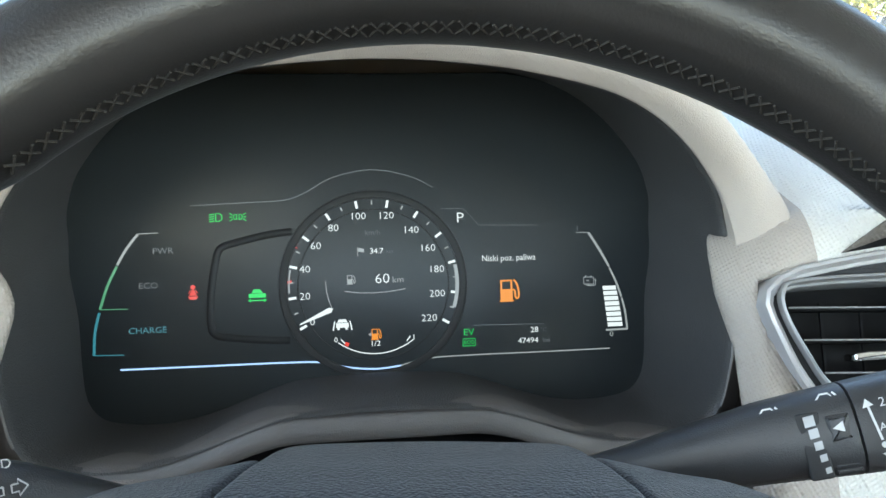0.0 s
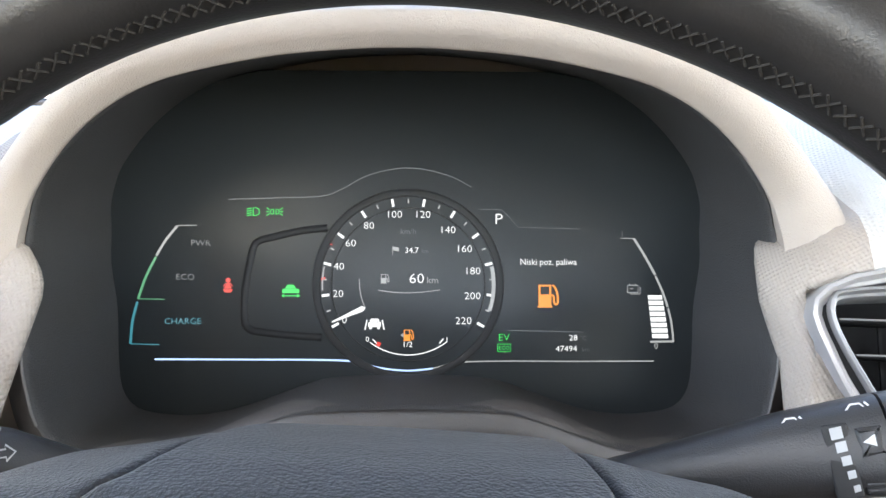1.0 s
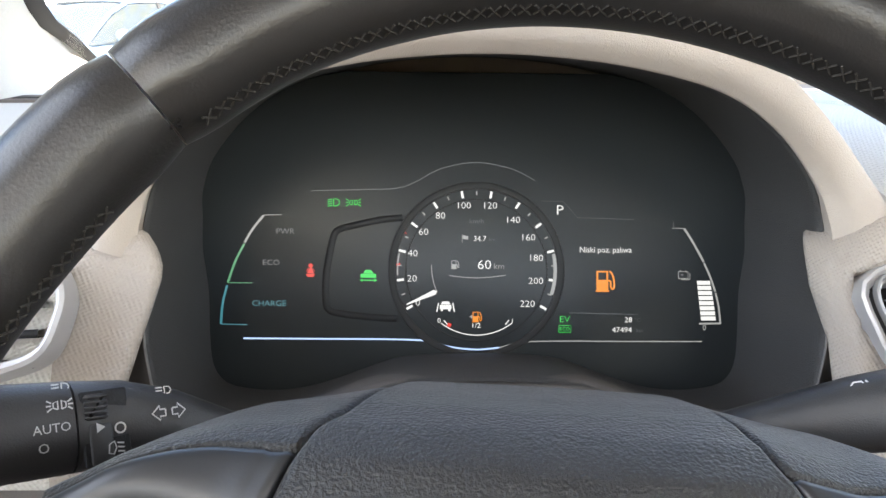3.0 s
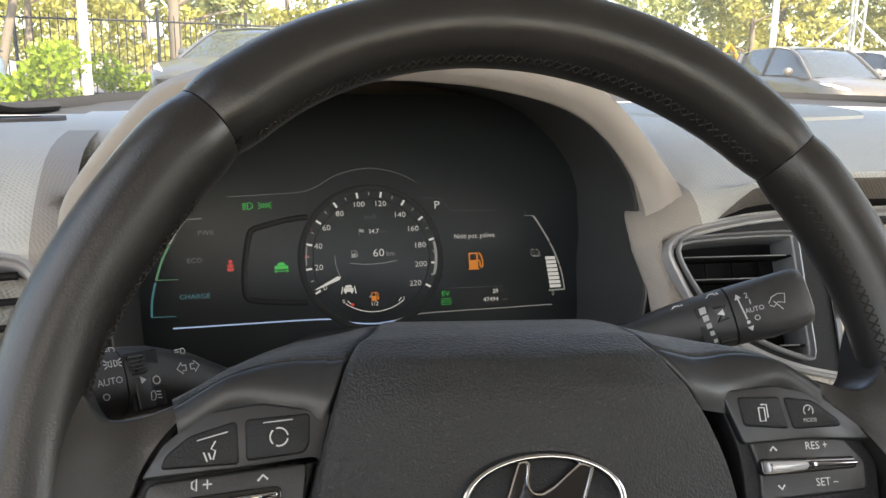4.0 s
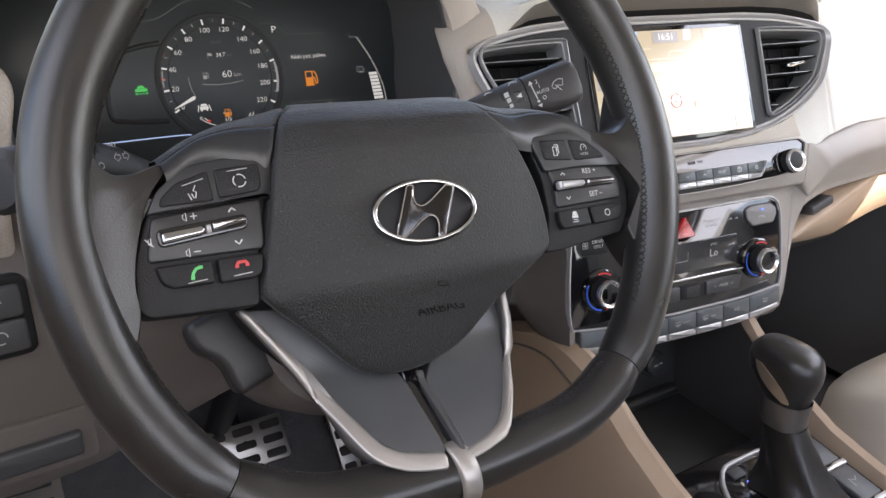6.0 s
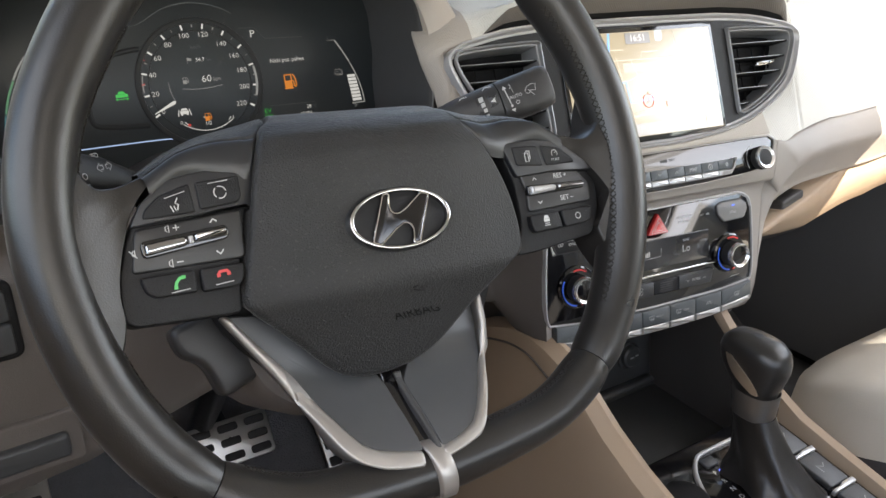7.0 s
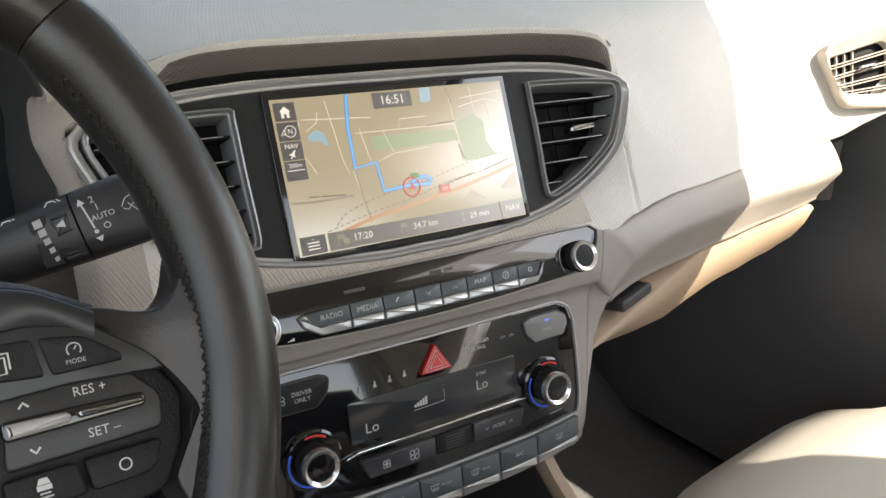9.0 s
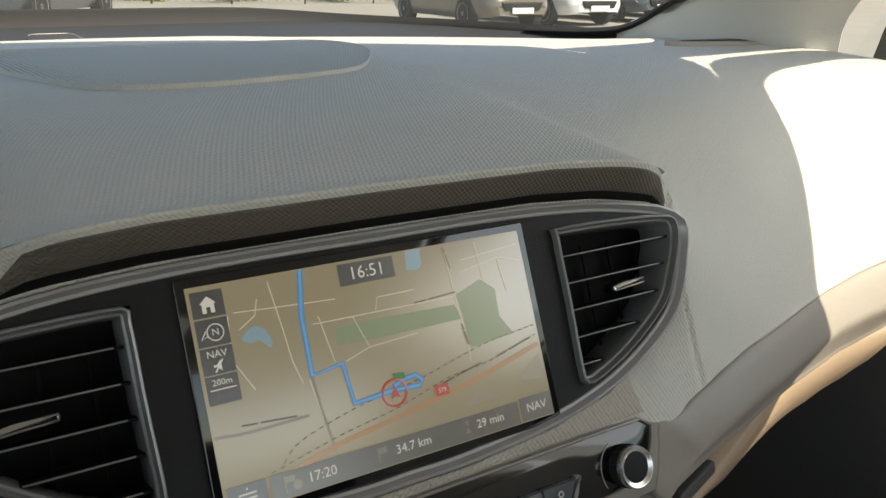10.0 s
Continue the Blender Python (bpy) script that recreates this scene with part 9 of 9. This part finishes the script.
    # lamps, grille, mirrors, plate
    for s in (-1, 1):
        lamp = [(s * 0.40, 2.02, 0.66), (s * 0.62, 1.93, 0.68), (s * 0.80, 1.66, 0.79), (s * 0.79, 1.56, 0.82), (s * 0.66, 1.80, 0.80), (s * 0.44, 2.00, 0.72)]
        bm = bmesh.new()
        c = Vector((s * 0.62, 1.86, 0.735))
        ring = [Vector(p) for p in lamp]
        outs = [bm.verts.new(m @ (p + Vector((s * 0.01, 0.03, 0.0)))) for p in ring]
        inn = [bm.verts.new(m @ (c + (p - c) * 0.6 + Vector((s * 0.035, 0.065, 0.02)))) for p in ring]
        for i in range(6):
            bm.faces.new((outs[i], outs[(i + 1) % 6], inn[(i + 1) % 6], inn[i]))
        bm.faces.new(inn)
        bmesh.ops.recalc_face_normals(bm, faces=bm.faces)
        part("headlamp", bm, LAMP, root, "clear headlamp")
        mir = bmesh.new()
        bmesh.ops.create_icosphere(mir, subdivisions=2, radius=0.11, matrix=m @ Matrix.Translation((s * 0.98, 0.78, belt + 0.08)) @ Matrix.Diagonal((1.0, 0.6, 0.75, 1)))
        part("door_mirror", mir, paint, root)
        part("door_handle", tube([m @ Vector((s * 0.895, -0.30, 0.80)), m @ Vector((s * 0.905, -0.18, 0.805))], 0.014, 6), paint, root)
    part("grille", slab(m @ Matrix.Translation((0, 2.10, 0.50)) @ Matrix.Rotation(math.pi / 2, 4, "X") @ Matrix.Rotation(math.pi, 4, "Y"), rounded([(-0.42, -0.10), (0.42, -0.10), (0.50, 0.06), (-0.50, 0.06)], 0.03), -0.05, 0.055, 0.01), DARK, root, "black grille")
    plate = box((-0.26, 2.155, 0.345), (0.26, 2.175, 0.455), 0.006)
    plate.transform(m)
    part("number_plate", plate, PLATE, root, "plain white number plate")
    return root


def smooth_rows(rows, per=3):
    """Rounds a stack of sections along its length."""
    cols = [smooth_loop([tuple(r[j]) for r in rows], per, closed=False) for j in range(len(rows[0]))]
    return [[Vector(c[i]) for c in cols] for i in range(len(cols[0]))]


DARK_PAINT = car_paint("graphite_paint", (0.09, 0.095, 0.10))
WHITE_PAINT = car_paint("white_paint", (0.72, 0.72, 0.71))
BLUE_PAINT = car_paint("slate_paint", (0.055, 0.065, 0.08))
BROWN_PAINT = car_paint("bronze_grey_paint", (0.13, 0.115, 0.095))
for x, y, turn, paint, label, style in (
        (0.6, 15.3, 216, DARK_PAINT, "graphite grey hatchback with a pale number plate", 0.0), (3.1, 14.8, 216, BLUE_PAINT, "slate blue hatchback parked beside another car", 0.0),
        (12.0, 14.2, 187, BROWN_PAINT, "bronze grey car parked in a row", 0.35), (14.6, 14.5, 187, WHITE_PAINT, "white hatchback parked in a row", 0.0), (17.2, 14.8, 186, BLUE_PAINT, "dark slate car parked in a row", 0.0),
        (19.8, 15.0, 187, WHITE_PAINT, "white car parked beside a dark one", 0.2), (22.5, 15.2, 187, DARK_PAINT, "dark grey car at the end of a row", 0.0), (-4.6, 11.6, 200, car_paint("pale_blue_paint", (0.22, 0.30, 0.42)), "pale blue car parked behind shrubs", 0.3)):
    build_car((x, y, ground_height(x, y)), turn, paint, label, style)

BARK = material("grey_brown_bark", (0.16, 0.13, 0.10), 0.9, grain=6.0, grain_size=0.03, vary=0.35, vary_size=0.3)
BIRCH = material("pale_birch_bark", (0.55, 0.52, 0.46), 0.85, grain=3.0, grain_size=0.02, vary=0.3, vary_size=0.15)
# yellow and olive leaf colours are lifted, with pale haze put into them
LEAF_YELLOW = leafy("hazed_yellow_green_leaves", (0.33, 0.33, 0.09), (0.52, 0.49, 0.17))
LEAF_OLIVE = leafy("hazed_olive_leaves", (0.24, 0.28, 0.11), (0.40, 0.42, 0.19))
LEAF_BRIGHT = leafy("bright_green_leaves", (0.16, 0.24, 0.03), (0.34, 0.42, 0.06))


def leaf_cloud(name, clumps, count, size, mat, parent, seed):
    """Many small leaves scattered through a set of uneven clumps."""
    rng = np.random.default_rng(seed)
    c = np.array([k[:3] for k in clumps])
    r = np.array([k[3] for k in clumps])
    pick = rng.choice(len(clumps), count, p=r ** 2 / (r ** 2).sum())
    d = rng.normal(size=(count, 3))
    d /= np.linalg.norm(d, axis=1)[:, None]
    at = c[pick] + d * (r[pick] * rng.uniform(0.35, 1.0, count) ** 0.5)[:, None] * (1, 1, 0.75)
    a = rng.normal(size=(count, 3))
    a /= np.linalg.norm(a, axis=1)[:, None]
    b = np.cross(a, rng.normal(size=(count, 3)))
    b /= np.linalg.norm(b, axis=1)[:, None]
    s = size * rng.uniform(0.6, 1.3, count)[:, None]
    a, b = a * s, b * s * 0.6
    verts = np.stack([at - a, at - a * 0.1 + b, at + a, at - a * 0.1 - b], 1).reshape(-1, 3)
    me = bpy.data.meshes.new(name)
    me.from_pydata(verts.tolist(), [], np.arange(4 * count).reshape(-1, 4).tolist())
    me.materials.append(mat)
    ob = new(name, me)
    ob.parent = parent
    return tagged(ob, kind="stuff")


def build_tree(label, height, spread, leaf, bark, seed, count, size, low=0.6, thin=False):
    """A tree standing at the origin: tapered trunk, limbs and a crown of leaves."""
    rnd = random.Random(seed)
    root = tagged(empty("tree"), label, "tree", group="trees")
    lean = rnd.uniform(-0.05, 0.05)
    part("trunk", tube([(lean * z, 0.4 * lean * z, z) for z in (-0.1, 0.3, height * 0.35, height * 0.7, height * 0.95)], [k * (0.55 if thin else 1) for k in (0.20, 0.15, 0.12, 0.07, 0.02)], 9), bark, root)
    clumps = []
    for k in range(15):
        z = lerp(low, height, (k + rnd.random()) / 15)
        a = k * 2.4 + rnd.uniform(-0.4, 0.4)
        reach = spread * (0.35 + 0.65 * math.sin(math.pi * min(0.95, 0.15 + z / height * 0.85))) * rnd.uniform(0.45, 1.0)
        tip = (math.cos(a) * reach, math.sin(a) * reach, z)
        start = (lean * z * 0.7, 0, max(0.3, z * 0.75))
        if k % 2 == 0:
            part("limb", tube([start, (tip[0] * 0.5, tip[1] * 0.5, lerp(start[2], z, 0.6)), tip], [0.055, 0.035, 0.012], 6), bark, root)
        clumps.append((*tip, spread * rnd.uniform(0.22, 0.42)))
        clumps.append((tip[0] * 0.5 + rnd.uniform(-0.4, 0.4), tip[1] * 0.5 + rnd.uniform(-0.4, 0.4), z + rnd.uniform(-0.5, 0.5), spread * rnd.uniform(0.2, 0.34)))
    leaf_cloud("crown", clumps, count, size, leaf, root, seed)
    return root


def build_shrub(label, width, height, leaf, seed, count, size):
    rnd = random.Random(seed)
    root = tagged(empty("shrub"), label, "shrub", group="shrubs")
    clumps = []
    for k in range(9):
        x, y, z = rnd.uniform(-width, width) * 0.7, rnd.uniform(-0.5, 0.5), rnd.uniform(0.25, height)
        part("stem", tube([(x * 0.4, y * 0.4, -0.05), (x * 0.8, y * 0.8, z * 0.6), (x, y, z)], [0.02, 0.014, 0.006], 5), BARK, root)
        clumps.append((x, y, z * 0.85, rnd.uniform(0.25, 0.5)))
    leaf_cloud("foliage", clumps, count, size, leaf, root, seed + 50)
    return root


def build_greenery():
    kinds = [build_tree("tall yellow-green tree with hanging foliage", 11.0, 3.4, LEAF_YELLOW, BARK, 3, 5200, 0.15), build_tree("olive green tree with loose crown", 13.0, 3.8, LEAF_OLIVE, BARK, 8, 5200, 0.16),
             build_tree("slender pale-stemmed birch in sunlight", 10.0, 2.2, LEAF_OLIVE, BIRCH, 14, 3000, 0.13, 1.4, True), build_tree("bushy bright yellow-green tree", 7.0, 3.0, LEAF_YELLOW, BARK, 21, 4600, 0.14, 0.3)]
    rnd = random.Random(12)
    spots = []
    for k in range(34):
        a = radians(-14 + 78 * k / 33 + rnd.uniform(-0.8, 0.8))
        d = rnd.uniform(40, 56) if a > 0.12 else rnd.uniform(34, 46)
        spots.append((d * math.sin(a), d * math.cos(a), rnd.choice((0, 1, 1, 2, 3, 0)) if k % 3 else 2))
    spots += [(23.0, 31.5, 3), (34.5, 26.0, 1), (37.0, 27.5, 0)]
    used = set()
    for x, y, k in spots:
        m = pose(x, y, ground_height(x, y) - 0.05, rz=rnd.uniform(0, 360))
        if k in used:
            copy_thing(kinds[k], m)
        else:
            kinds[k].matrix_basis = m
            used.add(k)
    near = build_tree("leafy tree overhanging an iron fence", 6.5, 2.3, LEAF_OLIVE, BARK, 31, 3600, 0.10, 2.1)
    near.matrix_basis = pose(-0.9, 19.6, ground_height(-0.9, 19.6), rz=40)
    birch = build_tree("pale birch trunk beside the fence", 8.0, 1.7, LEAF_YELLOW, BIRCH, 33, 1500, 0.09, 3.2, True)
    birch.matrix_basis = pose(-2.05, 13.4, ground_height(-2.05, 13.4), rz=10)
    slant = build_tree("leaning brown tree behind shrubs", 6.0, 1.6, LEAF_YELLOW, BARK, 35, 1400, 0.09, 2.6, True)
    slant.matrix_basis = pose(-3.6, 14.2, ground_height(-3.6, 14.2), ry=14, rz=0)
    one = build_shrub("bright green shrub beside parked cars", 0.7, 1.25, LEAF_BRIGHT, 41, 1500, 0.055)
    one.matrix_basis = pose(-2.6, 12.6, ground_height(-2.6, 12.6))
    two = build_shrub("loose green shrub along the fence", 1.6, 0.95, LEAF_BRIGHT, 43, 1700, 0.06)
    two.matrix_basis = pose(-2.2, 16.6, ground_height(-2.2, 16.6))
    copy_thing(two, pose(0.6, 17.4, ground_height(0.6, 17.4), rz=170))
    for k in range(9):
        copy_thing(two, pose(9 + 3.6 * k, 28.5 - 0.7 * k, 0, rz=40 * k))


build_greenery()
IRON = material("black_painted_iron", (0.022, 0.022, 0.024), 0.6, grain=0.5, grain_size=0.004, vary=0.2)


def build_fence(name, path, label, step=0.15, height=1.75):
    root = tagged(empty(name, (*path[0], 0)), label, "fence", group="fences")
    bars = []
    for (x0, y0), (x1, y1) in zip(path, path[1:]):
        n = max(1, round(math.hypot(x1 - x0, y1 - y0) / 2.5))
        for k in range(n):
            x, y = lerp(x0, x1, k / n), lerp(y0, y1, k / n)
            xe, ye = lerp(x0, x1, (k + 1) / n), lerp(y0, y1, (k + 1) / n)
            z, ze = ground_height(x, y), ground_height(xe, ye)
            part("post", tube([(x, y, z), (x, y, z + height + 0.15)], 0.035, 4), IRON, root)
            for h in (0.18, height - 0.12):
                part("rail", tube([(x, y, z + h), (xe, ye, ze + h)], 0.02, 4), IRON, root)
            m = round(2.5 / step)
            bars += [(lerp(x, xe, i / m), lerp(y, ye, i / m), lerp(z, ze, i / m)) for i in range(1, m)]
    bm = bmesh.new()
    for x, y, z in bars:
        tube([(x, y, z + 0.08), (x, y, z + height)], 0.011, 4, bm)
    tagged(part("picket", bm, IRON, root, "thin iron pickets"), kind="stuff")


build_fence("iron_fence", [(-9.0, 16.4), (-1.2, 17.6), (2.4, 19.4)], "black iron picket fence in front of trees")
build_fence("far_fence", [(4.0, 27.0), (14.0, 25.5), (42.0, 21.5)], "dark fence behind a row of cars", 0.25, 1.7)


def build_yard():
    WHITE_METAL = material("white_painted_pole", (0.72, 0.72, 0.70), 0.5, vary=0.08)
    GALV = material("galvanised_steel", (0.42, 0.42, 0.40), 0.5, metal=0.4, vary=0.15)
    RED = material("faded_red_panel", (0.42, 0.05, 0.03), 0.55, vary=0.15, vary_size=0.6)
    YELLOW = material("yellow_painted_steel", (0.72, 0.36, 0.02), 0.5, vary=0.1, vary_size=0.5)
    for az, d in ((36.9, 30.0), (51.9, 30.0)):
        x, y = -0.15 + d * math.sin(radians(az)), -0.64 + d * math.cos(radians(az))
        p = tagged(empty("lamp_post", (x, y, 0)), "white painted lamp post behind parked cars", "lamp post", group="lamp posts")
        part("pole", tube([(x, y, -0.05), (x, y, 3.0), (x, y, 8.0)], [0.11, 0.10, 0.06], 12), WHITE_METAL, p)
        part("foot", tube([(x, y, -0.05), (x, y, 0.5)], 0.15, 12), WHITE_METAL, p)
        part("arm", tube([(x, y, 7.9), (x - 0.5, y - 0.4, 8.2), (x - 1.2, y - 0.9, 8.25)], 0.04, 8), WHITE_METAL, p)
        part("lamp_head", box((x - 1.6, y - 1.15, 8.18), (x - 1.05, y - 0.85, 8.3), 0.03), GALV, p)
    x, y = -0.15 + 31 * math.sin(radians(41.5)), -0.64 + 31 * math.cos(radians(41.5))
    m = tagged(empty("lattice_mast", (x, y, 0)), "grey steel lattice mast with two diagonal stays", "mast")
    for dx, dy in ((-0.18, -0.18), (0.18, -0.18), (0.0, 0.2)):
        part("leg", tube([(x + dx, y + dy, 0), (x + dx, y + dy, 10)], 0.045, 8), GALV, m)
    for k in range(20):
        z = 0.2 + 0.48 * k
        s = 1 if k % 2 else -1
        part("brace", tube([(x - 0.18 * s, y - 0.18, z), (x + 0.18 * s, y - 0.18, z + 0.46)], 0.02, 5), GALV, m)
    right = Vector((math.cos(radians(41.5)), -math.sin(radians(41.5)), 0))
    for s in (-1, 1):
        part("stay", tube([Vector((x, y, 2.75)), Vector((x, y, 1.0)) + right * 1.9 * s], 0.05, 6), GALV, m)
    # red tipper trailer
    c = Vector((-0.15 + 39 * math.sin(radians(49.2)), -0.64 + 39 * math.cos(radians(49.2)), 0))
    f = Matrix.Translation(c) @ Matrix.Rotation(-radians(49.2), 4, "Z")
    t = tagged(empty("tipper_trailer", c), "long red tipper trailer with a yellow frame", "trailer")
    body = box((-1.9, -1.1, 0.85), (1.45, 1.1, 2.08), 0.03)
    body.transform(f)
    part("tub", body, RED, t, "faded red steel tub")
    rail = box((-1.95, -1.14, 2.06), (1.50, 1.14, 2.17), 0.02)
    rail.transform(f)
    part("top_rail", rail, YELLOW, t)
    for k in range(6):
        rib = box((-1.85 + 0.62 * k, -1.13, 0.9), (-1.79 + 0.62 * k, -1.1, 2.06), 0.005)
        rib.transform(f)
        part("rib", rib, RED, t)
    bar = box((-1.35, -1.125, 1.55), (-0.25, -1.112, 1.68), 0)
    bar.transform(f)
    part("lettering_bar", bar, WHITE_METAL, t, "pale worn lettering bar")
    head = box((1.46, -0.9, 0.7), (2.0, 0.9, 2.15), 0.08)
    head.transform(f)
    part("headboard", head, YELLOW, t, "yellow headboard")
    for k in (-1.2, -0.3, 0.6):
        part("wheel", turned(f @ Matrix.Translation((k, -1.0, 0.5)) @ Matrix.Rotation(math.pi / 2, 4, "X"), [(0.48, -0.15), (0.5, 0.0), (0.48, 0.15), (0.2, 0.16)], (0, 0), 20), TYRE, t)
    # small yellow machines
    for az, d in ((30.6, 37.0), (32.6, 38.5)):
        c = Vector((-0.15 + d * math.sin(radians(az)), -0.64 + d * math.cos(radians(az)), 0))
        g = tagged(empty("digger", c), "small orange and yellow digger behind the fence", "digger", group="diggers")
        part("track", box(c + Vector((-0.8, -0.5, 0)), c + Vector((0.8, 0.5, 0.55)), 0.15, seg=3), TYRE, g)
        part("cab", box(c + Vector((-0.1, -0.45, 0.6)), c + Vector((0.75, 0.45, 1.75)), 0.08), CAR_GLASS, g)
        part("engine_cover", box(c + Vector((-0.9, -0.5, 0.6)), c + Vector((-0.1, 0.5, 1.9)), 0.12), YELLOW, g)
        part("boom", tube([c + Vector((0.6, 0, 0.8)), c + Vector((1.4, 0, 2.1)), c + Vector((2.1, 0, 1.2))], 0.11, 6), YELLOW, g)


build_yard()
